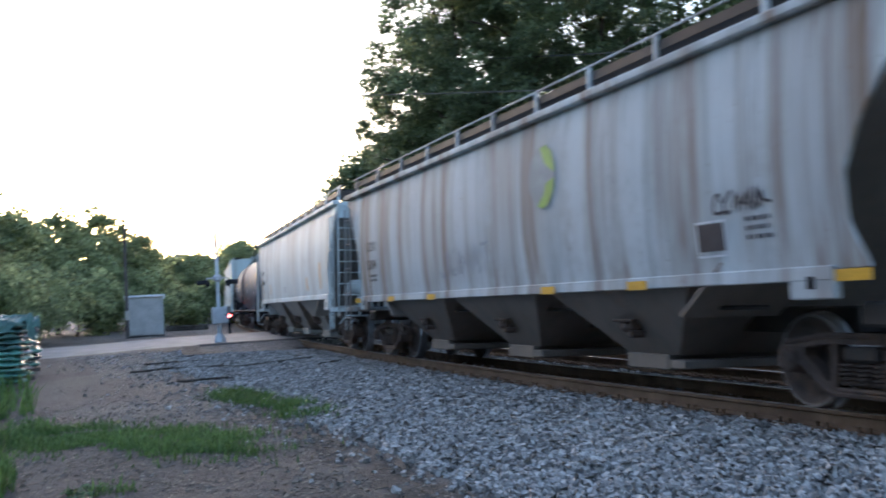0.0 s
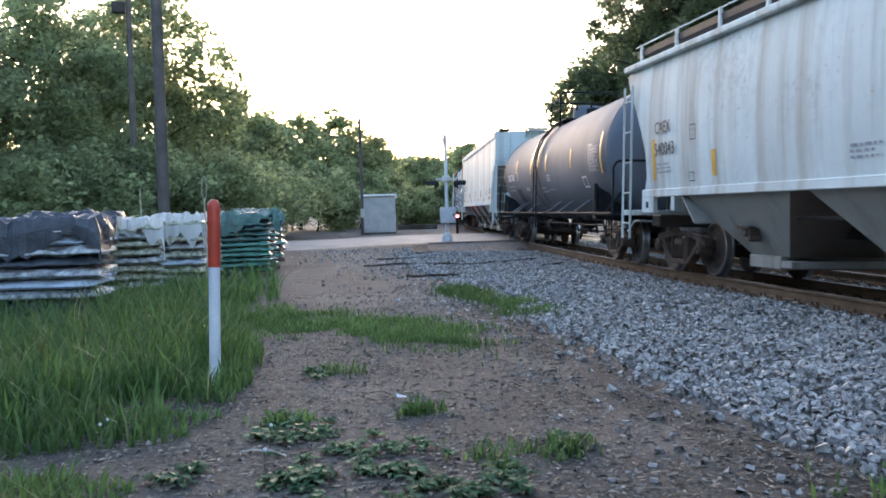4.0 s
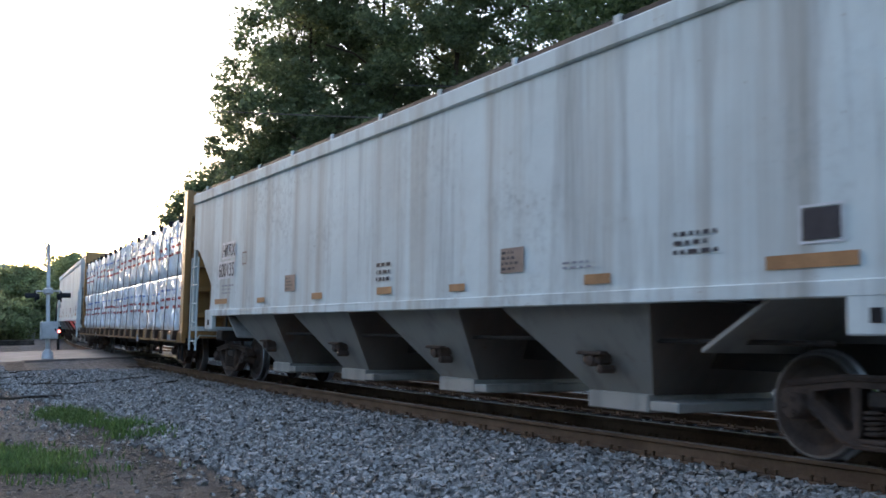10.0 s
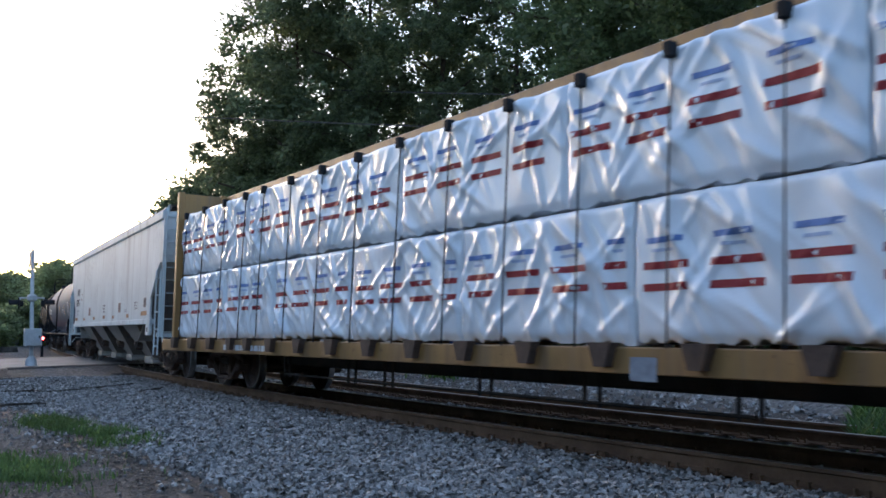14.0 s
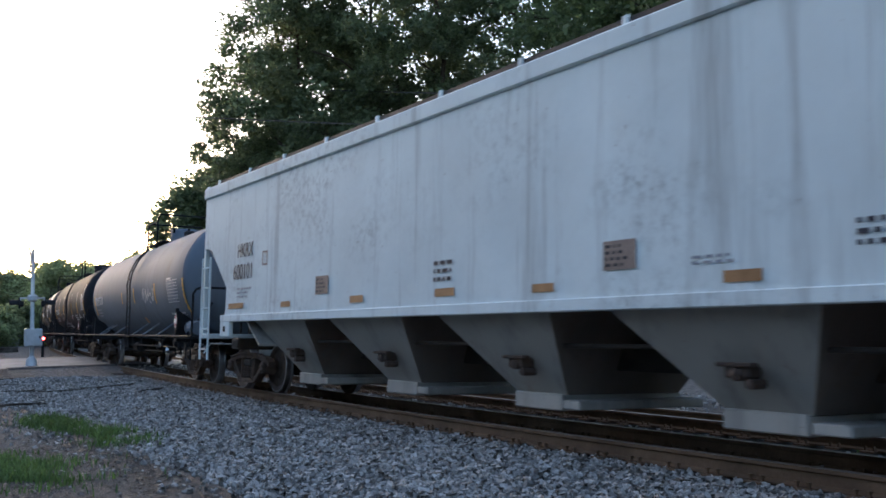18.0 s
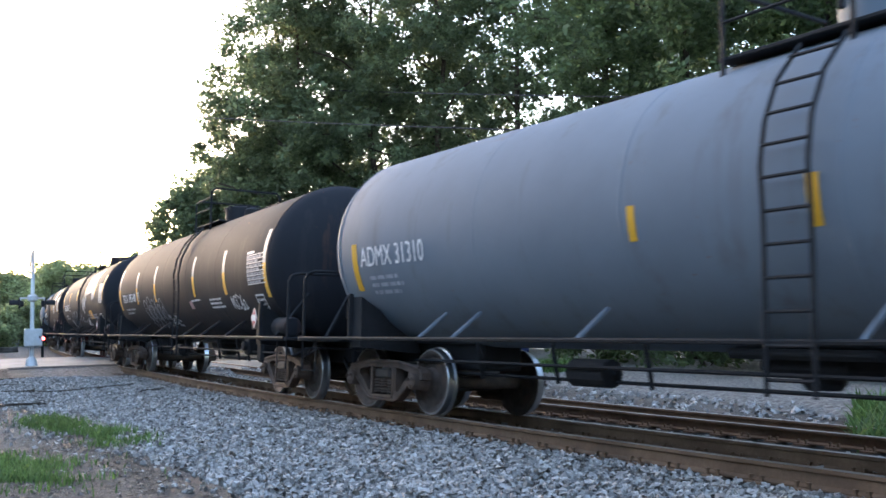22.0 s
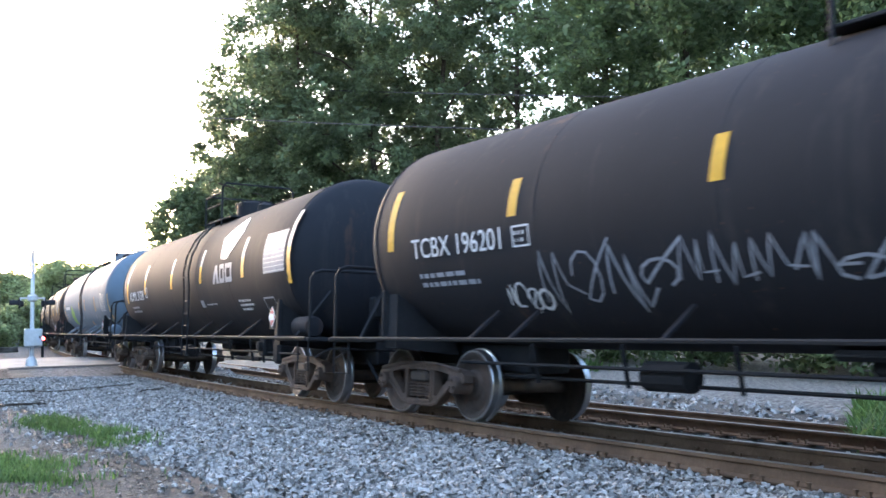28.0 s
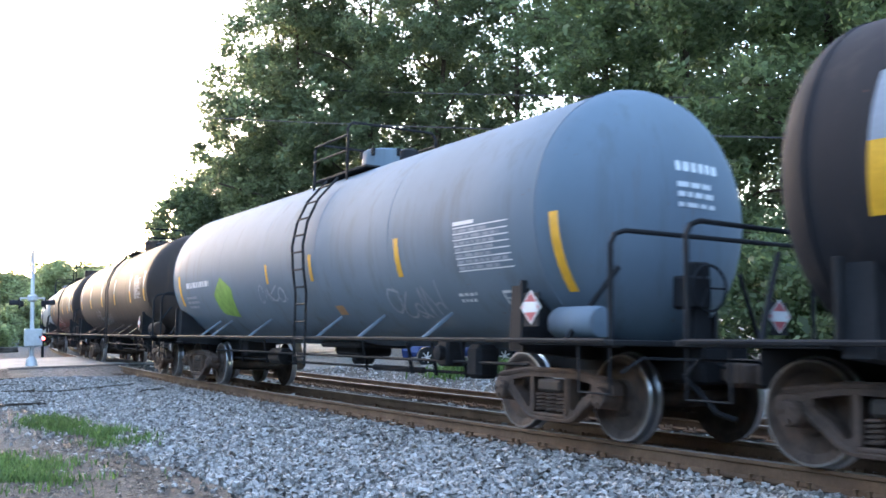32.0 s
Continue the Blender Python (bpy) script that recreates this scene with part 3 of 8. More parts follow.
def build_ballast_sheet():
    rows = []
    for s in np.arange(-14, 150, 1.0):
        a = []
        for o in (-3.55, -2.8, -1.9, -1.1, -0.5, -0.2, 0.75, 1.7, 2.6, 3.4, 4.7, 6.2, 7.6):
            p = on_track(s, o + (0.25 * noise.noise((s * 0.4, o, 0)) if o < -3 else 0))
            a.append((p.x, p.y, ground_z(p.x, p.y) + (0.012 if -3.5 < o < 7 else -0.03)))
        rows.append(a)
    k = len(rows[0])
    me = bpy.data.meshes.new("ballast_bed")
    me.from_pydata([v for r in rows for v in r], [], [(j * k + i, j * k + i + 1, (j + 1) * k + i + 1, (j + 1) * k + i) for j in range(len(rows) - 1) for i in range(k - 1)])
    me.flip_normals()
    smooth(put("ballast_bed", me, "ballast_bed"), 80)
    tagged(bpy.data.objects["ballast_bed"], "grey crushed stone bed under two tracks", "ballast", kind="structure")


build_ballast_sheet()


def build_gravel_yard():
    """Open grey gravel beyond the second track, rising gently."""
    rows = []
    for s in np.arange(-14, 46, 1.0):
        row = []
        for o in (7.2, 9, 11, 13, 15, 17, 19):
            p = on_track(s, o + 0.5 * noise.noise((s * 0.3, o, 3)))
            row.append((p.x, p.y, ground_z(p.x, p.y) + (0.03 if 7.5 < o < 18.5 else -0.06) + 0.02 * (o - 7.2)))
        rows.append(row)
    k = len(rows[0])
    me = bpy.data.meshes.new("gravel_yard")
    me.from_pydata([v for r in rows for v in r], [], [(j * k + i, j * k + i + 1, (j + 1) * k + i + 1, (j + 1) * k + i) for j in range(len(rows) - 1) for i in range(k - 1)])
    me.flip_normals()
    M["gravel"] = plain("pale_gravel", (0.25, 0.235, 0.215), 0.95, 0, 0.65, 11.0, 1.0, (0.13, 0.12, 0.105))
    smooth(tagged(put("gravel_yard", me, "gravel"), "pale grey gravel yard beyond the tracks", "gravel", kind="structure"), 80)


build_gravel_yard()
stones("ballast_stones", 62000, near_ballast, (0.026, 0.064), "stone", "loose grey and pale crushed ballast stones", "gravel")
stones("ballast_stones_beyond", 13000, inner_ballast, (0.05, 0.10), "stone", "grey ballast stones between and beyond the tracks", "gravel")
def strayed_ballast(rng):
    """Ballast that has rolled down into the dirt, thinner farther out, and the open gravel before the road."""
    if rng.random() < 0.12:
        s, o = rng.uniform(2.5, 22), -3.7 - 1.6 * rng.random() ** 1.6
    else:
        s, o = 14 + 19.0 * rng.random() ** 0.8, -4.2 - 6.0 * rng.random() ** 2.0
        if noise.noise((s * 0.35, o * 0.5, 6)) < rng.normal(-0.1, 0.25):
            return None
    p = on_track(s, o)
    if p.x < rng.normal(2.6, 0.9):
        return None
    return np.array((p.x, p.y, ground_z(p.x, p.y) + 0.002))


stones("strayed_ballast", 5200, strayed_ballast, (0.026, 0.066), "stone", "grey ballast stones strayed over the dirt", "gravel")
M["pebble"] = plain("pressed_pebble", (0.27, 0.235, 0.20), 0.9, 0, 0.25, 9.0, 0.2, None, True)
stones("dirt_gravel", 6000, dirt_stones, (0.010, 0.036), "pebble", "scattered small stones pressed in the dirt", "gravel")


def dirt_flecks(rng):
    x, y = -2.5 + 7.0 * rng.random(), 2.5 + 20 * rng.random() ** 1.3
    if offset_of(x, y) > -3.5:
        return None
    return np.array((x, y, ground_z(x, y)))


M["crumb"] = plain("dead_leaf_crumbs", (0.20, 0.16, 0.13), 0.9, 0, 0.3, 9.0, 0.2, None, True)
stones("dirt_crumbs", 2200, dirt_flecks, (0.008, 0.030), "crumb", "dark crumbs of earth and dead leaves", "debris")


# ---- trees ----
def leaves(rng, centres, radii, per, size):
    """Leaf clumps: small bent quads scattered round the centres."""
    n = len(centres) * per
    c = np.repeat(centres, per, 0)
    r = np.repeat(radii, per, 0)[:, None]
    p = rng.normal(size=(n, 3))
    p = p / np.linalg.norm(p, axis=1)[:, None] * r * rng.random((n, 1)) ** 0.45 * (1, 1, 0.75) + c
    u = rng.normal(size=(n, 3))
    u[:, 2] *= 0.6
    u /= np.linalg.norm(u, axis=1)[:, None]
    w = np.cross(u, rng.normal(size=(n, 3)))
    w /= np.linalg.norm(w, axis=1)[:, None]
    s = size * rng.uniform(0.6, 1.35, (n, 1))
    quad = np.stack([p - u * s * 0.55, p + w * s * 0.3, p + u * s * 0.55, p - w * s * 0.3], 1).reshape(-1, 3)
    return quad, np.arange(n * 4).reshape(-1, 4)


def tree(x, y, height, radius, trunk, seed, label, leaf="leaf", clumps=260, per=60, size=0.24, low=0.22, lean=(0, 0), name="tree", bark="bark", spread=1.0):
    """A tree with a tapered trunk, limbs and a ragged crown of leaf clumps with gaps."""
    rng = np.random.default_rng(seed)
    z0 = ground_z(x, y) if abs(x) < 140 and abs(y) < 260 else -0.7
    ob = thing(name, label, "tree", at=Matrix.Translation((x, y, z0 - 0.05)))
    bm = bmesh.new()
    top = Vector((lean[0], lean[1], height * 0.9))
    stem = [Vector((0, 0, 0)) + top * k / 8 + Vector(rng.normal(0, 0.12, 3)) * (k > 0) for k in range(9)]
    rings = []
    for k, p in enumerate(stem):
        rr = trunk * (1.25 if k == 0 else 1.0 - 0.1 * k)
        rings.append([bm.verts.new(p + Vector((rr * math.cos(a * math.tau / 9), rr * math.sin(a * math.tau / 9), 0))) for a in range(9)])
    for a, b in zip(rings, rings[1:]):
        for i in range(9):
            bm.faces.new((a[i], a[(i + 1) % 9], b[(i + 1) % 9], b[i]))
    tips = []
    for k in range(16):
        f = low + (0.92 - low) * (k + 0.5) / 16
        base = stem[0].lerp(stem[-1], f)
        a = k * 2.4 + rng.uniform(-0.5, 0.5)
        reach = radius * (0.55 + 0.5 * rng.random()) * math.sin(min(1, max(0.08, (1.08 - f) * 1.5)) * math.pi / 2)
        tip = base + Vector((math.cos(a) * reach, math.sin(a) * reach, reach * rng.uniform(0.1, 0.6)))
        mid = base.lerp(tip, 0.5) + Vector((0, 0, reach * 0.12))
        tube(bm, [base, mid, tip], trunk * 0.22, 5)
        tips += [mid, tip]
    smooth(part("trunk", bm, bark, ob), 60)
    cs = []
    while len(cs) < clumps:
        d = rng.normal(size=3)
        d /= np.linalg.norm(d)
        rad = rng.random() ** 0.4
        h = low * height + (height * (1 - low)) * (0.5 + 0.5 * d[2] * rad)
        f = (h / height - low) / (1 - low)
        wide = radius * (0.35 + 0.75 * math.sin(math.pi * min(0.98, f * 0.85 + 0.12)) ** 0.8)
        px, py = d[0] * rad * wide + lean[0] * f, d[1] * rad * wide + lean[1] * f
        lump = noise.noise((px * 0.35 + seed, py * 0.35, h * 0.35))
        if lump < -0.12 and rng.random() < 0.85:
            continue
        cs.append((px, py, h))
    cs = np.array(cs)
    rr = rng.uniform(0.5, 1.1, len(cs)) * spread
    q, f = leaves(rng, cs, rr, per, size)
    q2, f2 = leaves(rng, cs, rr * 0.8, per // 6, size * 1.7)
    me = bpy.data.meshes.new("crown")
    me.from_pydata(np.concatenate([q, q2]).tolist(), [], np.concatenate([f, f2 + len(q)]).tolist())
    put("crown", me, leaf, ob)
    return ob


def at_angle(az, dist):
    return -math.sin(radians(az)) * dist, math.cos(radians(az)) * dist


def build_trees():
    big = "tall dark leafy tree behind the railway"
    for az, dist, h, r, seed, leaf, clumps, low in (
            (-21.3, 56, 11.6, 3.5, 1, "leaf", 230, 0.1), (-26.2, 50, 22, 4.5, 2, "leaf", 430, 0.12), (-30.5, 48, 25, 5.0, 3, "leaf", 320, 0.14),
            (-34.6, 46, 25, 4.0, 4, "leaf", 230, 0.13), (-45.0, 40, 24, 4.6, 5, "leaf_light", 320, 0.12), (-49.5, 36, 23, 5.0, 6, "leaf_light", 330, 0.10),
            (-57.0, 32, 22, 5.2, 7, "leaf_light", 330, 0.08), (-65.0, 30, 20, 5.0, 8, "leaf_light", 240, 0.08), (-24.0, 58, 11.0, 3.6, 9, "leaf", 150, 0.05),
            (-28.5, 57, 13, 4.6, 10, "leaf", 190, 0.05), (-34.0, 55, 12, 4.6, 11, "leaf", 200, 0.05), (-39.6, 52, 11, 4.6, 12, "leaf", 200, 0.05), (-24.2, 54, 18, 3.6, 13, "leaf", 150, 0.1)):
        x, y = at_angle(az, dist)
        tree(x, y, h, r, 0.22 if h > 15 else 0.14, seed, big if h > 15 else "lower dark leafy tree behind the railway", leaf, clumps, 112, 0.19, low, spread=1.0)
    x, y = at_angle(-39.3, 44)
    tree(x, y, 27, 2.4, 0.2, 19, "tall slim tree with a bare trunk behind the railway", "leaf", 50, 110, 0.18, 0.3, spread=0.9)
    for az, dist, h, r, seed in ((-47.5, 54, 25, 5.2, 14), (-53, 50, 25, 5.6, 15), (-60, 46, 24, 5.6, 16), (-67, 42, 23, 5.4, 17), (-30.5, 60, 22, 4.2, 18), (-36.5, 58, 21, 4.0, 20)):
        x, y = at_angle(az, dist)
        tree(x, y, h, r, 0.2, seed, big, "leaf", 260, 60, 0.26, 0.06, spread=1.15)
    for az, dist, h, r, seed in ((-44, 34, 5.0, 3.4, 21), (-50, 31, 5.2, 3.4, 22), (-55.5, 28, 4.6, 3.0, 23), (-61, 26, 4.2, 3.0, 24), (-37, 42, 4.6, 3.4, 25)):
        x, y = at_angle(az, dist)
        tree(x, y, h, r, 0.08, seed, "dense green bush behind the railway", "leaf_light", 120, 75, 0.18, 0.0, name="bush", spread=0.9)
    left = "leafy tree in the dusk beyond the road"
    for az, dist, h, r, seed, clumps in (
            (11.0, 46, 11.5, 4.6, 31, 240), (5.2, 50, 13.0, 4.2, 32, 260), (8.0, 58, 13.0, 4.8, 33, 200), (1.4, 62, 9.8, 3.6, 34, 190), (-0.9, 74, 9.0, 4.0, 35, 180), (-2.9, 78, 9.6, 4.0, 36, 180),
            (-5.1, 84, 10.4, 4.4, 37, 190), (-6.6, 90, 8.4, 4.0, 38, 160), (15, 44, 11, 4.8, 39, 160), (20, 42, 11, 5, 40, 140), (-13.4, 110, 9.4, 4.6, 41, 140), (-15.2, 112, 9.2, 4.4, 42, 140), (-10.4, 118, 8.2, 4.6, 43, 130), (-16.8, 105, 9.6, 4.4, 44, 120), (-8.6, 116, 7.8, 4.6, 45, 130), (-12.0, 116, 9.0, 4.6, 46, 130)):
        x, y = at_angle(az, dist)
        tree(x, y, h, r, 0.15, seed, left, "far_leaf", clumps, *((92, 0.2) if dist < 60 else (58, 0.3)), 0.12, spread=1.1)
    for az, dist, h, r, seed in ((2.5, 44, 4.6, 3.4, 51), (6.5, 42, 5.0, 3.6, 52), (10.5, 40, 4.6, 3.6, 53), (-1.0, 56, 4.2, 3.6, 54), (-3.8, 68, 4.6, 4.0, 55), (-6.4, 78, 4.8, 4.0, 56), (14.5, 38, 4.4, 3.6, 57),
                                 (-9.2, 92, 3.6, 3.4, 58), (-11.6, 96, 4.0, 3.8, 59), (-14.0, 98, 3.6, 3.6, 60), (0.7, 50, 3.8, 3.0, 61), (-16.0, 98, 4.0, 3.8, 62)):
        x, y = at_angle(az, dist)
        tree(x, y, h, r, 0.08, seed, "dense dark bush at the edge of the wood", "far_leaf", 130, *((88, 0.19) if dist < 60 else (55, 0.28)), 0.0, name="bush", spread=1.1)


build_trees()


def build_hills():
    """Far wooded ridge that closes the horizon."""
    rng = np.random.default_rng(77)
    bm_v, bm_f = [], []
    cs = []
    for k in range(900):
        az = rng.uniform(-75, 75)
        dist = rng.uniform(260, 330)
        h = 17 + 4 * noise.noise((az * 0.06, 0, 0)) + 1.5 * noise.noise((az * 0.5, 2, 0))
        x, y = at_angle(az, dist)
        cs += [(x, y, h * f + rng.uniform(-1, 1)) for f in (0.15, 0.5, 0.85)]
    cs = np.array(cs)
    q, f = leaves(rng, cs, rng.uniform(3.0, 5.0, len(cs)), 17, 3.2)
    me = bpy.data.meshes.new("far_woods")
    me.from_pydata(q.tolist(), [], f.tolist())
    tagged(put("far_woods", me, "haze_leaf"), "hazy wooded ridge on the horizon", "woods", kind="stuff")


build_hills()


def build_unseen_woods():
    """Unseen belt of leaves, added behind and beside the viewer to shade the low sky."""
    rng = np.random.default_rng(78)
    cs = []
    for k in range(1300):
        az = rng.uniform(30, 284)
        dist = rng.uniform(34, 44)
        h = 13 + 5 * noise.noise((az * 0.09, 5, 0)) + 2 * noise.noise((az * 0.5, 7, 0))
        x, y = at_angle(az, dist)
        if offset_of(x, y) > -9 and y < 20 and x > 0 and offset_of(x, y) < 14:
            continue
        cs += [(x, y, h * f + rng.uniform(-1, 1)) for f in (0.08, 0.35, 0.65, 0.92)]
    cs = np.array(cs)
    q, f = leaves(rng, cs, rng.uniform(1.6, 2.6, len(cs)), 14, 1.4)
    me = bpy.data.meshes.new("wood_edge")
    me.from_pydata(q.tolist(), [], f.tolist())
    tagged(put("wood_edge", me, "leaf"), "unseen belt of leaves added to block the low sky", "woods", kind="stuff")


build_unseen_woods()


# ---- grass and weeds ----
M["straw"] = leaf_stuff("seed_stalks", (0.24, 0.24, 0.11), 0.4)

def blades(name, count, place, tall, label, mat="grass", width=0.012):
    rng = np.random.default_rng(count)
    vs, fs = [], []
    k = 0
    for i in range(count):
        p = place(rng)
        if p is None:
            continue
        x, y, sc = p
        z = ground_z(x, y)
        h = rng.uniform(*tall) * sc
        a = rng.uniform(0, 6.283)
        dx, dy = math.cos(a), math.sin(a)
        bend = h * rng.uniform(0.2, 1.0)
        w = width * rng.uniform(0.6, 1.4)
        nx, ny = -dy * w, dx * w
        m = (x + dx * bend * 0.35, y + dy * bend * 0.35, z + h * 0.6)
        t = (x + dx * bend, y + dy * bend, z + h)
        vs += [(x - nx, y - ny, z - 0.01), (x + nx, y + ny, z - 0.01), (m[0] + nx * 0.8, m[1] + ny * 0.8, m[2]), (m[0] - nx * 0.8, m[1] - ny * 0.8, m[2]), t]
        fs += [(k, k + 1, k + 2, k + 3), (k + 3, k + 2, k + 4)]
        k += 5
    me = bpy.data.meshes.new(name)
    me.from_pydata(vs, [], fs)
    return tagged(put(name, me, mat), label, "grass", kind="stuff")


def tall_grass(rng):
    x, y = rng.uniform(-6, 1.4), rng.uniform(3.0, 19)
    clump = noise.noise((x * 0.9, y * 0.9, 4)) + 0.5 * noise.noise((x * 2.3, y * 2.3, 8))
    edge = float(np.interp(y, (3.0, 4.7, 6.3, 6.35, 6.85, 7.0, 7.6, 8.0, 10.7, 15.7, 19.0), (0.4, -0.08, -0.85, -1.6, -1.5, -0.5, -0.25, -0.05, 0.14, -0.05, 0.0)))
    sc = float(np.interp(y, (6.3, 7.0, 8.0, 8.6), (0.5, 0.42, 0.55, 1.0)))
    d = edge - x + 0.4 * clump
    if d < 0 or (6.2 < y < 8.3 and clump < -0.15):
        return None
    return x, y, sc * (0.35 + 0.65 * min(1, d / 0.6)) * (0.35 + 0.85 * rng.random()) * (1 + 0.45 * clump)


TUFTS = [(1.62, 5.72, 0.16), (2.06, 5.89, 0.12), (1.36, 7.35, 0.1), (0.19, 4.83, 0.13), (0.43, 4.88, 0.1), (0.3, 7.35, 0.12), (3.53, 4.3, 0.3), (0.9, 9.5, 0.14)]
ROSETTES = [(0.27, 7.3, 0.16), (0.41, 6.74, 0.2), (0.64, 6.21, 0.16), (0.26, 5.68, 0.12), (0.44, 5.62, 0.12), (0.79, 5.76, 0.1), (0.57, 4.77, 0.14), (1.29, 5.08, 0.1), (1.5, 5.4, 0.16), (-0.36, 5.98, 0.12),
            (1.07, 6.27, 0.14), (0.71, 9.56, 0.18), (0.95, 5.2, 0.2), (0.6, 6.9, 0.25), (3.5, 4.3, 0.25), (2.1, 5.9, 0.12)]


def patch_grass(rng):
    k = rng.random()
    if k < 0.62:
        t = rng.random()
        x, y = 0.1 + 2.5 * t + rng.normal(0, 0.34), 15.0 - 3.4 * t + rng.normal(0, 0.75)
        if noise.noise((x * 1.5, y * 1.5, 2)) < rng.normal(0.0, 0.15):
            return None
    elif k < 0.92:
        t = rng.random()
        x, y = (3.95, 17.1) if t < 0.5 else (4.15, 14.7)
        x, y = x + rng.normal(0, 0.22), y + rng.normal(0, 0.6)
        if noise.noise((x * 2, y * 1.2, 7)) < rng.normal(-0.15, 0.15):
            return None
    else:
        x, y, r = TUFTS[rng.integers(len(TUFTS))]
        x, y = x + rng.normal(0, r), y + rng.normal(0, r)
        if noise.noise((x * 5, y * 5, 9)) < rng.normal(0.05, 0.2):
            return None
    return x, y, 0.55 + 0.5 * rng.random()


def far_grass(rng):
    k = rng.random()
    if k < 0.35:
        x, y = rng.uniform(-14, 0.6), rng.uniform(17, 33)
    elif k < 0.75:
        t = rng.random()
        x, y = 17.4 + 3 * t + rng.normal(0, 0.5), 24.3 - 2.2 * t + rng.normal(0, 0.5)
    else:
        x, y = at_angle(rng.uniform(-66, -57.6), rng.uniform(13.5, 19))
    return x, y, 0.8 + 0.5 * rng.random()


blades("tall_grass", 60000, tall_grass, (0.22, 0.62), "tall green grass round the marker post")
blades("low_grass", 26000, patch_grass, (0.04, 0.15), "low green grass patches in the dirt", width=0.009)
blades("seed_grass", 520, tall_grass, (0.75, 1.15), "tall pale seed stalks in the grass", "straw", width=0.006)
blades("rough_grass", 14000, far_grass, (0.15, 0.45), "rough green verge grass", width=0.03)


def build_weeds():
    """Broad-leaved weeds flat on the dirt."""
    rng = random.Random(8)
    bm = bmesh.new()
    for k in range(150):
        x, y, r = ROSETTES[k % len(ROSETTES)]
        x, y = x + rng.gauss(0, r * 0.8), y + rng.gauss(0, r * 1.1)
        z = ground_z(x, y) + 0.004
        size = rng.uniform(0.7, 1.3)
        for j in range(rng.randint(9, 15)):
            a, ln = rng.uniform(0, 6.28), rng.uniform(0.05, 0.12) * size
            dx, dy, w = math.cos(a), math.sin(a), rng.uniform(0.014, 0.026) * size
            up = rng.uniform(0.012, 0.05) * size
            rib = [(x + dx * ln * f, y + dy * ln * f, z + up * h) for f, h in ((0, 0), (0.45, 1.0), (0.8, 0.95), (1.0, 0.6))]
            side = [[bm.verts.new((p[0] - g * dy * w * q, p[1] + g * dx * w * q, p[2] + 0.006 * q)) for p, q in zip(rib[1:3], (1.0, 0.8))] for g in (1, -1)]
            mid = [bm.verts.new(p) for p in rib]
            for e in side:
                o = 1 if e is side[0] else -1
                for f in ((mid[0], mid[1], e[0]), (mid[1], mid[2], e[1], e[0]), (mid[2], mid[3], e[1])):
                    bm.faces.new(f[::o])
    tagged(part("low_weeds", bm, "weed"), "low broad-leaved weeds in the dirt", "weeds", kind="stuff")


build_weeds()


def build_leaf_litter():
    """Dry leaf bits and straw that lie flat on the dirt."""
    rng = np.random.default_rng(12)
    vs, fs = [], []
    for k in range(26000):
        x, y = rng.uniform(-1.6, 4.5), 3.2 + 13 * rng.random() ** 1.7
        if offset_of(x, y) > -3.8:
            continue
        a, ln, w = rng.uniform(0, 6.28), rng.uniform(0.008, 0.045), rng.uniform(0.003, 0.016)
        dx, dy, z = math.cos(a) * ln, math.sin(a) * ln, ground_z(x, y) + 0.006
        nx, ny = -math.sin(a) * w, math.cos(a) * w
        b = len(vs)
        vs += [(x - dx, y - dy, z), (x + nx, y + ny, z + rng.uniform(0, 0.012)), (x + dx, y + dy, z + rng.uniform(0, 0.006)), (x - nx, y - ny, z + rng.uniform(0, 0.008))]
        fs.append((b, b + 1, b + 2, b + 3))
    M["litter"] = plain("dry_leaf_bits", (0.22, 0.185, 0.145), 0.9, 0, 0.5, 9.0, 0, None, True)
    me = bpy.data.meshes.new("leaf_litter")
    me.from_pydata(vs, [], fs)
    tagged(put("leaf_litter", me, "litter"), "pale dry leaf bits and straw on the dirt", "leaf litter", kind="stuff")


build_leaf_litter()


# ---- things beside the track ----
def marker_post():
    x, y = -0.27, 9.05
    z = ground_z(x, y)
    ob = thing("marker_post", "white plastic marker post with a red domed cap", "marker post", at=Matrix.Translation((x, y, z)) @ Matrix.Rotation(radians(1.5), 4, "Y"))
    bm = bmesh.new()
    lathe(bm, [(-0.5, 0.052), (1.12, 0.052)], 20, "Z")
    smooth(part("post", bm, "white_plastic", ob), 50)
    bm = bmesh.new()
    lathe(bm, [(1.12, 0.0575), (1.66, 0.06), (1.70, 0.054), (1.73, 0.036), (1.745, 0.001)], 20, "Z")
    smooth(part("cap", bm, "red_plastic", ob), 50)
    bm = bmesh.new()
    tube(bm, [(0.03, -0.02, 1.70), (0.12, 0, 1.62), (0.2, 0, 1.45), (0.24, 0, 1.33)], 0.006, 4)
    part("loose_strap", bm, "pole_wood", ob)


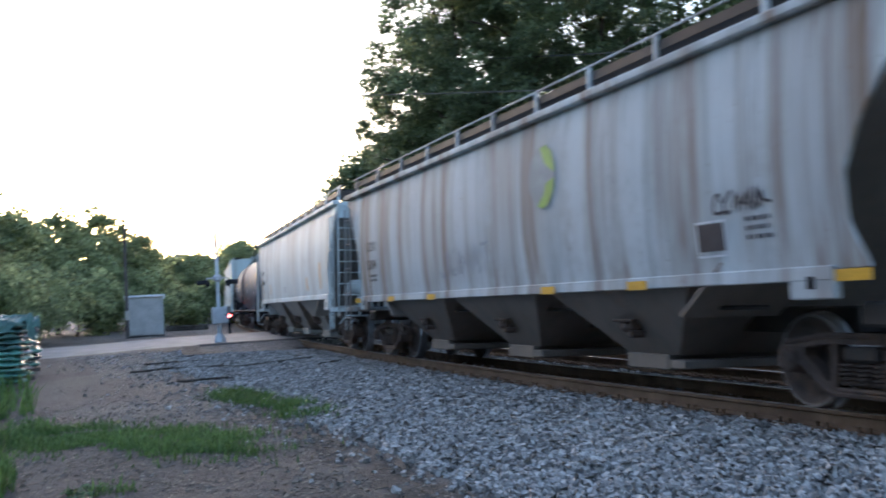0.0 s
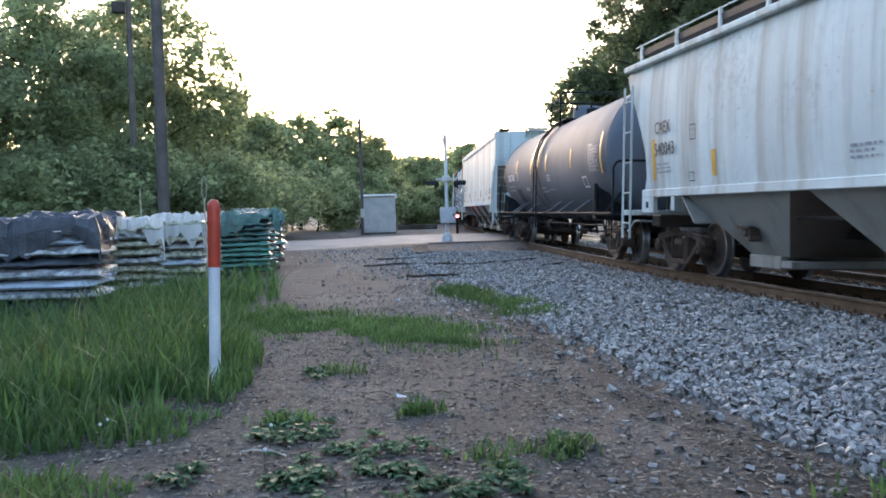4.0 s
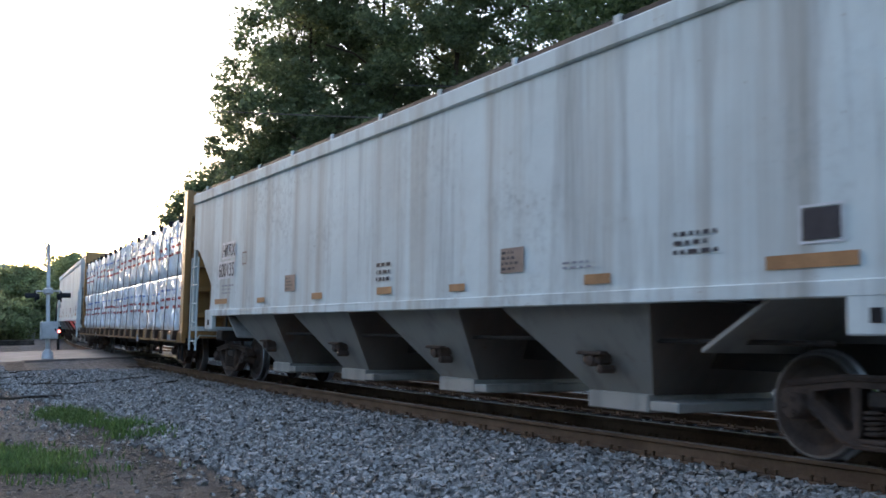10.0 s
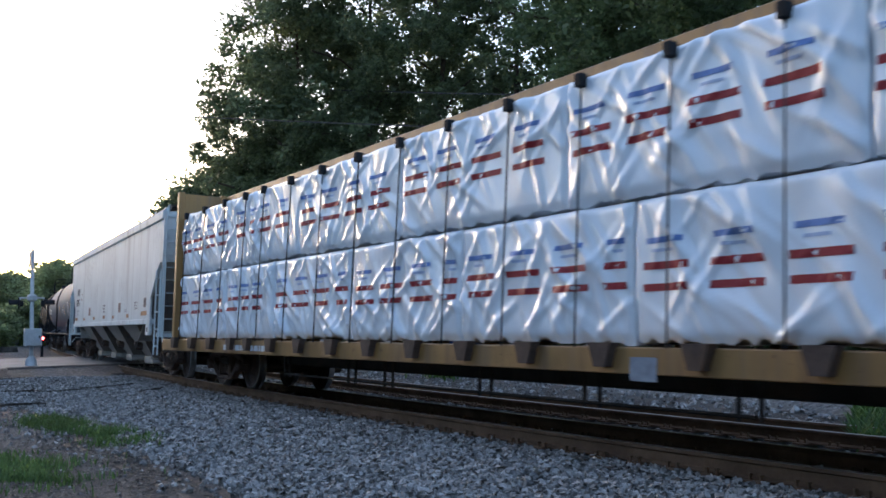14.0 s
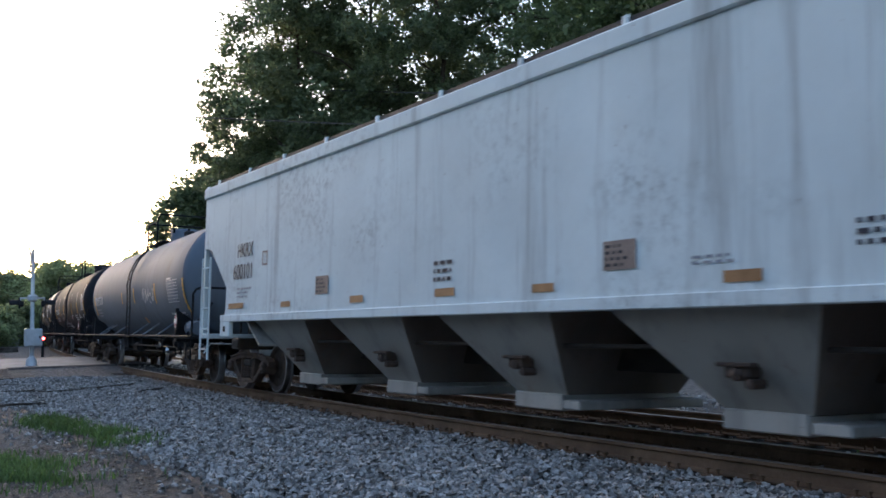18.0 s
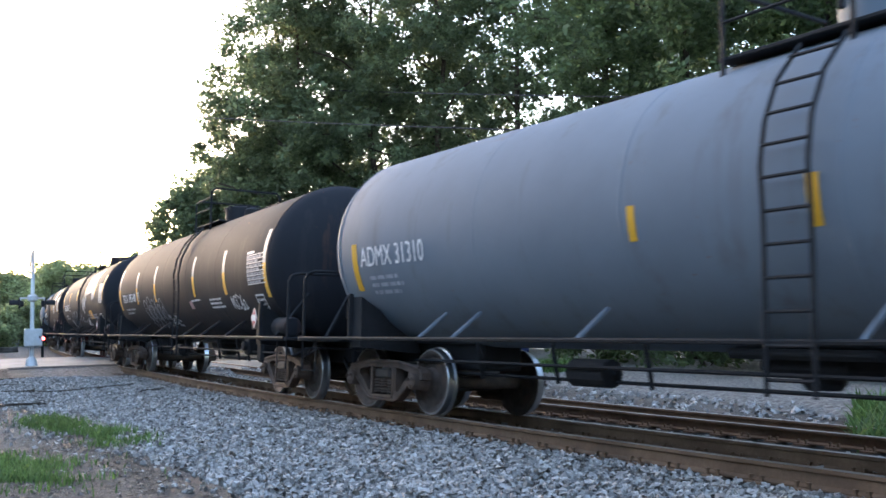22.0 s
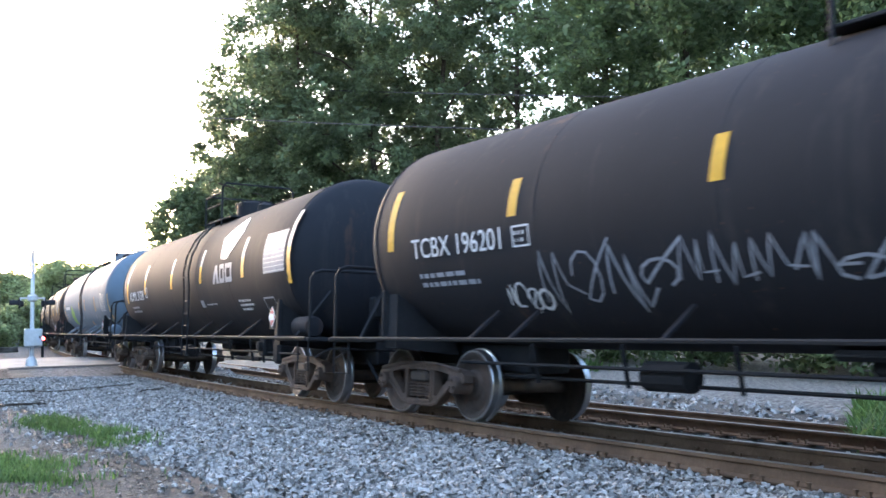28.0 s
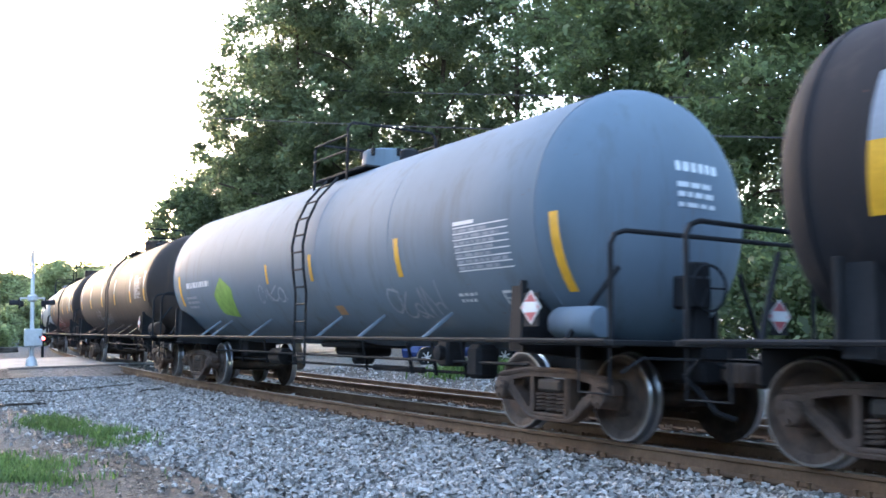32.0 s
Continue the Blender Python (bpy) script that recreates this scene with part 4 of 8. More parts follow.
def crossing_signal():
    x, y = 7.47, 36.25
    z = ground_z(x, y)
    ob = thing("crossing_signal", "silver crossing signal mast with two black hooded lamps", "railway signal", at=Matrix.Translation((x, y, z)))
    top = 3.95 - z
    bm = bmesh.new()
    lathe(bm, [(0, 0.08), (top, 0.06), (top + 0.05, 0.02)], 14, "Z")
    smooth(part("mast", bm, "silver_paint", ob), 40)
    bm = bmesh.new()
    lathe(bm, [(-0.1, 0.22), (0.24, 0.19), (0.34, 0.10), (0.36, 0.08)], 12, "Z")
    smooth(part("base", bm, "silver_paint", ob), 40)
    cab = part("control_box", box(bmesh.new(), -0.29, 0.29, -0.32, -0.08, 0.58 - z, 1.2 - z, 0.03), "silver_paint", ob)
    part("box_door", box(bmesh.new(), -0.25, 0.25, -0.335, -0.322, 0.63 - z, 1.15 - z, 0.008), "silver_paint", cab)
    part("box_hasp", box(bmesh.new(), 0.17, 0.21, -0.35, -0.336, 0.85 - z, 0.95 - z, 0.004), "dark_steel", cab)
    arm = 2.28 - z
    part("cross_arm", box(bmesh.new(), -0.42, 0.42, -0.03, 0.03, arm - 0.025, arm + 0.025, 0.008), "silver_paint", ob)
    bm = bmesh.new()
    lathe(bm, [(-0.12, 0.10), (-0.07, 0.17), (0.07, 0.17), (0.12, 0.10)], 16, "Z", (0, 0, arm))
    smooth(part("junction", bm, "silver_paint", ob), 40)
    low = arm - 0.2
    for sg in (-1, 1):
        # each lamp looks along the road, so its round background is seen edge on
        turn = Matrix.Translation((sg * 0.42, 0, low)) @ Matrix.Rotation(radians(90 * sg - 12), 4, "Z")
        bm = bmesh.new()
        lathe(bm, [(-0.04, 0.001), (-0.04, 0.2), (0.0, 0.2), (0.02, 0.12), (0.12, 0.10), (0.14, 0.001)], 20, "Y")
        bm.transform(turn)
        head = part("lamp_head", bm, "black_paint", ob)
        bm = bmesh.new()
        n = 12
        for k in range(n):
            a0, a1 = math.pi * (1.2 * k / n - 0.1), math.pi * (1.2 * (k + 1) / n - 0.1)
            for rr in (0.125, 0.132):
                v = [bm.verts.new((rr * math.cos(a), yy, rr * math.sin(a))) for a, yy in ((a0, -0.04), (a1, -0.04), (a1, -0.34), (a0, -0.34))]
                bm.faces.new(v)
        bm.transform(turn)
        part("hood", bm, "black_paint", head)
        part("bracket", box(bmesh.new(), sg * 0.40 - 0.02, sg * 0.40 + 0.02, -0.02, 0.02, low, arm, 0.004), "silver_paint", ob)
    for sg, zz in ((1, top - 0.25), (-1, top - 0.25)):
        part("cross_blade", box(bmesh.new(), -0.62, 0.62, 0.06, 0.075, -0.1, 0.1, 0.0, Matrix.Translation((0, 0, zz)) @ Matrix.Rotation(radians(88), 4, "Z") @ Matrix.Rotation(radians(45 * sg), 4, "Y")), "white_plastic", ob)


def relay_cabinet():
    ob = thing("relay_cabinet", "grey galvanised relay cabinet with an overhanging roof", "cabinet", at=Matrix.Translation((7.6, 57.4, ground_z(7.6, 57))) @ Matrix.Rotation(radians(-8), 4, "Z"))
    M["cabinet_sheet"] = plain("weathered_cabinet_sheet", (0.50, 0.475, 0.455), 0.55, 0.1, 0.15, 1.5, 0.05)
    M["bright_sheet"] = plain("bright_roof_sheet", (0.78, 0.79, 0.80), 0.3, 0.6, 0.1, 3.0)
    part("plinth", box(bmesh.new(), -1.02, 1.02, -0.82, 0.82, -0.2, 0.08, 0.02), "dark_steel", ob)
    part("body", box(bmesh.new(), -1.0, 1.0, -0.8, 0.8, 0.08, 2.22, 0.02), "cabinet_sheet", ob)
    part("roof", box(bmesh.new(), -1.1, 1.1, -0.92, 0.92, 2.22, 2.36, 0.04), "bright_sheet", ob, "bright galvanised roof")
    for k in range(7):
        x0 = -0.98 + k * 0.28
        part("wall_panel", box(bmesh.new(), x0, x0 + 0.265, -0.818, -0.803, 0.14, 2.16, 0.006), "cabinet_sheet", ob)
    for sx in (-1.04, 1.04):
        part("roof_eye", box(bmesh.new(), sx - 0.07, sx + 0.07, -1.0, -0.925, 2.1, 2.26, 0.02), "bright_sheet", ob)
    p = thing("slim_pole", "thin dark pole beside the relay cabinet", "pole", at=Matrix.Translation((6.3, 54.8, ground_z(6.3, 54.8))))
    bm = bmesh.new()
    lathe(bm, [(-0.2, 0.10), (6.7, 0.07)], 10, "Z")
    part("shaft", bm, "pole_wood", p)
    part("switch_box", box(bmesh.new(), -0.12, 0.12, -0.2, -0.09, 1.0, 1.5, 0.02), "galvanised", p)


def utility_poles():
    for (x, y), top, r, lamp in (((-2.3, 28.0), 10.5, 0.17, False), ((-4.4, 40.0), 10.0, 0.13, True)):
        z = ground_z(x, y)
        ob = thing("utility_pole", "grey weathered wooden utility pole" if not lamp else "dark wooden pole with a floodlight box", "pole", at=Matrix.Translation((x, y, z)))
        bm = bmesh.new()
        lathe(bm, [(-0.3, r), (top - z, r * 0.8)], 14, "Z")
        smooth(part("shaft", bm, "pole_wood", ob), 40)
        if lamp:
            part("floodlight", box(bmesh.new(), -0.62, -0.12, -0.2, 0.2, top - z - 0.85, top - z - 0.4, 0.04), "dark_steel", ob)
    # two thin lines over the far side
    for a, b, sag in (((12.64, 68.85, 16.43), (21.42, 21.0, 7.34), 0.5), ((21.55, 56.0, 16.17), (24.43, 17.41, 8.0), 0.4)):
        a, b = Vector(a), Vector(b)
        far, near = a + (a - b) * 0.35, b + (b - a) * 0.5
        bm = bmesh.new()
        tube(bm, [far.lerp(near, k / 16) - Vector((0, 0, sag * math.sin(math.pi * k / 16))) for k in range(17)], 0.028, 4)
        tagged(part("overhead_wire", bm, "dark_mark"), "thin dark overhead wire", "wire", kind="structure")


def small_far_things():
    M["straw_rod"] = plain("pale_stake", (0.5, 0.46, 0.34), 0.7, 0, 0.2, 6.0)
    ob = thing("white_shed", "small white shed beyond the crossing", "shed", at=Matrix.Translation((17.1, 93.5, -0.6)))
    part("wall", box(bmesh.new(), -0.95, 0.95, -0.8, 0.8, 0, 1.0, 0.02), "silver_paint", ob)
    part("roof", box(bmesh.new(), -1.05, 1.05, -0.9, 0.9, 1.0, 1.1, 0.02), "galvanised", ob)
    # stacked bars stand in for an unidentified low dark shape by the cabinet
    ob = thing("tie_pile", "low dark pile of long bars beside the track", "railway ties", at=Matrix.Translation((11.45, 66.0, ground_z(11.45, 66.0))))
    for k in range(5):
        row, lift = (k, 0) if k < 3 else (k - 2.5, 0.16)
        part("tie", box(bmesh.new(), -1.35, 1.35, row * 0.25, row * 0.25 + 0.23, lift, lift + 0.155, 0.01), "tie", ob)
    for x, y, tall in ((-1.95, 19.0, 1.70), (-0.77, 19.0, 1.94)):
        z = ground_z(x, y)
        ob = thing("thin_stake", "thin pale stake standing behind the wrapped stacks", "stake", "stakes behind the stacks", at=Matrix.Translation((x, y, z)))
        part("rod", tube(bmesh.new(), [(0, 0, -0.1), (0.01, 0, 0.9), (0, 0, tall - z - (0.45 if tall > 1.8 else 0))], 0.013, 5), "straw_rod", ob)
        if tall > 1.8:
            c = tall - z - 0.24
            part("wire_loop", tube(bmesh.new(), [(0.045 * math.sin(a), 0, c + 0.22 * math.cos(a)) for a in np.linspace(0, math.tau, 14, endpoint=False)], 0.009, 5, True), "straw_rod", ob)
    x, y = 11.85, 54.9
    z = ground_z(x, y)
    ob = thing("dwarf_signal", "low black railway signal with a red lamp", "railway signal", at=Matrix.Translation((x, y, z)))
    part("stand", box(bmesh.new(), -0.06, 0.06, -0.06, 0.06, 0, 0.62 - z, 0.01), "black_paint", ob)
    part("housing", box(bmesh.new(), -0.14, 0.14, -0.1, 0.12, 0.45 - z, 0.82 - z, 0.03), "black_paint", ob)
    bm = bmesh.new()
    lathe(bm, [(-0.12, 0.001), (-0.125, 0.07), (-0.1, 0.085)], 14, "Y", (0, 0, 0.63 - z))
    part("red_lens", bm, "red_glow", ob, "glowing red lens")


def litter():
    x, y = 1.28, 7.84
    bm = bmesh.new()
    for k in range(7):
        bm.verts.new((x + random.uniform(-0.07, 0.07), y + random.uniform(-0.05, 0.05), ground_z(x, y) + random.uniform(0, 0.05)))
    bmesh.ops.convex_hull(bm, input=bm.verts)
    tagged(part("paper_scrap", bm, "white_plastic"), "crumpled white paper scrap on the dirt", "litter")
    rng = random.Random(3)
    M["dry_wood"] = plain("dry_twig_bark", (0.17, 0.13, 0.10), 0.9, 0, 0.3, 9.0)
    M["peeled_wood"] = plain("peeled_twig", (0.55, 0.50, 0.44), 0.8, 0, 0.2, 9.0)
    for k in range(14):
        x, y = rng.uniform(-1.0, 2.8), rng.uniform(3.8, 8.5)
        a, ln = rng.uniform(0, 3.14), rng.uniform(0.06, 0.22)
        z = ground_z(x, y) + 0.012
        bm = tube(bmesh.new(), [(x, y, z), (x + math.cos(a) * ln * 0.5, y + math.sin(a) * ln * 0.5, z + 0.012), (x + math.cos(a + 0.3) * ln, y + math.sin(a + 0.3) * ln, z)], 0.006, 4)
        tagged(part("twig", bm, "dry_wood"), "dry brown twig on the dirt", "twig", "twigs on the dirt")
    z = ground_z(0.1, 6.3) + 0.02
    bm = tube(bmesh.new(), [(-0.01, 6.39, z), (0.07, 6.35, z + 0.02), (0.13, 6.34, z + 0.012), (0.19, 6.27, z + 0.022), (0.28, 6.2, z)], 0.007, 5)
    tagged(part("bent_twig", bm, "peeled_wood"), "pale peeled twig lying on the dirt", "twig")


def dead_branches():
    """Thin dark branches and roots that lie on the gravel before the crossing."""
    rng = random.Random(21)
    for x, y, ln, a in ((4.1, 24.9, 2.4, 0.12), (5.6, 24.2, 1.9, -0.1), (6.9, 24.7, 1.5, 0.3), (4.5, 27.5, 1.8, 0.05), (5.4, 29.6, 1.4, 0.5), (4.0, 20.9, 1.2, -0.3), (7.3, 22.6, 1.0, 0.7)):
        pts = []
        for k in range(7):
            f = k / 6 - 0.5
            px, py = x + math.cos(a) * ln * f, y + math.sin(a) * ln * f + rng.uniform(-0.07, 0.07)
            pts.append((px, py, ground_z(px, py) + 0.02 + rng.uniform(0, 0.04)))
        bm = tube(bmesh.new(), pts, 0.026, 5)
        k = rng.randint(1, 4)
        tube(bm, [pts[k], (pts[k][0] + 0.2, pts[k][1] + rng.choice((-0.35, 0.3)), pts[k][2] + 0.03)], 0.016, 4)
        tagged(part("dead_branch", bm, "bark"), "dark dead branch lying on the gravel", "branch", "branches on the gravel")


def dandelions():
    for x, y in ((0.18, 6.5), (-0.99, 6.99), (-0.96, 7.13), (0.13, 5.84)):
        z = ground_z(x, y)
        ob = thing("dandelion_clock", "white dandelion seed head on a thin stalk", "flower", "dandelions in the grass", at=Matrix.Translation((x, y, z)))
        part("stalk", tube(bmesh.new(), [(0, 0, 0), (0.01, 0, 0.08), (0.015, 0.01, 0.15)], 0.003, 4), "grass", ob)
        bm = bmesh.new()
        bmesh.ops.create_icosphere(bm, subdivisions=2, radius=0.012)
        for v in bm.verts:
            v.co *= 1 + 0.18 * noise.noise(v.co * 90)
            v.co += Vector((0.015, 0.01, 0.165))
        part("seed_head", bm, "white_plastic", ob)


def wrapped_stack(x, y, w, d, h, layers, mats, turn, label, seed):
    """A stack of soft flat packs in film, each layer sagging and offset."""
    rng = random.Random(seed)
    z = ground_z(x, y)
    ob = thing("wrapped_stack", label, "wrapped stack", "wrapped stacks by the road", at=Matrix.Translation((x, y, z)) @ Matrix.Rotation(radians(turn), 4, "Z"))
    part("pallet", box(bmesh.new(), -w / 2, w / 2, -d / 2, d / 2, 0, 0.1, 0.01), "pole_wood", ob)
    t = (h - 0.1) / layers
    for k in range(layers):
        bm = bmesh.new()
        nx, ny = 14, 10
        ox, oy = rng.uniform(-0.05, 0.05), rng.uniform(-0.04, 0.04)
        z0 = 0.1 + k * t
        sd = rng.random() * 99
        top, bot = [], []
        for j in range(ny + 1):
            for i in range(nx + 1):
                u, v = 2 * i / nx - 1, 2 * j / ny - 1
                edge = max(abs(u) ** 5, abs(v) ** 5)
                px = ox + u * w / 2 * (1 + 0.03 * noise.noise((v * 3, sd, k)))
                py = oy + v * d / 2 * (1 + 0.03 * noise.noise((u * 3, sd, k)))
                wob = (0.06 * noise.noise((u * 2.5 + sd, v * 2.5, k)) + 0.05 * noise.noise((u * 7, v * 7, sd))) * (0.5 + k / layers)
                puff = 0.07 * noise.noise((u * 4 + sd, v * 4, k * 7)) + 0.05 * noise.noise((u * 11, v * 11 + sd, k))
                px, py = px * (1 + puff), py * (1 + puff)
                top.append(bm.verts.new((px, py, z0 + t * (1.04 - 0.42 * edge) + wob)))
                bot.append(bm.verts.new((px, py, z0 + t * 0.38 * edge + wob * 0.3)))
        for g, up in ((top, True), (bot, False)):
            for j in range(ny):
                for i in range(nx):
                    q = (g[j * (nx + 1) + i], g[j * (nx + 1) + i + 1], g[(j + 1) * (nx + 1) + i + 1], g[(j + 1) * (nx + 1) + i])
                    bm.faces.new(q if up else q[::-1])
        rim = [j * (nx + 1) + i for j, i in [*[(0, i) for i in range(nx)], *[(j, nx) for j in range(ny)], *[(ny, i) for i in range(nx, 0, -1)], *[(j, 0) for j in range(ny, 0, -1)]]]
        for a, b in zip(rim, rim[1:] + rim[:1]):
            bm.faces.new((bot[a], bot[b], top[b], top[a]))
        smooth(part("pack", bm, mats[k % len(mats)], ob), 60)
    # a crumpled film lies over the top and hangs down one side
    bm = bmesh.new()
    n, sd = 26, rng.random() * 60
    grid = []
    for j in range(n + 1):
        row = []
        for i in range(n + 1):
            u, v = 2.3 * i / n - 1.15, 2.3 * j / n - 1.15
            drop = max(0, abs(u) - 1) * 2.2 + max(0, abs(v) - 1) * 2.2
            rough = 0.09 * noise.noise((u * 3 + sd, v * 3, 1)) + 0.07 * noise.noise((u * 8, v * 8, sd)) + 0.03 * noise.noise((u * 19, v * 19, sd))
            row.append(bm.verts.new((max(-1.04, min(1.04, u)) * w / 2 * (1 + 0.5 * rough), max(-1.04, min(1.04, v)) * d / 2 * (1 + 0.5 * rough), h + 0.07 + rough - drop * (1 + 1.5 * noise.noise((u * 2, v * 2, sd))))))
        grid.append(row)
    for a, b in zip(grid, grid[1:]):
        for i in range(n):
            bm.faces.new((a[i], a[i + 1], b[i + 1], b[i]))
    part("top_film", bm, {"silver_wrap": "dark_wrap", "tan_wrap": "loose_film", "green_wrap": "teal_wrap"}.get(mats[0], mats[0]), ob, "crumpled shiny film over the top")
    return ob


def wrapped_stacks():
    # tan film, with its sparkle likewise mottled into the colour
    M["tan_wrap"] = plain("tan_glint_mottled_film", (0.68, 0.57, 0.42), 0.14, 0, 0.8, 10.0, 1.0)
    M["teal_wrap"] = plain("dark_teal_netting", (0.07, 0.16, 0.14), 0.35, 0, 0.4, 5.0, 0.5)
    M["loose_film"] = leaf_stuff("loose_clear_film", (0.8, 0.79, 0.77), 0.5, 0.9)
    M["dark_wrap"] = plain("dark_film_wrap", (0.05, 0.055, 0.07), 0.2, 0, 0.5, 4.0, 0.7)
    M["blue_wrap"] = plain("pale_blue_film_wrap", (0.60, 0.68, 0.80), 0.25, 0, 0.2, 3.0, 0.4)
    grey, tan, green = "stack of grey film-wrapped flat packs in the grass", "stack of tan packs in shiny clear film", "stack of green netted packs"
    wrapped_stack(-2.95, 14.9, 1.9, 1.2, 1.5, 9, ("silver_wrap", "dark_wrap", "silver_wrap", "blue_wrap"), -4, grey, 1)
    wrapped_stack(-3.2, 17.2, 1.9, 1.2, 1.5, 7, ("silver_wrap", "dark_wrap"), 3, grey, 2)
    wrapped_stack(-1.95, 18.2, 0.9, 1.1, 1.42, 9, ("tan_wrap", "silver_wrap", "tan_wrap"), 6, tan, 3)
    wrapped_stack(-1.25, 19.6, 1.0, 1.1, 1.48, 9, ("tan_wrap", "silver_wrap", "tan_wrap", "blue_wrap"), -8, tan, 4)
    wrapped_stack(-1.0, 21.6, 0.8, 1.0, 1.38, 9, ("silver_wrap", "tan_wrap"), 5, tan, 5)
    wrapped_stack(-0.15, 23.4, 1.25, 1.1, 1.42, 11, ("green_wrap", "green_wrap", "green_wrap", "green_wrap", "green_wrap", "green_wrap", "teal_wrap", "teal_wrap", "teal_wrap", "teal_wrap", "teal_wrap"), 10, green, 6)
    wrapped_stack(0.2, 25.6, 1.1, 1.0, 1.46, 11, ("green_wrap", "silver_wrap", "teal_wrap"), 4, green, 7)
    wrapped_stack(0.45, 28.4, 1.1, 1.0, 1.36, 7, ("green_wrap", "dark_wrap"), 0, green, 8)
    wrapped_stack(-3.4, 20.5, 1.8, 1.2, 1.55, 7, ("dark_wrap", "silver_wrap"), 0, grey, 9)
    wrapped_stack(-5.2, 15.6, 1.9, 1.2, 1.5, 8, ("silver_wrap", "dark_wrap"), 0, grey, 10)


def parked_car(x, y, turn):
    z = ground_z(x, y)
    ob = thing("parked_car", "dark blue parked car with bright alloy wheels", "car", at=Matrix.Translation((x, y, z)) @ Matrix.Rotation(radians(turn), 4, "Z"))
    low = [(-2.25, 0.35), (-2.28, 0.62), (-2.1, 0.82), (-1.1, 0.92), (-0.45, 1.38), (0.75, 1.42), (1.55, 1.0), (2.15, 0.92), (2.25, 0.6), (2.2, 0.32)]
    wheel = lambda c: [(c + 0.38 * math.cos(a), 0.33 + 0.38 * math.sin(a)) for a in np.linspace(0.06, math.pi - 0.06, 9)]
    outline = low + wheel(1.35) + wheel(-1.4)
    bm = prism(bmesh.new(), outline, -0.88, 0.88)
    for v in bm.verts:
        if v.co.z > 0.95:
            v.co.y *= 0.78
    bmesh.ops.recalc_face_normals(bm, faces=bm.faces)
    part("body", bm, "blue_car", ob)
    for sg in (-1, 1):
        bm = prism(bmesh.new(), [(-0.95, 0.95), (-0.42, 1.32), (0.72, 1.35), (1.35, 1.0)], sg * 0.80, sg * 0.83)
        part("side_window", bm, "glass", ob)
        for c in (-1.4, 1.35):
            bm = bmesh.new()
            lathe(bm, [(sg * 0.68, 0.2), (sg * 0.68, 0.32), (sg * 0.88, 0.32), (sg * 0.89, 0.22)], 22, "Y", (c, 0, 0.33))
            w = part("tyre", bm, "rubber", ob)
            bm = bmesh.new()
            for k in range(7):
                a = k * math.tau / 7
                tube(bm, [(c, sg * 0.895, 0.33), (c + 0.2 * math.cos(a), sg * 0.885, 0.33 + 0.2 * math.sin(a))], 0.026, 4)
            part("rim", bm, "alloy", w)
        bm = box(bmesh.new(), -2.27, -2.02, sg * 0.55, sg * 0.86, 0.62, 0.74, 0.03)
        part("headlight", bm, "alloy", ob)
    return ob


marker_post()
crossing_signal()
relay_cabinet()
utility_poles()
small_far_things()
litter()
dead_branches()
dandelions()
wrapped_stacks()
parked_car(20.6, 28.4, 146)


# ---- rolling stock: x ahead, y to the left, z up from the rails; the camera's side is -y ----
def shared(name, bm):
    me = bpy.data.meshes.new(name)
    bm.to_mesh(me), bm.free()
    return me


def build_wheelset():
    bm = bmesh.new()
    r = 0.457
    for sgn in (-1, 1):
        # from outside to inside: rim face, tread, flange, back
        prof = [(0.86, 0.10), (0.845, 0.17), (0.80, 0.20), (0.79, 0.34), (0.815, 0.375), (0.825, 0.40), (0.828, 0.424), (0.825, r - 0.012), (0.815, r - 0.004), (0.72, r), (0.715, r + 0.025), (0.69, r + 0.026), (0.685, 0.40), (0.71, 0.36), (0.735, 0.2), (0.70, 0.12)]
        q = bmesh.new()
        lathe(q, [(sgn * h, rr) for h, rr in prof], 36)
        me = bpy.data.meshes.new("t")
        q.to_mesh(me), q.free()
        bm.from_mesh(me)
        bpy.data.meshes.remove(me)
    q = bmesh.new()
    lathe(q, [(-0.98, 0.085), (-0.7, 0.09), (0.7, 0.09), (0.98, 0.085)], 12)
    me = bpy.data.meshes.new("t")
    q.to_mesh(me), q.free()
    bm.from_mesh(me)
    bpy.data.meshes.remove(me)
    out = shared("wheelset", bm)
    out.materials.append(M["wheel_steel"])
    out.materials.append(M["tread_steel"])
    out.materials.append(M["rim_steel"])
    for p in out.polygons:
        c = p.center
        rad = max(math.hypot(out.vertices[v].co.x, out.vertices[v].co.z) for v in p.vertices)
        low = min(math.hypot(out.vertices[v].co.x, out.vertices[v].co.z) for v in p.vertices)
        p.material_index = 1 if low > 0.44 and abs(c.y) < 0.822 else 2 if low > 0.42 and abs(c.y) > 0.8 else 0
        p.use_smooth = True
    out.set_sharp_from_angle(angle=radians(35))
    return out


def build_bearing_cap():
    bm = bmesh.new()
    lathe(bm, [(-1.15, 0.0001), (-1.15, 0.05), (-1.145, 0.1), (-1.12, 0.112), (-1.0, 0.115), (-0.94, 0.13), (-0.9, 0.13)], 18)
    for k in range(3):
        a = k * math.tau / 3
        x, z = 0.062 * math.cos(a), 0.062 * math.sin(a)
        box(bm, x - 0.016, x + 0.016, -1.175, -1.14, z - 0.016, z + 0.016)
    return shared("bearing_cap", bm)


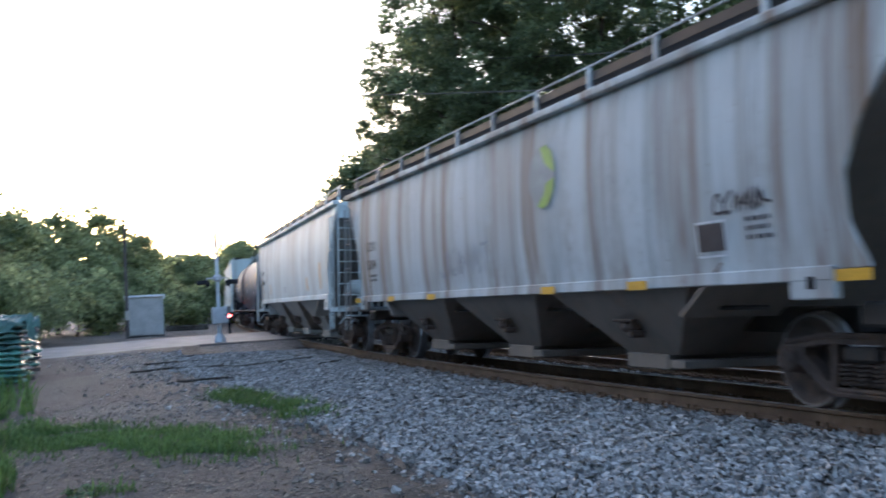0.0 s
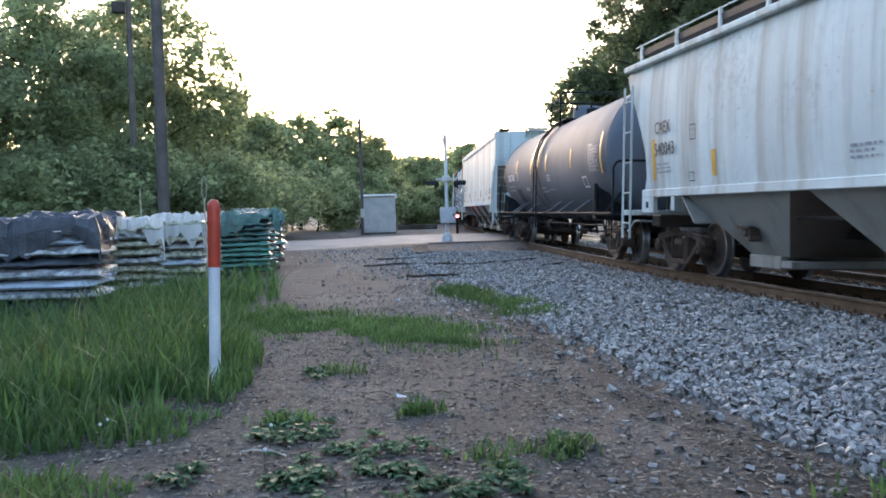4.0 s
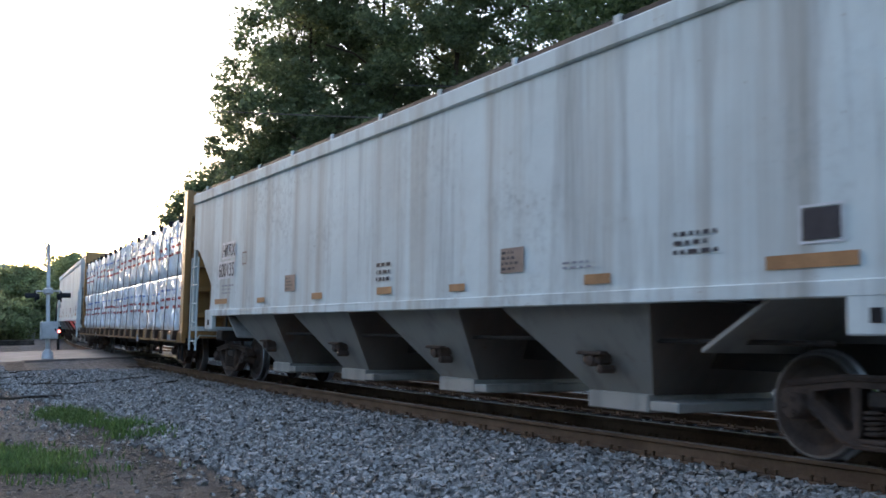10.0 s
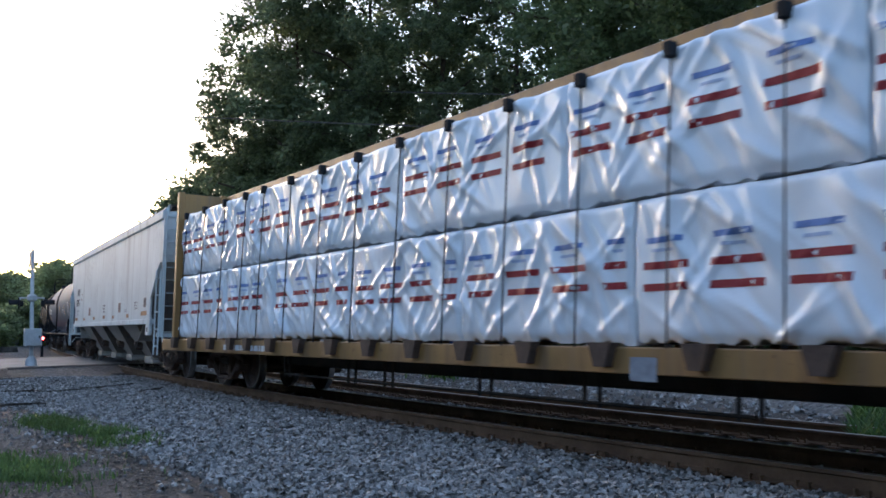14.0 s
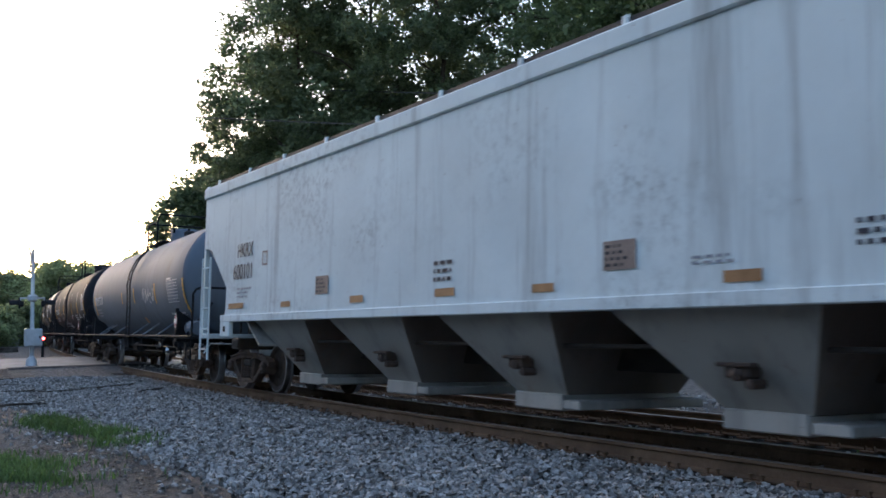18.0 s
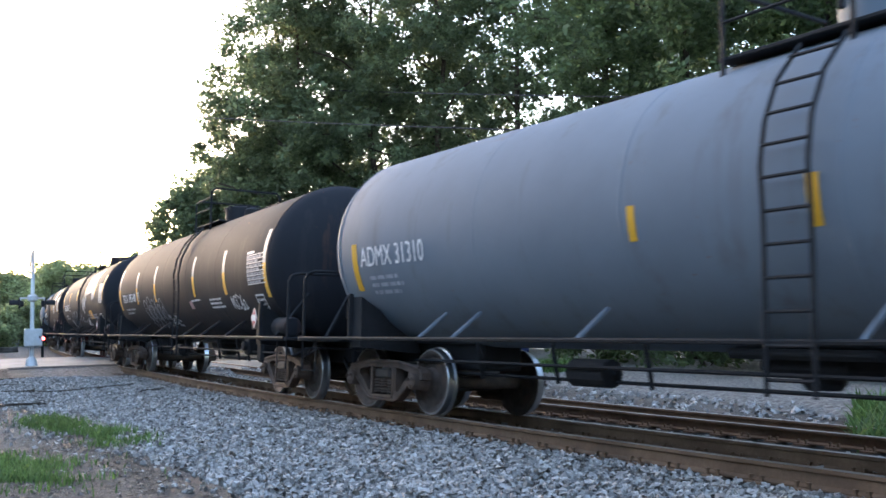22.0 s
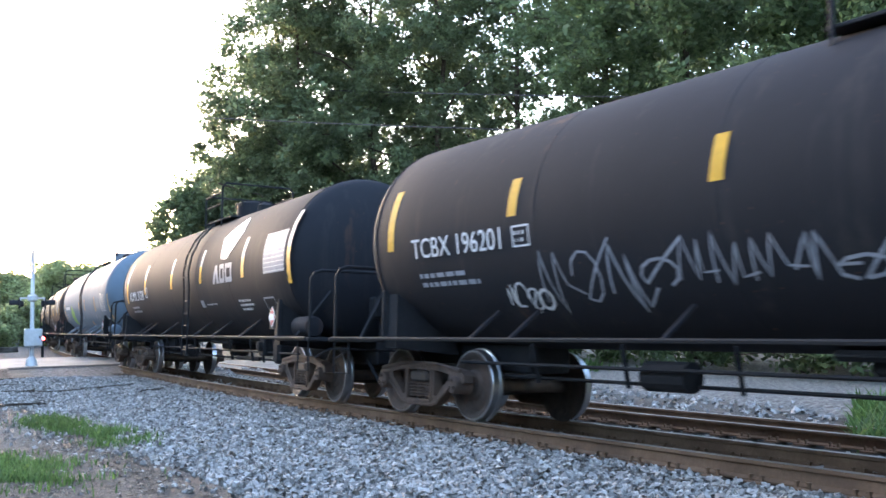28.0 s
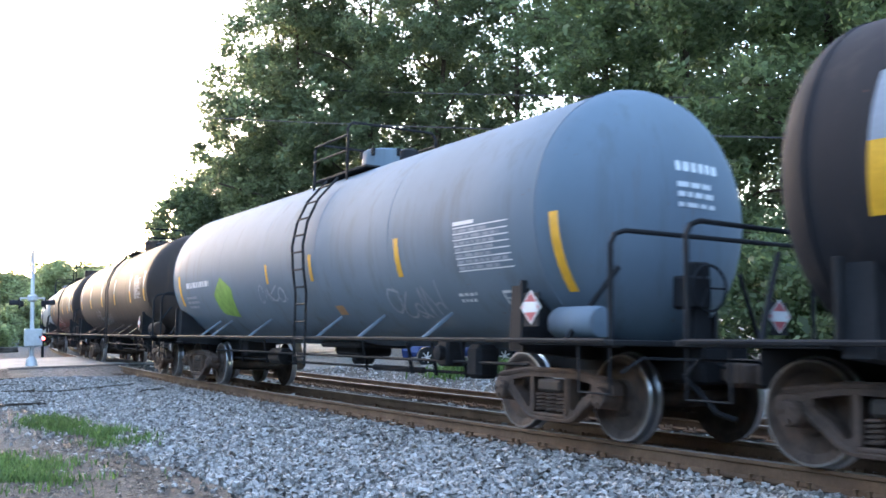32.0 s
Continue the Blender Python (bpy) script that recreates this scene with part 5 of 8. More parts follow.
def build_side_frame():
    """Cast side frame of a three-piece bogie, with window openings and pedestal jaws."""
    bm = bmesh.new()
    a = 0.889
    right = [(0.0, 0.725), (0.36, 0.725), (0.52, 0.69), (a - 0.08, 0.665), (a + 0.08, 0.64), (a + 0.16, 0.58), (a + 0.18, 0.49), (a + 0.11, 0.47), (a + 0.09, 0.55), (a - 0.09, 0.55),
             (a - 0.13, 0.46), (0.62, 0.36), (0.46, 0.22), (0.36, 0.165)]
    outer = right[::-1] + [(-x, z) for x, z in right[1:]]
    pane = [(0.36, 0.635), (0.54, 0.615), (0.71, 0.585), (0.70, 0.515), (0.56, 0.42), (0.42, 0.285), (0.36, 0.30)]
    win = [pane, [(-x, z) for x, z in reversed(pane)], [(-0.275, 0.63), (0.275, 0.63), (0.275, 0.235), (-0.275, 0.235)]]
    y0, y1 = -1.075, -0.93
    rims = []
    for y in (y0, y1):
        loops = []
        edges = []
        for pts in [outer, *win]:
            vs = [bm.verts.new((x, y, z)) for x, z in pts]
            es = [bm.edges.new((vs[i], vs[(i + 1) % len(vs)])) for i in range(len(vs))]
            loops.append(vs)
            edges += es
        bmesh.ops.triangle_fill(bm, use_beauty=True, edges=edges)
        rims.append(loops)
    for la, lb in zip(*rims):
        for i in range(len(la)):
            j = (i + 1) % len(la)
            bm.faces.new((la[i], la[j], lb[j], lb[i]))
    # thickened flanges along the tension and compression members
    for pts in ([(-a - 0.08, 0.635), (-0.4, 0.71), (0.4, 0.71), (a + 0.08, 0.635)], [(-a + 0.08, 0.49), (-0.44, 0.215), (-0.34, 0.18), (0.34, 0.18), (0.44, 0.215), (a - 0.08, 0.49)]):
        tube(bm, [(x, -1.07, z) for x, z in pts], 0.03, 6)
    for sx in (-a, a):
        box(bm, sx - 0.12, sx + 0.12, -1.085, -0.92, 0.54, 0.62, 0.02)
    box(bm, -0.29, 0.29, -1.1, -0.95, 0.2, 0.24, 0.01)
    for sx in (-0.3, 0.3):
        box(bm, sx - 0.025, sx + 0.025, -1.095, -0.95, 0.24, 0.64, 0.008)
    bmesh.ops.recalc_face_normals(bm, faces=bm.faces)
    return shared("side_frame", bm)


def build_springs():
    """One coil of the spring nest."""
    pts = [(0.078 * math.cos(k * 0.55), -1.0 + 0.078 * math.sin(k * 0.55), 0.25 + k * 0.0036) for k in range(62)]
    return shared("coil_spring", tube(bmesh.new(), pts, 0.018, 5))


def build_bolster():
    bm = bmesh.new()
    box(bm, -0.21, 0.21, -1.1, 1.1, 0.47, 0.61, 0.03)
    box(bm, -0.30, 0.30, -0.55, 0.55, 0.50, 0.72, 0.05)
    # brake beams and rods
    for sx in (-0.45, 0.45):
        tube(bm, [(sx, -0.75, 0.38), (sx * 0.9, 0, 0.34), (sx, 0.75, 0.38)], 0.04)
    for sx in (-0.47, 0.47):
        for y in (-0.77, 0.77):
            box(bm, sx - 0.06, sx + 0.06, y - 0.05, y + 0.05, 0.28, 0.56, 0.01)
    return shared("bolster", bm)


WHEELSET, CAP, FRAME, SPRINGS, BOLSTER = build_wheelset(), build_bearing_cap(), build_side_frame(), build_springs(), build_bolster()
SPINNING = []
FLIP = Matrix.Rotation(math.pi, 4, "Z")


def add_trucks(car, half, cap="truck_steel"):
    for x in (half, -half):
        c = Matrix.Translation((x, 0, 0))
        for m in (c, c @ FLIP):
            put("side_frame", FRAME, "truck_steel", car, "rust-brown cast steel bogie side frame", m)
            for sx in (-0.19, 0.0, 0.19):
                put("coil_spring", SPRINGS, "truck_steel", car, at=m @ Matrix.Translation((sx, 0, 0)))
        put("bolster", BOLSTER, "dark_steel", car, at=c)
        for sx in (-0.889, 0.889):
            ws = put("wheelset", WHEELSET, None, car, "worn steel wheels with bright treads", Matrix.Translation((x + sx, 0, 0.457)))
            for m in (Matrix.Identity(4), FLIP):
                put("bearing_cap", CAP, cap, ws, at=m)
            SPINNING.append((ws, x + sx))


def add_couplers(car, end):
    for sg in (1, -1):
        bm = bmesh.new()
        m = Matrix.Identity(4) if sg > 0 else FLIP
        box(bm, end - 0.65, end - 0.1, -0.09, 0.09, 0.78, 0.94, 0.02, m)
        box(bm, end - 0.14, end + 0.12, -0.16, 0.12, 0.72, 1.0, 0.05, m)
        box(bm, end - 0.02, end + 0.1, 0.05, 0.18, 0.74, 0.98, 0.04, m)
        part("coupler", bm, "truck_steel", car)
        bm = bmesh.new()
        tube(bm, [m @ Vector(p) for p in ((end - 0.5, -0.35, 0.82), (end - 0.25, -0.4, 0.7), (end - 0.02, -0.36, 0.48), (end + 0.12, -0.25, 0.42))], 0.028, 6)
        part("air_hose", bm, "black_paint", car)


def text_mesh(body, size, material, car, at, bold=0.0, name="lettering", squeeze=1.0):
    """Lettering on the camera's side, as thin raised paint."""
    cu = bpy.data.curves.new("lettering", "FONT")
    cu.body, cu.size, cu.extrude, cu.offset = body, size, 0.0015, bold
    cu.align_x = "CENTER"
    tmp = bpy.data.objects.new("t", cu)
    me = bpy.data.meshes.new_from_object(tmp)
    bpy.data.objects.remove(tmp)
    bpy.data.curves.remove(cu)
    me.materials.clear()
    me.name = name
    me.transform(Matrix.Diagonal((squeeze, 1, 1, 1)))
    return put(name, me, material, car, at=at)


# lettering stands on a plane at y: its x runs ahead, seen from -y
def side_at(x, y, z, lean=0.0):
    return Matrix.Translation((x, y, z)) @ Matrix.Rotation(radians(90 - lean), 4, "X")


def bars(car, x0, x1, z0, z1, rows, y, material, seed=0, lean=0.0, name="small_lettering"):
    """Writing too small to read: rows of short bars."""
    rng = random.Random(seed)
    bm = bmesh.new()
    h = (z1 - z0) / rows
    for k in range(rows):
        x, zz = x0, z1 - k * h
        end = x1 - (x1 - x0) * (0.35 * rng.random() if rows > 1 else 0)
        while x < end:
            w = rng.uniform(0.06, 0.22) * min(1.0, (x1 - x0))
            yy = y(zz - h * 0.3) if callable(y) else y
            y2 = y(zz - h * 0.8) if callable(y) else y
            v = [bm.verts.new(p) for p in ((x, yy, zz - h * 0.3), (min(x + w, end), yy, zz - h * 0.3), (min(x + w, end), y2, zz - h * 0.8), (x, y2, zz - h * 0.8))]
            bm.faces.new(v[::-1])
            x += w + 0.04
    return part(name, bm, material, car)


def tank_skin(cz, r):
    """y on the camera's side of a tank's skin at the height z, 6 mm proud."""
    return lambda z: -math.sqrt(max(0.0, (r + 0.006) ** 2 - (z - cz) ** 2))


def skin_patch(car, name, x0, x1, z0, z1, skin, material, skew=0.0, rows=6, label=""):
    """A painted patch that follows the curved side."""
    bm = bmesh.new()
    pr = None
    for k in range(rows + 1):
        z = z0 + (z1 - z0) * k / rows
        d = skew * k / rows
        cur = (bm.verts.new((x0 + d, skin(z), z)), bm.verts.new((x1 + d, skin(z), z)))
        if pr:
            bm.faces.new((pr[0], pr[1], cur[1], cur[0]))
        pr = cur
    return part(name, bm, material, car, label)


def skin_stroke(bm, pts, w, skin):
    """A sprayed line on the curved side through points (x, z)."""
    prev = None
    fine = []
    for (ax, az), (bx, bz) in zip(pts, pts[1:]):
        fine += [(ax + (bx - ax) * k / 4, az + (bz - az) * k / 4) for k in range(4)]
    fine.append(pts[-1])
    for i, (x, z) in enumerate(fine):
        a, b = fine[max(i - 1, 0)], fine[min(i + 1, len(fine) - 1)]
        dx, dz = b[0] - a[0], b[1] - a[1]
        n = math.hypot(dx, dz) or 1
        ox, oz = -dz / n * w / 2, dx / n * w / 2
        cur = (bm.verts.new((x + ox, skin(z + oz), z + oz)), bm.verts.new((x - ox, skin(z - oz), z - oz)))
        if prev:
            bm.faces.new((prev[0], prev[1], cur[1], cur[0]))
        prev = cur


def scribble(car, x0, x1, z0, z1, skin, material, seed, loops, w=0.07, name="painted_scrawl"):
    """An unreadable scrawl: open loops and tails of thin sprayed line."""
    rng = random.Random(seed)
    bm = bmesh.new()
    sx, hz = (x1 - x0) / loops, z1 - z0
    for k in range(loops):
        cx = x0 + (k + 0.5) * sx
        top = rng.uniform(0.55, 1.0) if rng.random() < 0.75 else 0.4
        cz, rz = z0 + hz * top * 0.55, hz * top * rng.uniform(0.32, 0.5)
        rx = sx * rng.uniform(0.3, 0.62)
        a0, sweep = rng.uniform(0, 6.28), rng.uniform(3.0, 6.6) * rng.choice((-1, 1))
        slant = rng.uniform(0.05, 0.35)
        if rng.random() < 0.45:
            # jagged upright letter
            pts = [(cx - sx * 0.45, z0 + hz * rng.uniform(0.1, 0.4)), (cx - sx * rng.uniform(0.0, 0.3), z0 + hz * rng.uniform(0.75, 1.0)), (cx + sx * rng.uniform(-0.1, 0.15), z0 + hz * rng.uniform(0.0, 0.3)),
                   (cx + sx * rng.uniform(0.1, 0.4), z0 + hz * rng.uniform(0.6, 1.0)), (cx + sx * rng.uniform(0.25, 0.6), z0 + hz * rng.uniform(0.05, 0.5)), (cx + sx * rng.uniform(0.6, 1.1), z0 + hz * rng.uniform(0.2, 0.45))]
            skin_stroke(bm, pts, (w * 0.6 if w > 0.08 else min(w, 0.03)) * rng.uniform(0.6, 1.0), skin)
            continue
        pts = []
        for i in range(9):
            a = a0 + sweep * i / 8
            dz = rz * math.sin(a)
            pts.append((cx + rx * math.cos(a) + slant * dz, cz + dz))
        # a straight tail to the next letter, up or down
        pts.append((cx + sx * rng.uniform(0.3, 0.9), z0 + hz * rng.choice((0.05, 0.15, 0.7, 0.9))))
        skin_stroke(bm, pts, (w * 0.6 if w > 0.08 else min(w, 0.033)) * rng.uniform(0.7, 1.05), skin)
    return part(name, bm, material, car, "pale sprayed scrawl")


def bubble_scrawl(car, x0, x1, z0, z1, skin, material):
    """A row of tall slanted rounded outlines, sprayed thin, over a small underline."""
    bm = bmesh.new()
    n = 5
    w = (x1 - x0) / (n + 0.6)
    for k in range(n):
        cx, h = x0 + (k + 0.6) * w, (z1 - z0) * (0.86 + 0.1 * (k % 2))
        for grow in (1.0, 0.45):
            pts = []
            for i in range(15):
                a = i * math.tau / 14
                dz = 0.5 * h * grow * math.copysign(abs(math.sin(a)) ** 0.7, math.sin(a))
                pts.append((cx + 0.47 * w * grow * math.cos(a) - 0.22 * dz + 0.1 * k * (0.5 - grow) * 0.2, z0 + h * 0.53 + dz))
            skin_stroke(bm, pts, 0.026, skin)
    skin_stroke(bm, [(x1 - 0.1, z0 + 0.12), (x1 + 0.35, z0 + 0.2), (x1 + 0.15, z0 + 0.08), (x1 + 0.5, z0 + 0.06)], 0.05, skin)
    return part("painted_scrawl", bm, material, car, "pale rounded outline scrawl")


def ladder(name, car, x0, x1, y, z0, z1, rungs, material, r=0.02, lean=None):
    bm = bmesh.new()
    f = (lambda z: y) if lean is None else lean
    for x in (x0, x1):
        tube(bm, [(x, f(z0 + (z1 - z0) * k / 8), z0 + (z1 - z0) * k / 8) for k in range(9)], r, 5)
    ob = part(name, bm, material, car)
    for k in range(rungs):
        z = z0 + (z1 - z0) * (k + 0.5) / rungs
        part("rung", tube(bmesh.new(), [(x0, f(z), z), (x1, f(z), z)], r * 0.75, 5), material, ob)
    return ob


def underslung_gear(car, frame):
    """Brake valve and dirt collector below the tank, towards its leading end."""
    bm = box(bmesh.new(), 4.02, 4.3, -0.85, -0.55, 0.8, 1.16, 0.03)
    lathe(bm, [(-0.95, 0.001), (-0.93, 0.1), (-0.8, 0.1)], 10, "Y", (4.16, 0, 0.98))
    part("control_valve", bm, frame, car)
    part("dirt_collector", box(bmesh.new(), 4.66, 4.98, -0.8, -0.45, 0.66, 1.1, 0.06), frame, car)


def tank_car(name, label, paint, half=6.7, body=7.12, r=1.44, cz=2.50, frame="black_paint", sag=0.0, bands=0):
    car = thing(name, label, "tank car", "cars of the passing train")
    bm = bmesh.new()
    prof = []
    n = 9
    for k in range(n):
        a = k / n * math.pi / 2
        prof.append((-body - 0.66 * math.cos(a), max(0.001, r * math.sin(a))))
    xs = [-body + 2 * body * k / 12 for k in range(13)]
    prof += [(x, r) for x in xs]
    for k in reversed(range(n)):
        a = k / n * math.pi / 2
        prof.append((body + 0.66 * math.cos(a), max(0.001, r * math.sin(a))))
    lathe(bm, prof, 56, "X", (0, 0, cz))
    if sag:
        for v in bm.verts:
            v.co.z -= sag * (1 - min(1, abs(v.co.x) / 7.6)) * (1 if v.co.z < cz else 0.15)
    ob = part("tank", bm, paint, car)
    smooth(ob, 50)
    for sg in (1, -1):
        bm = bmesh.new()
        lathe(bm, [(sg * body - 0.012, r + 0.001), (sg * body - 0.012, r + 0.007), (sg * body + 0.012, r + 0.007), (sg * body + 0.012, r + 0.001)], 56, "X", (0, 0, cz))
        smooth(part("weld_seam", bm, paint, car), 30)
    for x in (-3.7, -1.2, 1.2, 3.7):
        bm = bmesh.new()
        lathe(bm, [(x - 0.02, r + 0.0), (x - 0.01, r + 0.004), (x + 0.01, r + 0.004), (x + 0.02, r)], 56, "X", (0, 0, cz))
        if not sag:
            smooth(part("weld_seam", bm, paint, car), 30)
        else:
            bm.free()
    # stub sills, bolster saddles and heads
    for sg in (1, -1):
        m = Matrix.Identity(4) if sg > 0 else FLIP
        bm = box(bmesh.new(), half - 1.6, 8.38, -0.33, 0.33, 0.74, 1.12, 0.03, m)
        part("stub_sill", bm, frame, car)
        for yy in (-1, 1):
            bm = bmesh.new()
            q = [(half - 0.14, yy * 0.4, 0.95), (half + 0.14, yy * 0.4, 0.95), (half + 0.14, yy * 1.42, 1.04), (half - 0.14, yy * 1.42, 1.04)]
            t = [(half - 0.14, yy * 0.5, 1.2), (half + 0.14, yy * 0.5, 1.2), (half + 0.12, yy * 1.40, 1.75), (half - 0.12, yy * 1.40, 1.75)]
            a, b = [bm.verts.new(m @ Vector(p)) for p in q], [bm.verts.new(m @ Vector(p)) for p in t]
            bm.faces.new(a), bm.faces.new(b[::-1])
            for i in range(4):
                bm.faces.new((a[i], b[i], b[(i + 1) % 4], a[(i + 1) % 4]))
            bmesh.ops.recalc_face_normals(bm, faces=bm.faces)
            part("saddle", bm, frame, car)
        # end platform with its bent handrail
        bm = box(bmesh.new(), 6.9, 8.38, -1.5, 1.5, 1.11, 1.17, 0.01, m)
        part("end_platform", bm, frame, car)
        hoop = [(8.28, -1.44, 1.15), (8.28, -1.44, 2.08), (8.28, -1.38, 2.18), (8.28, -1.26, 2.22), (8.28, 1.26, 2.22), (8.28, 1.38, 2.18), (8.28, 1.44, 2.08), (8.28, 1.44, 1.15)]
        part("end_handrail", tube(bmesh.new(), [m @ Vector(p) for p in hoop], 0.026, 7), frame, car)
        for yy in (-1.42, 1.42):
            part("end_brace", tube(bmesh.new(), [m @ Vector(p) for p in ((7.55, yy, 1.15), (7.75, yy * 0.62, 1.92))], 0.03, 5), frame, car)
        for yy in (-1.45, 1.45):
            bm = tube(bmesh.new(), [m @ Vector(p) for p in ((7.82, yy, 1.12), (7.82, yy, 0.66), (8.28, yy, 0.66), (8.28, yy, 1.12))], 0.014, 5)
            part("end_step", bm, frame, car)
        for yy in (-0.95, 0.95):
            part("uncoupling_lever", tube(bmesh.new(), [m @ Vector(p) for p in ((8.36, yy * 1.45, 0.86), (8.4, yy * 1.2, 1.0), (8.42, yy * 0.3, 0.98), (8.46, yy * 0.1, 0.9))], 0.016, 5), frame, car)
    # side handrail on slanted brackets
    for yy in (-1.5, 1.5):
        bm = bmesh.new()
        tube(bm, [(-8.28, yy, 1.155), (8.28, yy, 1.155)], 0.026, 6)
        part("side_rail", bm, "silver_paint" if frame == "silver_paint" else frame, car)
        for x in (-4.78, -4.02, -1.76, 1.38, 2.88, 4.76):
            bm = bmesh.new()
            tube(bm, [(x, yy, 1.155), (x, math.copysign(1.06, yy), 1.49)], 0.026, 5)
            part("rail_bracket", bm, paint, car)
        for x in (-half - 0.15, half + 0.15):
            bm = box(bmesh.new(), x - 0.025, x + 0.025, yy - 0.03 * (1 if yy > 0 else -1), yy * 0.93, 1.1, 1.8, 0.01)
            part("jack_bracket", bm, frame, car)
    # brake rods and outlet gear below
    for z, yy in ((0.71, -0.5), (0.87, -0.75)):
        part("brake_rod", tube(bmesh.new(), [(-6.0, yy, z), (6.0, yy, z)], 0.022, 5), frame, car)
    for x in (-4.6, -3.1, -1.6, 1.4, 2.9, 3.6, 4.4):
        part("rod_hanger", tube(bmesh.new(), [(x, -0.6, 0.66), (x, -0.7, 1.12)], 0.028, 5), frame, car)
    part("slack_adjuster", tube(bmesh.new(), [(1.5, -0.52, 0.71), (3.1, -0.52, 0.71)], 0.045, 8), frame, car)
    if not sag:
        underslung_gear(car, frame)
    part("skid_plate", box(bmesh.new(), -0.75, 0.9, -0.5, 0.5, 1.0, 1.1, 0.04), frame, car)
    bm = bmesh.new()
    lathe(bm, [(0.72, 0.16), (0.78, 0.2), (1.05, 0.2)], 12, "Z", (0, 0, 0))
    box(bm, -0.5, 0.5, -0.32, 0.32, 0.86, 1.06, 0.05)
    part("bottom_outlet", bm, frame, car)
    bm = bmesh.new()
    lathe(bm, [(-2.9, 0.001), (-2.85, 0.16), (-2.25, 0.16), (-2.2, 0.001)], 14, "X", (0, -0.55, 0.8))
    part("brake_cylinder", bm, frame, car)
    # manway, valve dome, top platform and its rail
    bm = bmesh.new()
    lathe(bm, [(cz + r - 0.1, 0.42), (cz + r + 0.30, 0.42), (cz + r + 0.33, 0.38), (cz + r + 0.34, 0.001)], 22, "Z", (0.75, 0, 0))
    smooth(part("valve_dome", bm, paint, car), 40)
    ztop = cz + r
    # a walkway round the dome inside a rail on four bent posts
    for yy in (-0.82, 0.82):
        bm = box(bmesh.new(), -0.5, 1.6, min(yy, yy * 0.6), max(yy, yy * 0.6), ztop - 0.13, ztop - 0.09, 0.008)
        part("walkway_plate", bm, frame, car)
    for xx, up in ((-0.42, 0.56), (0.95, 0.72)):
        hoop = [(xx, -0.84, ztop - 0.3), (xx, -0.84, ztop + up - 0.1), (xx, -0.76, ztop + up), (xx, 0.76, ztop + up), (xx, 0.84, ztop + up - 0.1), (xx, 0.84, ztop - 0.3)]
        part("top_handrail", tube(bmesh.new(), hoop, 0.024, 6), frame, car)
    for yy in (-0.84, 0.84):
        part("top_rail_bar", tube(bmesh.new(), [(-0.42, yy, ztop + 0.24), (0.95, yy, ztop + 0.24)], 0.018, 5), frame, car)
        part("top_rail_bar", tube(bmesh.new(), [(-0.42, yy, ztop + 0.5), (0.95, yy, ztop + 0.5)], 0.02, 5), frame, car)
    bm = bmesh.new()
    lathe(bm, [(ztop - 0.05, 0.16), (ztop + 0.16, 0.16), (ztop + 0.2, 0.1), (ztop + 0.21, 0.001)], 14, "Z", (1.75, -0.1, 0))
    smooth(part("safety_valve", bm, frame, car), 40)
    for k in range(6):
        a = k * math.tau / 6
        part("dome_bolt", box(bmesh.new(), 0.75 + 0.43 * math.cos(a) - 0.03, 0.75 + 0.43 * math.cos(a) + 0.03, 0.43 * math.sin(a) - 0.03, 0.43 * math.sin(a) + 0.03, ztop + 0.2, ztop + 0.33, 0.008), frame, car)
    skin = tank_skin(cz, r + 0.11)
    ladder("side_ladder", car, 0.55, 1.0, 0, 0.72, cz + r - 0.25, 11, frame, 0.022, lambda z: -1.52 if z < cz - 0.3 else skin(z))
    bm = bmesh.new()
    lathe(bm, [(7.05, 0.001), (7.07, 0.15), (7.12, 0.17), (7.72, 0.17), (7.77, 0.15), (7.79, 0.001)], 18, "X", (0.1, -1.2, 1.34))
    if sag:
        bm.free()
    else:
        smooth(part("air_reservoir", bm, paint, car), 40)
    bm = bmesh.new()
    box(bm, 7.92, 8.06, -0.1, 0.12, 1.15, 2.0, 0.02)
    box(bm, 7.86, 8.1, -0.26, 0.1, 1.5, 1.85, 0.03)
    part("brake_stand", bm, frame, car)
    bm = bmesh.new()
    ring = [(8.15, 0.0 + 0.24 * math.cos(k * math.tau / 18), 1.72 + 0.24 * math.sin(k * math.tau / 18)) for k in range(19)]
    tube(bm, ring, 0.016, 5)
    for k in range(3):
        tube(bm, [(8.13, 0, 1.72), ring[k * 6]], 0.013, 4)
    part("brake_wheel", bm, frame, car)
    add_trucks(car, half, "blue_cap" if paint == "black_tank" else "truck_steel")
    add_couplers(car, 8.6)
    return car


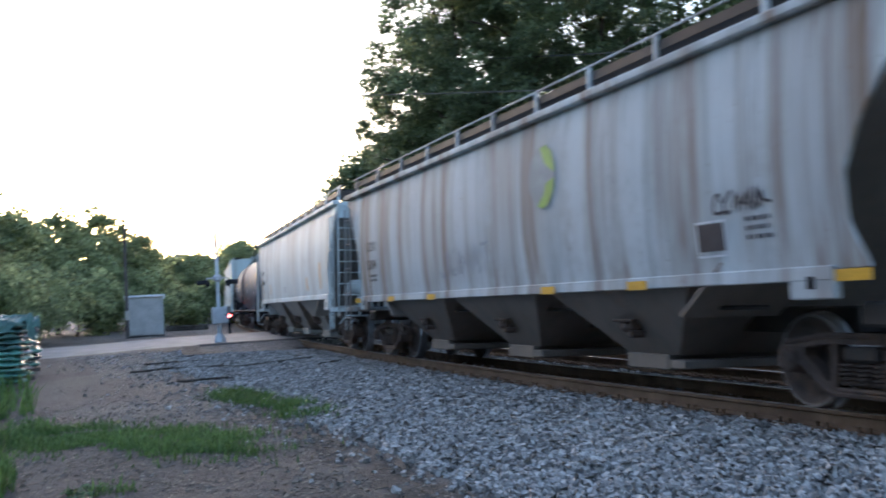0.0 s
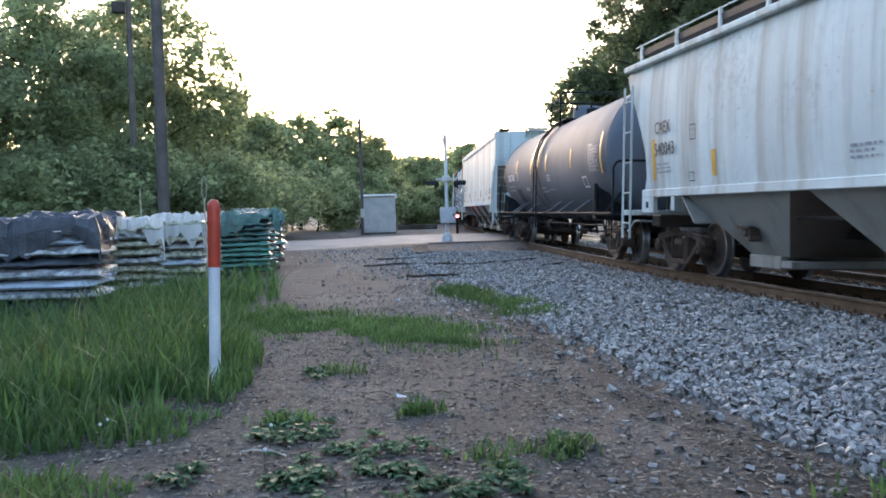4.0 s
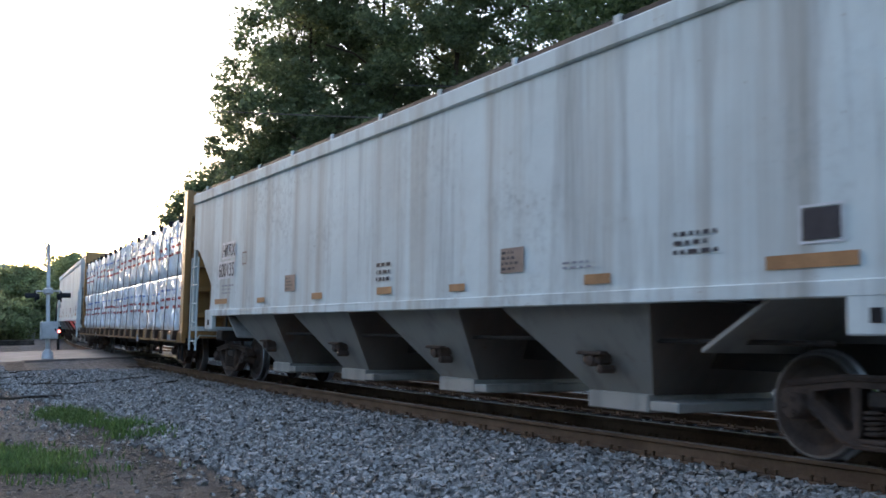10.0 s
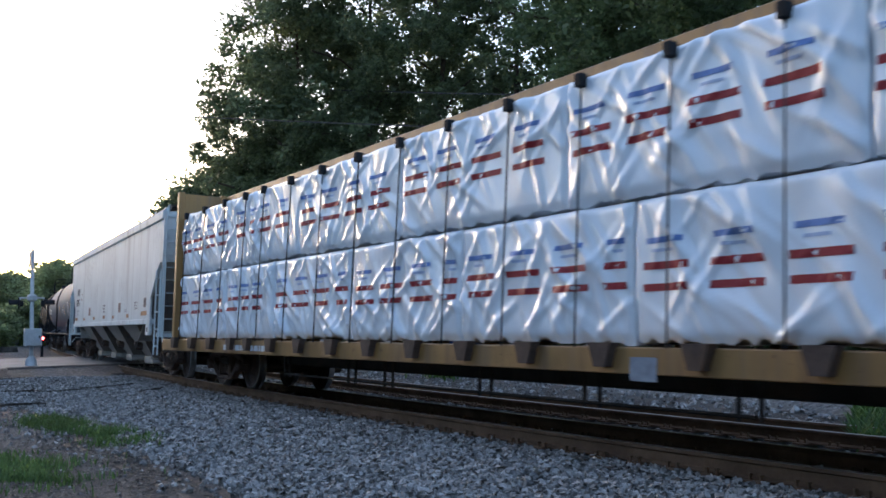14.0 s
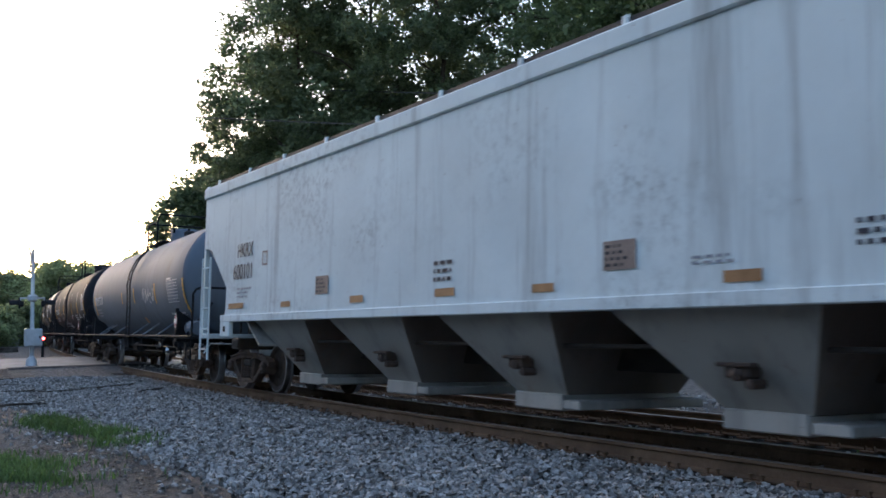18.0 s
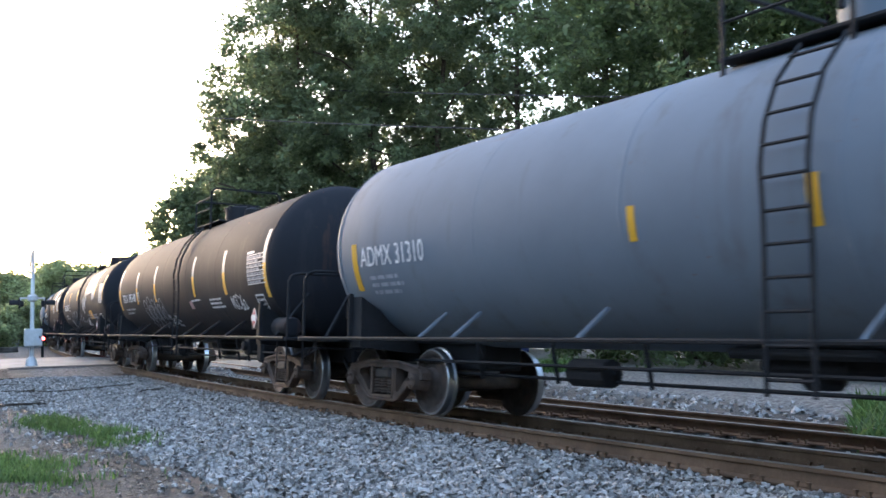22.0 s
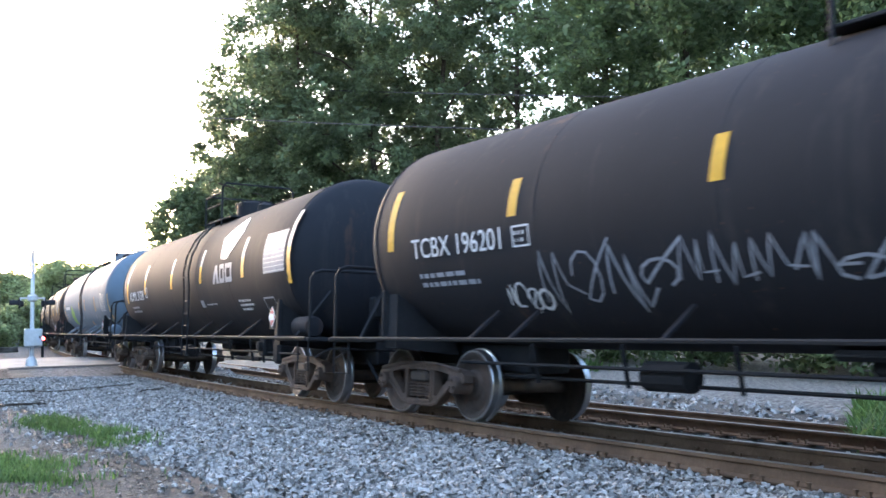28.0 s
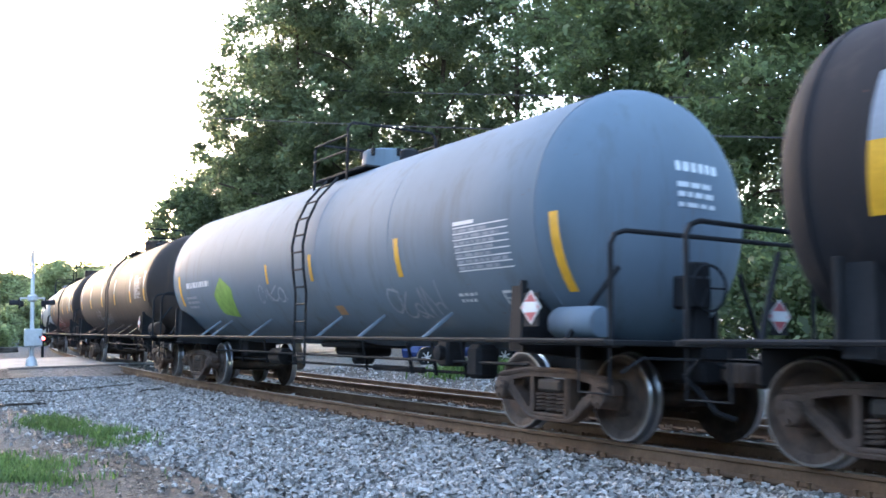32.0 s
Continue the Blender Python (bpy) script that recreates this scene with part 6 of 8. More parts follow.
def covered_hopper(name, label, paint, half, end, profile, pockets, eave, ridge, wide=1.58, bulge=0.0, outlet="hopper_grey", frame=None):
    """Covered hopper: profile gives the side's end line as (z, x) from the sill up."""
    frame = frame or paint
    car = thing(name, label, "hopper car", "cars of the passing train")
    zs = sorted({z for z, _ in profile} | {profile[0][0] + (eave - profile[0][0]) * k / 10 for k in range(11)})
    xe = lambda z: float(np.interp(z, [p[0] for p in profile], [p[1] for p in profile]))
    yw = lambda z: wide - bulge * ((z - 2.7) / 1.3) ** 2
    for sg in (-1, 1):
        bm = bmesh.new()
        rows = []
        nx = 40
        for z in zs:
            rows.append([bm.verts.new((xe(z) * (2 * k / nx - 1), sg * yw(z), z)) for k in range(nx + 1)])
        for a, b in zip(rows, rows[1:]):
            for k in range(nx):
                bm.faces.new((a[k], a[k + 1], b[k + 1], b[k]))
        ob = part("side_wall", bm, paint, car)
        so = ob.modifiers.new("thick", "SOLIDIFY")
        so.thickness, so.offset = 0.05, (-1 if sg < 0 else 1)
        if bulge:
            smooth(ob, 50)
            ob.modifiers.new("crisp", "EDGE_SPLIT").split_angle = radians(40)
        # upright seams on the side
        for k in range(1, 14):
            x = -end + 2 * end * k / 14
            bm = bmesh.new()
            zz = [z for z in zs if abs(x) < xe(z) - 0.05]
            tube(bm, [(x, sg * (yw(z) - 0.004), z) for z in zz], 0.009 if bulge else 0.006, 4)
            part("side_seam", bm, paint, car)
        # eave rail and side sill
        bm = box(bmesh.new(), -end - 0.03, end + 0.03, sg * (wide - bulge - 0.02), sg * (wide + 0.045), eave - (0.06 if bulge else 0.17), eave + 0.05, 0.02)
        part("eave_rail", bm, paint, car)
        z0 = profile[0][0]
        fore, aft = (half + 0.32, half + 0.32) if bulge else (half + 0.62, half - 0.14)
        bm = box(bmesh.new(), -aft, fore, sg * (yw(z0) - 0.1), sg * (yw(z0) + 0.035), z0 - 0.10, z0 + 0.03, 0.01)
        part("side_sill", bm, frame, car)
        for ex in (-1, 1):
            xa = ex * (half - 0.22) if bulge else (fore - 0.53 if ex > 0 else -aft)
            xb = xa + ex * 0.55 if bulge else xa + 0.5
            bm = box(bmesh.new(), xa, xb, sg * (yw(z0) - 0.06), sg * (yw(z0) + 0.03), 1.16, z0 - 0.05, 0.015)
            part("jacking_hole", box(bmesh.new(), (xa + xb) / 2 - 0.05, (xa + xb) / 2 + 0.05, sg * (yw(z0) + 0.028), sg * (yw(z0) + 0.036), 1.25, 1.36, 0.0), "black_paint", car)
            part("jacking_plate", bm, frame, car)
    # roof with hatches and running boards
    bm = bmesh.new()
    prev = None
    for k in range(11):
        a = -1 + 2 * k / 10
        y, z = a * (wide - bulge), ridge - (ridge - eave) * abs(a) ** 2.2
        cur = [bm.verts.new((x, y, z)) for x in (-end, end)]
        if prev:
            bm.faces.new((prev[0], prev[1], cur[1], cur[0]))
        prev = cur
    smooth(part("roof", bm, paint, car), 60)
    lift = 0.33 if bulge else 0.19
    for sg in (-1, 1):
        bm = box(bmesh.new(), -end + 0.05, end - 0.05, sg * 1.0, sg * 1.40, eave + lift - 0.03, eave + lift)
        box(bm, -end + 0.05, end - 0.05, sg * 1.385, sg * 1.41, eave + lift - 0.1, eave + lift + 0.01)
        part("running_board", bm, "dark_steel", car, "dark steel mesh running board")
        for k in range(11):
            x = -end + 0.3 + (2 * end - 0.6) * k / 10
            bm = box(bmesh.new(), x - 0.035, x + 0.035, sg * 1.40, sg * 1.44, eave + 0.03, eave + lift + (0.03 if not bulge else 0.09))
            part("board_bracket", bm, paint, car)
        if bulge:
            part("roof_handrail", tube(bmesh.new(), [(-end, sg * 1.42, eave + 0.42), (end, sg * 1.42, eave + 0.42)], 0.016, 5), paint, car)
    for k in range(8):
        x = -end + 2 * end * (k + 0.5) / 8
        part("roof_hatch", box(bmesh.new(), x - 0.75, x + 0.75, -0.32, 0.32, ridge - 0.02, ridge + 0.05, 0.03), paint, car)
    # ends: upper wall, slope sheet, posts, platform
    zc = next(z for z, x in reversed(profile) if x < profile[-1][1] - 0.12) + (0.12 if bulge else 0.0)
    for ex in (-1, 1):
        m = Matrix.Identity(4) if ex > 0 else FLIP
        bm = box(bmesh.new(), end - 0.06, end, -wide + bulge + 0.02, wide - bulge - 0.02, zc, eave, 0.0, m)
        a = [bm.verts.new(m @ Vector((end - 0.02, y, ridge - (ridge - eave) * abs(y / (wide - bulge)) ** 2.2))) for y in np.linspace(-wide + bulge, wide - bulge, 9)]
        bm.faces.new(a)
        part("end_wall", bm, paint, car)
        bm = bmesh.new()
        for x0, z0, x1, z1 in ((end - 0.07, zc, half - 1.9, 1.0),):
            vs = [bm.verts.new(m @ Vector(p)) for p in ((x0, -wide + 0.08, z0), (x0, wide - 0.08, z0), (x1, wide - 0.08, z1), (x1, -wide + 0.08, z1))]
            bm.faces.new(vs)
        g = bmesh.ops.extrude_face_region(bm, geom=list(bm.faces))
        bmesh.ops.translate(bm, verts=[v for v in g["geom"] if isinstance(v, bmesh.types.BMVert)], vec=(0, 0, 0.04))
        bmesh.ops.recalc_face_normals(bm, faces=bm.faces)
        part("slope_sheet", bm, outlet, car)
        bm = box(bmesh.new(), half - 0.6, end + 0.05, -0.34, 0.34, 0.78, 1.12, 0.03, m)
        part("centre_sill", bm, frame, car)
        bm = box(bmesh.new(), end - 0.5, end + 0.05, -wide, wide, 1.12, 1.22, 0.015, m)
        part("end_sill", bm, frame, car)
        part("body_bolster", box(bmesh.new(), half - 0.2, half + 0.2, -wide + 0.3, wide - 0.3, 0.92, 1.14, 0.03, m), "dark_steel", car)
        if bulge:
            for yy in (-0.62, 0.62):
                part("end_post", box(bmesh.new(), end - 0.3, end - 0.12, yy - 0.12, yy + 0.12, 1.2, zc + 0.1, 0.01, m), paint, car)
        else:
            part("end_post", box(bmesh.new(), end - 0.26, end + 0.07, -0.36, 0.02, 1.2, ridge - 0.06, 0.015, m), paint, car)
            for yy in (-wide + 0.02, wide - 0.06):
                part("corner_post", box(bmesh.new(), end - 0.05, end + 0.045, yy - 0.03, yy + 0.05, 1.15, eave + 0.1, 0.008, m), paint, car)
            for yy in (-1.0, 0.72):
                part("end_brace", tube(bmesh.new(), [m @ Vector(p) for p in ((half + 0.15, yy, 1.3), (end - 0.25, yy, zc - 0.1))], 0.05, 6), outlet, car)
            part("grab_iron", tube(bmesh.new(), [m @ Vector(p) for p in ((end + 0.02, -1.0, 2.46), (end + 0.1, -0.97, 2.46), (end + 0.12, 0.9, 2.4), (end + 0.02, 0.93, 2.4))], 0.014, 5), paint, car)
        bm = bmesh.new()
        lathe(bm, [(-1.15, 0.001), (-1.13, 0.14), (-1.05, 0.19), (-0.2, 0.19), (-0.12, 0.14), (-0.1, 0.001)], 16, "Y", (0, 0, 0))
        bmesh.ops.transform(bm, matrix=m @ Matrix.Translation((end - 0.62, 0, 1.72)), verts=bm.verts)
        smooth(part("air_reservoir", bm, paint, car), 40)
        bm = box(bmesh.new(), end - 0.48, end - 0.22, -0.82, -0.5, 1.24, 1.55, 0.04, m)
        box(bm, end - 0.42, end - 0.28, -0.98, -0.8, 1.3, 1.48, 0.03, m)
        part("control_valve", bm, paint, car)
        bm = tube(bmesh.new(), [m @ Vector(p) for p in ((end - 0.35, -0.6, 1.5), (end - 0.3, -0.55, 2.0), (end - 0.15, -0.52, 2.15))], 0.025, 6)
        tube(bm, [m @ Vector(p) for p in ((end - 0.4, 0.9, 1.12), (end - 0.4, 0.9, 2.0), (end - 0.5, 0.2, 2.1))], 0.025, 6)
        part("brake_pipe", bm, "dark_steel", car)
        bm = box(bmesh.new(), end - 0.02, end + 0.14, -0.76, -0.46, 1.92, 2.36, 0.05, m)
        part("brake_housing", bm, "dark_steel", car)
        part("brake_chain_guard", box(bmesh.new(), end - 0.02, end + 0.06, -0.66, -0.56, 1.2, 1.94, 0.01, m), "dark_steel", car)
        for yy in (-1, 1):
            part("uncoupling_lever", tube(bmesh.new(), [m @ Vector(p) for p in ((end + 0.06, yy * 1.5, 0.82), (end + 0.1, yy * 1.35, 1.02), (end + 0.12, yy * 0.35, 1.0), (end + 0.2, yy * 0.1, 0.92))], 0.016, 5), paint, car)
        for yy in (-wide - 0.0, wide + 0.0):
            s = 1 if yy > 0 else -1
            ladder("end_ladder", car, ex * (end - 0.02), ex * (end - (0.42 if bulge else 0.5)), yy + s * 0.03, 0.7, zc - (-0.05 if bulge else 0.18), 5, paint, 0.023)
        bm = bmesh.new()
        for yy in (-1.52, -1.0):
            tube(bm, [m @ Vector((end + 0.06, yy, 1.0)), m @ Vector((end + 0.06, yy, eave + 0.12))], 0.021, 5)
        climb = part("climbing_ladder", bm, paint, car)
        for k in range(10):
            z = 1.25 + k * (eave - 1.2) / 9.5
            part("rung", tube(bmesh.new(), [m @ Vector((end + 0.06, -1.52, z)), m @ Vector((end + 0.06, -1.0, z))], 0.013, 5), paint, climb)
        step_z = ridge + (0.0 if bulge else 0.05)
        rs = part("roof_step", box(bmesh.new(), end - 0.05, end + 0.42, -0.46, 0.36, step_z - 0.03, step_z + 0.02, 0.006, m), paint, car)
        for yy in (-0.44, 0.34):
            bm = prism(bmesh.new(), [(end, step_z - 0.34), (end + 0.4, step_z - 0.04), (end, step_z - 0.04)], yy - 0.02, yy + 0.02)
            bmesh.ops.transform(bm, matrix=m, verts=bm.verts)
            part("gusset", bm, paint, rs)
    # brake wheel at the leading end, or out of sight at the other
    bm = bmesh.new()
    wx, wy = (end + 0.2, -0.4) if not bulge else (-end - 0.2, 0.75)
    ring = [(wx, wy + 0.27 * math.cos(k * math.tau / 20), 2.2 + 0.27 * math.sin(k * math.tau / 20)) for k in range(21)]
    tube(bm, ring, 0.018, 5)
    for k in range(4):
        tube(bm, [(wx - 0.04, wy, 2.2), ring[k * 5]], 0.014, 4)
    part("brake_wheel", bm, "black_paint", car)
    # outlet pockets
    pitch = 2 * (half - 1.45) / pockets
    right, left = (0.4, -0.2) if bulge else (0.22, -0.2)
    for k in range(pockets):
        c = -(half - 1.45) + pitch * (k + 0.5)
        z1, z0 = profile[0][0] - 0.06, 0.55
        top = [(c + pitch * a, b * (wide - 0.12), z1) for a, b in ((-0.5, -1), (right, -1), (right, 1), (-0.5, 1))]
        low = [(c + pitch * a, b, z0) for a, b in ((left, -0.86), (right - 0.13 if not bulge else 0.1, -0.86), (right - 0.13 if not bulge else 0.1, 0.86), (left, 0.86))]
        bm = bmesh.new()
        a, b = [bm.verts.new(p) for p in top], [bm.verts.new(p) for p in low]
        for i in (0, 2):
            bm.faces.new((a[i], a[(i + 1) % 4], b[(i + 1) % 4], b[i]))
        bm.faces.new(b)
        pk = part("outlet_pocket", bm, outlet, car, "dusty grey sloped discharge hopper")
        # end slopes take the brown outlet paint, whatever the side sheets have
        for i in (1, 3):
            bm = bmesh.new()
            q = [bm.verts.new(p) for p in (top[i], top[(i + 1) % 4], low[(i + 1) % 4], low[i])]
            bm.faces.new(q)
            part("slope_plate", bm, "brown_outlet", pk, "brown slope plate")
        bm = box(bmesh.new(), c + pitch * (left + 0.005), c + pitch * (0.06 if bulge else 0.085), -0.92, 0.92, 0.37, 0.555, 0.015)
        box(bm, c + pitch * (0.08 if bulge else 0.1), c + pitch * (0.16 if bulge else 0.19), -0.95, 0.95, 0.4, 0.5, 0.012)
        part("outlet_gate", bm, outlet if bulge else "gate_sheet", pk)
        v = c - 0.05 * pitch
        bm = box(bmesh.new(), v - 0.14, v + 0.14, -1.26, -1.08, 0.84, 0.96, 0.02)
        lathe(bm, [(-1.3, 0.001), (-1.28, 0.06), (-1.14, 0.06)], 8, "Y", (v, 0, 0.88))
        lathe(bm, [(-1.29, 0.001), (-1.28, 0.045), (-1.1, 0.045)], 8, "Y", (v + 0.16, 0, 0.80))
        box(bm, v - 0.2, v + 0.2, -1.3, -1.2, 0.94, 0.98, 0.01)
        part("vibrator_bracket", bm, "truck_steel", pk)
    bm = bmesh.new()
    tube(bm, [(-half + 1.2, -1.1, z0 + 0.55), (half - 1.2, -1.1, z0 + 0.55)], 0.025, 5)
    box(bm, -half + 1, half - 1, -0.25, 0.25, 0.82, 1.1, 0.02)
    part("centre_beam", bm, "dark_steel", car)
    add_trucks(car, half)
    add_couplers(car, end + 0.42)
    return car


def centerbeam(name, label):
    car = thing(name, label, "flat car", "cars of the passing train")
    half, end = 8.33, 11.07
    bm = box(bmesh.new(), -end, end, -1.48, 1.48, 0.95, 1.09, 0.01)
    part("deck", bm, "ochre_beam", car)
    for sg in (-1, 1):
        bm = box(bmesh.new(), -end, end, sg * 1.44, sg * 1.54, 0.84, 1.09, 0.01)
        part("side_sill", bm, "ochre_beam", car, "ochre side sill with rust")
        for k in range(18):
            x = -end + 0.7 + k * (2 * end - 1.4) / 17
            bm = prism(bmesh.new(), [(x - 0.16, 1.13), (x + 0.16, 1.13), (x + 0.08, 0.90), (x - 0.08, 0.90)], sg * 1.52, sg * 1.64)
            part("winch_bracket", bm, "truck_steel", car, "rust-brown strap winch bracket")
        bm = box(bmesh.new(), -end + 0.3, end - 0.3, sg * 0.30, sg * 0.42, 4.16, 4.40, 0.01)
        part("top_chord", bm, "ochre_beam", car)
    for k in range(17):
        x = -end + 0.9 + k * (2 * end - 1.8) / 16
        part("centre_post", box(bmesh.new(), x - 0.06, x + 0.06, -0.12, 0.12, 1.06, 4.05, 0.0), "ochre_beam", car)
    for ex in (-1, 1):
        m = Matrix.Identity(4) if ex > 0 else FLIP
        back, deep = (end, 0.34) if ex > 0 else (end - 0.26, 0.16)
        bm = box(bmesh.new(), back - deep + 0.02, back - deep + 0.12, -1.46, 1.46, 1.06, 4.38, 0.0, m)
        part("bulkhead", bm, "ochre_beam", car)
        for yy in (-1.46, -0.49, 0.49, 1.46):
            part("bulkhead_post", box(bmesh.new(), back - deep, back, yy - 0.07, yy + 0.07, 0.95, 4.42, 0.012, m), "ochre_beam", car)
        for zz in (1.5, 2.1, 2.68, 3.28, 3.85, 4.34):
            bm = box(bmesh.new(), back - deep + 0.1, back - 0.02, -1.42, 1.42, zz - 0.06, zz + 0.06, 0.01, m)
            part("bulkhead_rib", bm, "ochre_beam", car)
        for yy in (-0.9, 0.0, 0.92):
            part("grab_iron", tube(bmesh.new(), [m @ Vector((back - 0.02, yy, 1.1)), m @ Vector((back - 0.02, yy, 4.3))], 0.02, 5), "ochre_beam", car)
        bm = box(bmesh.new(), half - 1.2, end, -0.34, 0.34, 0.70, 0.95, 0.02, m)
        tube(bm, [m @ Vector(p) for p in ((end - 0.75, -1.44, 0.8), (end - 0.75, -1.44, 0.42), (end - 0.3, -1.44, 0.42), (end - 0.3, -1.44, 0.8))], 0.022, 5)
        part("draft_sill", bm, "dark_steel", car)
    bm = box(bmesh.new(), -half + 1, half - 1, -0.34, 0.34, 0.62, 0.92, 0.03)
    for x in (-5, -2.4, -1.2, 1.3, 3.3, 5.4):
        tube(bm, [(x, -1.0, 0.45), (x, -1.0, 0.9)], 0.025, 5)
        tube(bm, [(x + 0.25, -1.0, 0.45), (x + 0.25, -1.0, 0.9)], 0.025, 5)
    tube(bm, [(-5, -1.0, 0.5), (5.6, -1.0, 0.5)], 0.02, 5)
    part("under_frame", bm, "dark_steel", car)
    bm = bmesh.new()
    ring = [(end + 0.1, -0.55 + 0.27 * math.cos(k * math.tau / 20), 2.1 + 0.27 * math.sin(k * math.tau / 20)) for k in range(21)]
    tube(bm, ring, 0.018, 5)
    part("brake_wheel", bm, "dark_steel", car)
    # wrapped lumber in two tiers and many bundles
    rng = random.Random(4)
    for sg in (-1, 1):
        for tier, (z0, z1) in enumerate(((1.14, 2.48), (2.52, 3.86))):
            n = 7 if tier == 0 else 6
            xa = -end + 0.5
            w = (2 * end - 1.0) / n
            for k in range(n):
                bundle(car, xa + k * w + 0.02, xa + (k + 1) * w - 0.02, sg, z0, z1, rng)
    for k in range(17):
        x = -end + 0.9 + k * (2 * end - 1.8) / 16
        bm = tube(bmesh.new(), [(x, -0.36, 3.9), (x, -0.9, 3.885), (x, -1.47, 3.875), (x, -1.52, 2.5), (x, -1.56, 1.08)], 0.011, 4)
        part("tie_down_cable", bm, "dark_steel", car)
    for k in range(17):
        x = -end + 0.9 + k * (2 * end - 1.8) / 16
        bm = box(bmesh.new(), x - 0.05, x + 0.05, -1.535, -1.43, 3.74, 3.885, 0.01)
        part("corner_protector", bm, "black_paint", car)
    add_trucks(car, half)
    add_couplers(car, end + 0.35)
    return car


def bundle(car, x0, x1, sg, z0, z1, rng):
    """A bundle of lumber in creased white film, with printed stripes."""
    bm = bmesh.new()
    nx, nz = (84, 42) if sg < 0 else (12, 6)
    sd = rng.random() * 50
    ang = [rng.choice((-1, 1, 1)) * rng.uniform(0.25, 1.1) for _ in range(44)]
    ctr = [(rng.uniform(x0, x1), rng.uniform(z0, z1)) for _ in range(44)]
    fold = [rng.uniform(0.022, 0.055) for _ in range(44)]

    def crease(x, z):
        v = 0.0
        for a, (cx, cz), wd in zip(ang, ctr, fold):
            q = (x - cx) * math.cos(a) + (z - cz) * math.sin(a)
            p = -(x - cx) * math.sin(a) + (z - cz) * math.cos(a)
            v += 0.85 * wd * math.exp(-(q / wd) ** 2) * math.exp(-(p / 0.42) ** 2)
        v += 0.022 * noise.noise((x * 5 + z * 3 + sd, z * 1.3, sd)) + 0.03 * noise.noise((x * 1.6 + sd, z * 1.8, 3))
        edge = min(1, (z - z0) / 0.12, (z1 - z) / 0.05, (x - x0) / 0.06, (x1 - x) / 0.06)
        return v * 0.9 - 0.05 * (1 - max(0, edge)) ** 2
    grid = []
    for j in range(nz + 1):
        z = z0 + (z1 - z0) * j / nz
        zz = z - (0.03 * noise.noise((sd, j, 0)) if j == 0 else 0)
        grid.append([bm.verts.new((x0 + (x1 - x0) * i / nx, sg * (1.44 + crease(x0 + (x1 - x0) * i / nx, z)), zz + (0.05 * noise.noise((i * 0.3, sd, 0)) if j == 0 else 0))) for i in range(nx + 1)])
    for a, b in zip(grid, grid[1:]):
        for i in range(nx):
            bm.faces.new((a[i], a[i + 1], b[i + 1], b[i]) if sg < 0 else (a[i], b[i], b[i + 1], a[i + 1]))
    inner = [[bm.verts.new((x, sg * 0.30, z)) for x in (x0, x1)] for z in (z0, z1)]
    top, bot = grid[-1], grid[0]
    bm.faces.new([inner[1][0], inner[1][1], *reversed(top)] if sg < 0 else [*top, inner[1][1], inner[1][0]])
    bm.faces.new([inner[0][1], inner[0][0], *bot] if sg < 0 else [*reversed(bot), inner[0][0], inner[0][1]])
    left, right = [g[0] for g in grid], [g[-1] for g in grid]
    bm.faces.new([inner[0][0], inner[1][0], *reversed(left)])
    bm.faces.new([inner[1][1], inner[0][1], *right])
    ob = part("wrapped_lumber_pack", bm, "wrap", car, "lumber pack in creased white printed film")
    smooth(ob, 60)
    if sg > 0:
        return
    # printed stripes and lettering lie on the creased film
    def print_on(name, mat, x, w, zc, h):
        n = max(4, int(w / 0.05))
        bm, pr = bmesh.new(), None
        for i in range(n + 1):
            xx = x + w * i / n
            cur = (bm.verts.new((xx, -(1.446 + crease(xx, zc)), zc)), bm.verts.new((xx, -(1.446 + crease(xx, zc + h)), zc + h)))
            if pr:
                bm.faces.new((pr[0], cur[0], cur[1], pr[1]))
            pr = cur
        part(name, bm, mat, ob)

    tall = z1 - z0
    x, low = x0 + rng.uniform(0.05, 0.2), z0 + tall * rng.uniform(0.34, 0.4)
    while x < x1 - 0.35:
        w = min(0.58, x1 - x - 0.06)
        print_on("red_stripe", "red_mark", x, w, low, 0.07)
        print_on("red_stripe", "red_mark", x, w, low + 0.2, 0.07)
        print_on("blue_lettering", "blue_mark", x + 0.04, w * 0.8, low + 0.44, 0.055)
        print_on("faint_lettering", "faint_blue", x + 0.12, w * 0.45, low + 0.36, 0.03)
        x += w + 0.24


# ---- the train, from its first car to its last; each car's place along the line at 20 s ----
ROUND = lambda z0, z1, x0, x1: [(z0, 6.9), (1.8, 6.74), (2.2, 6.74), (2.6, 6.92), (3.0, 7.22), (3.3, 7.5), (3.5, 7.68), (3.6, 7.75), (z1, 7.75)]
ANGULAR = [(1.54, 7.64), (1.66, 7.58), (2.1, 7.56), (2.72, 8.32), (2.86, 8.48), (2.92, 8.66), (2.93, 8.95), (4.12, 8.95)]
CARS = []


def line_up(car, place, half):
    CARS.append((car, place, half))


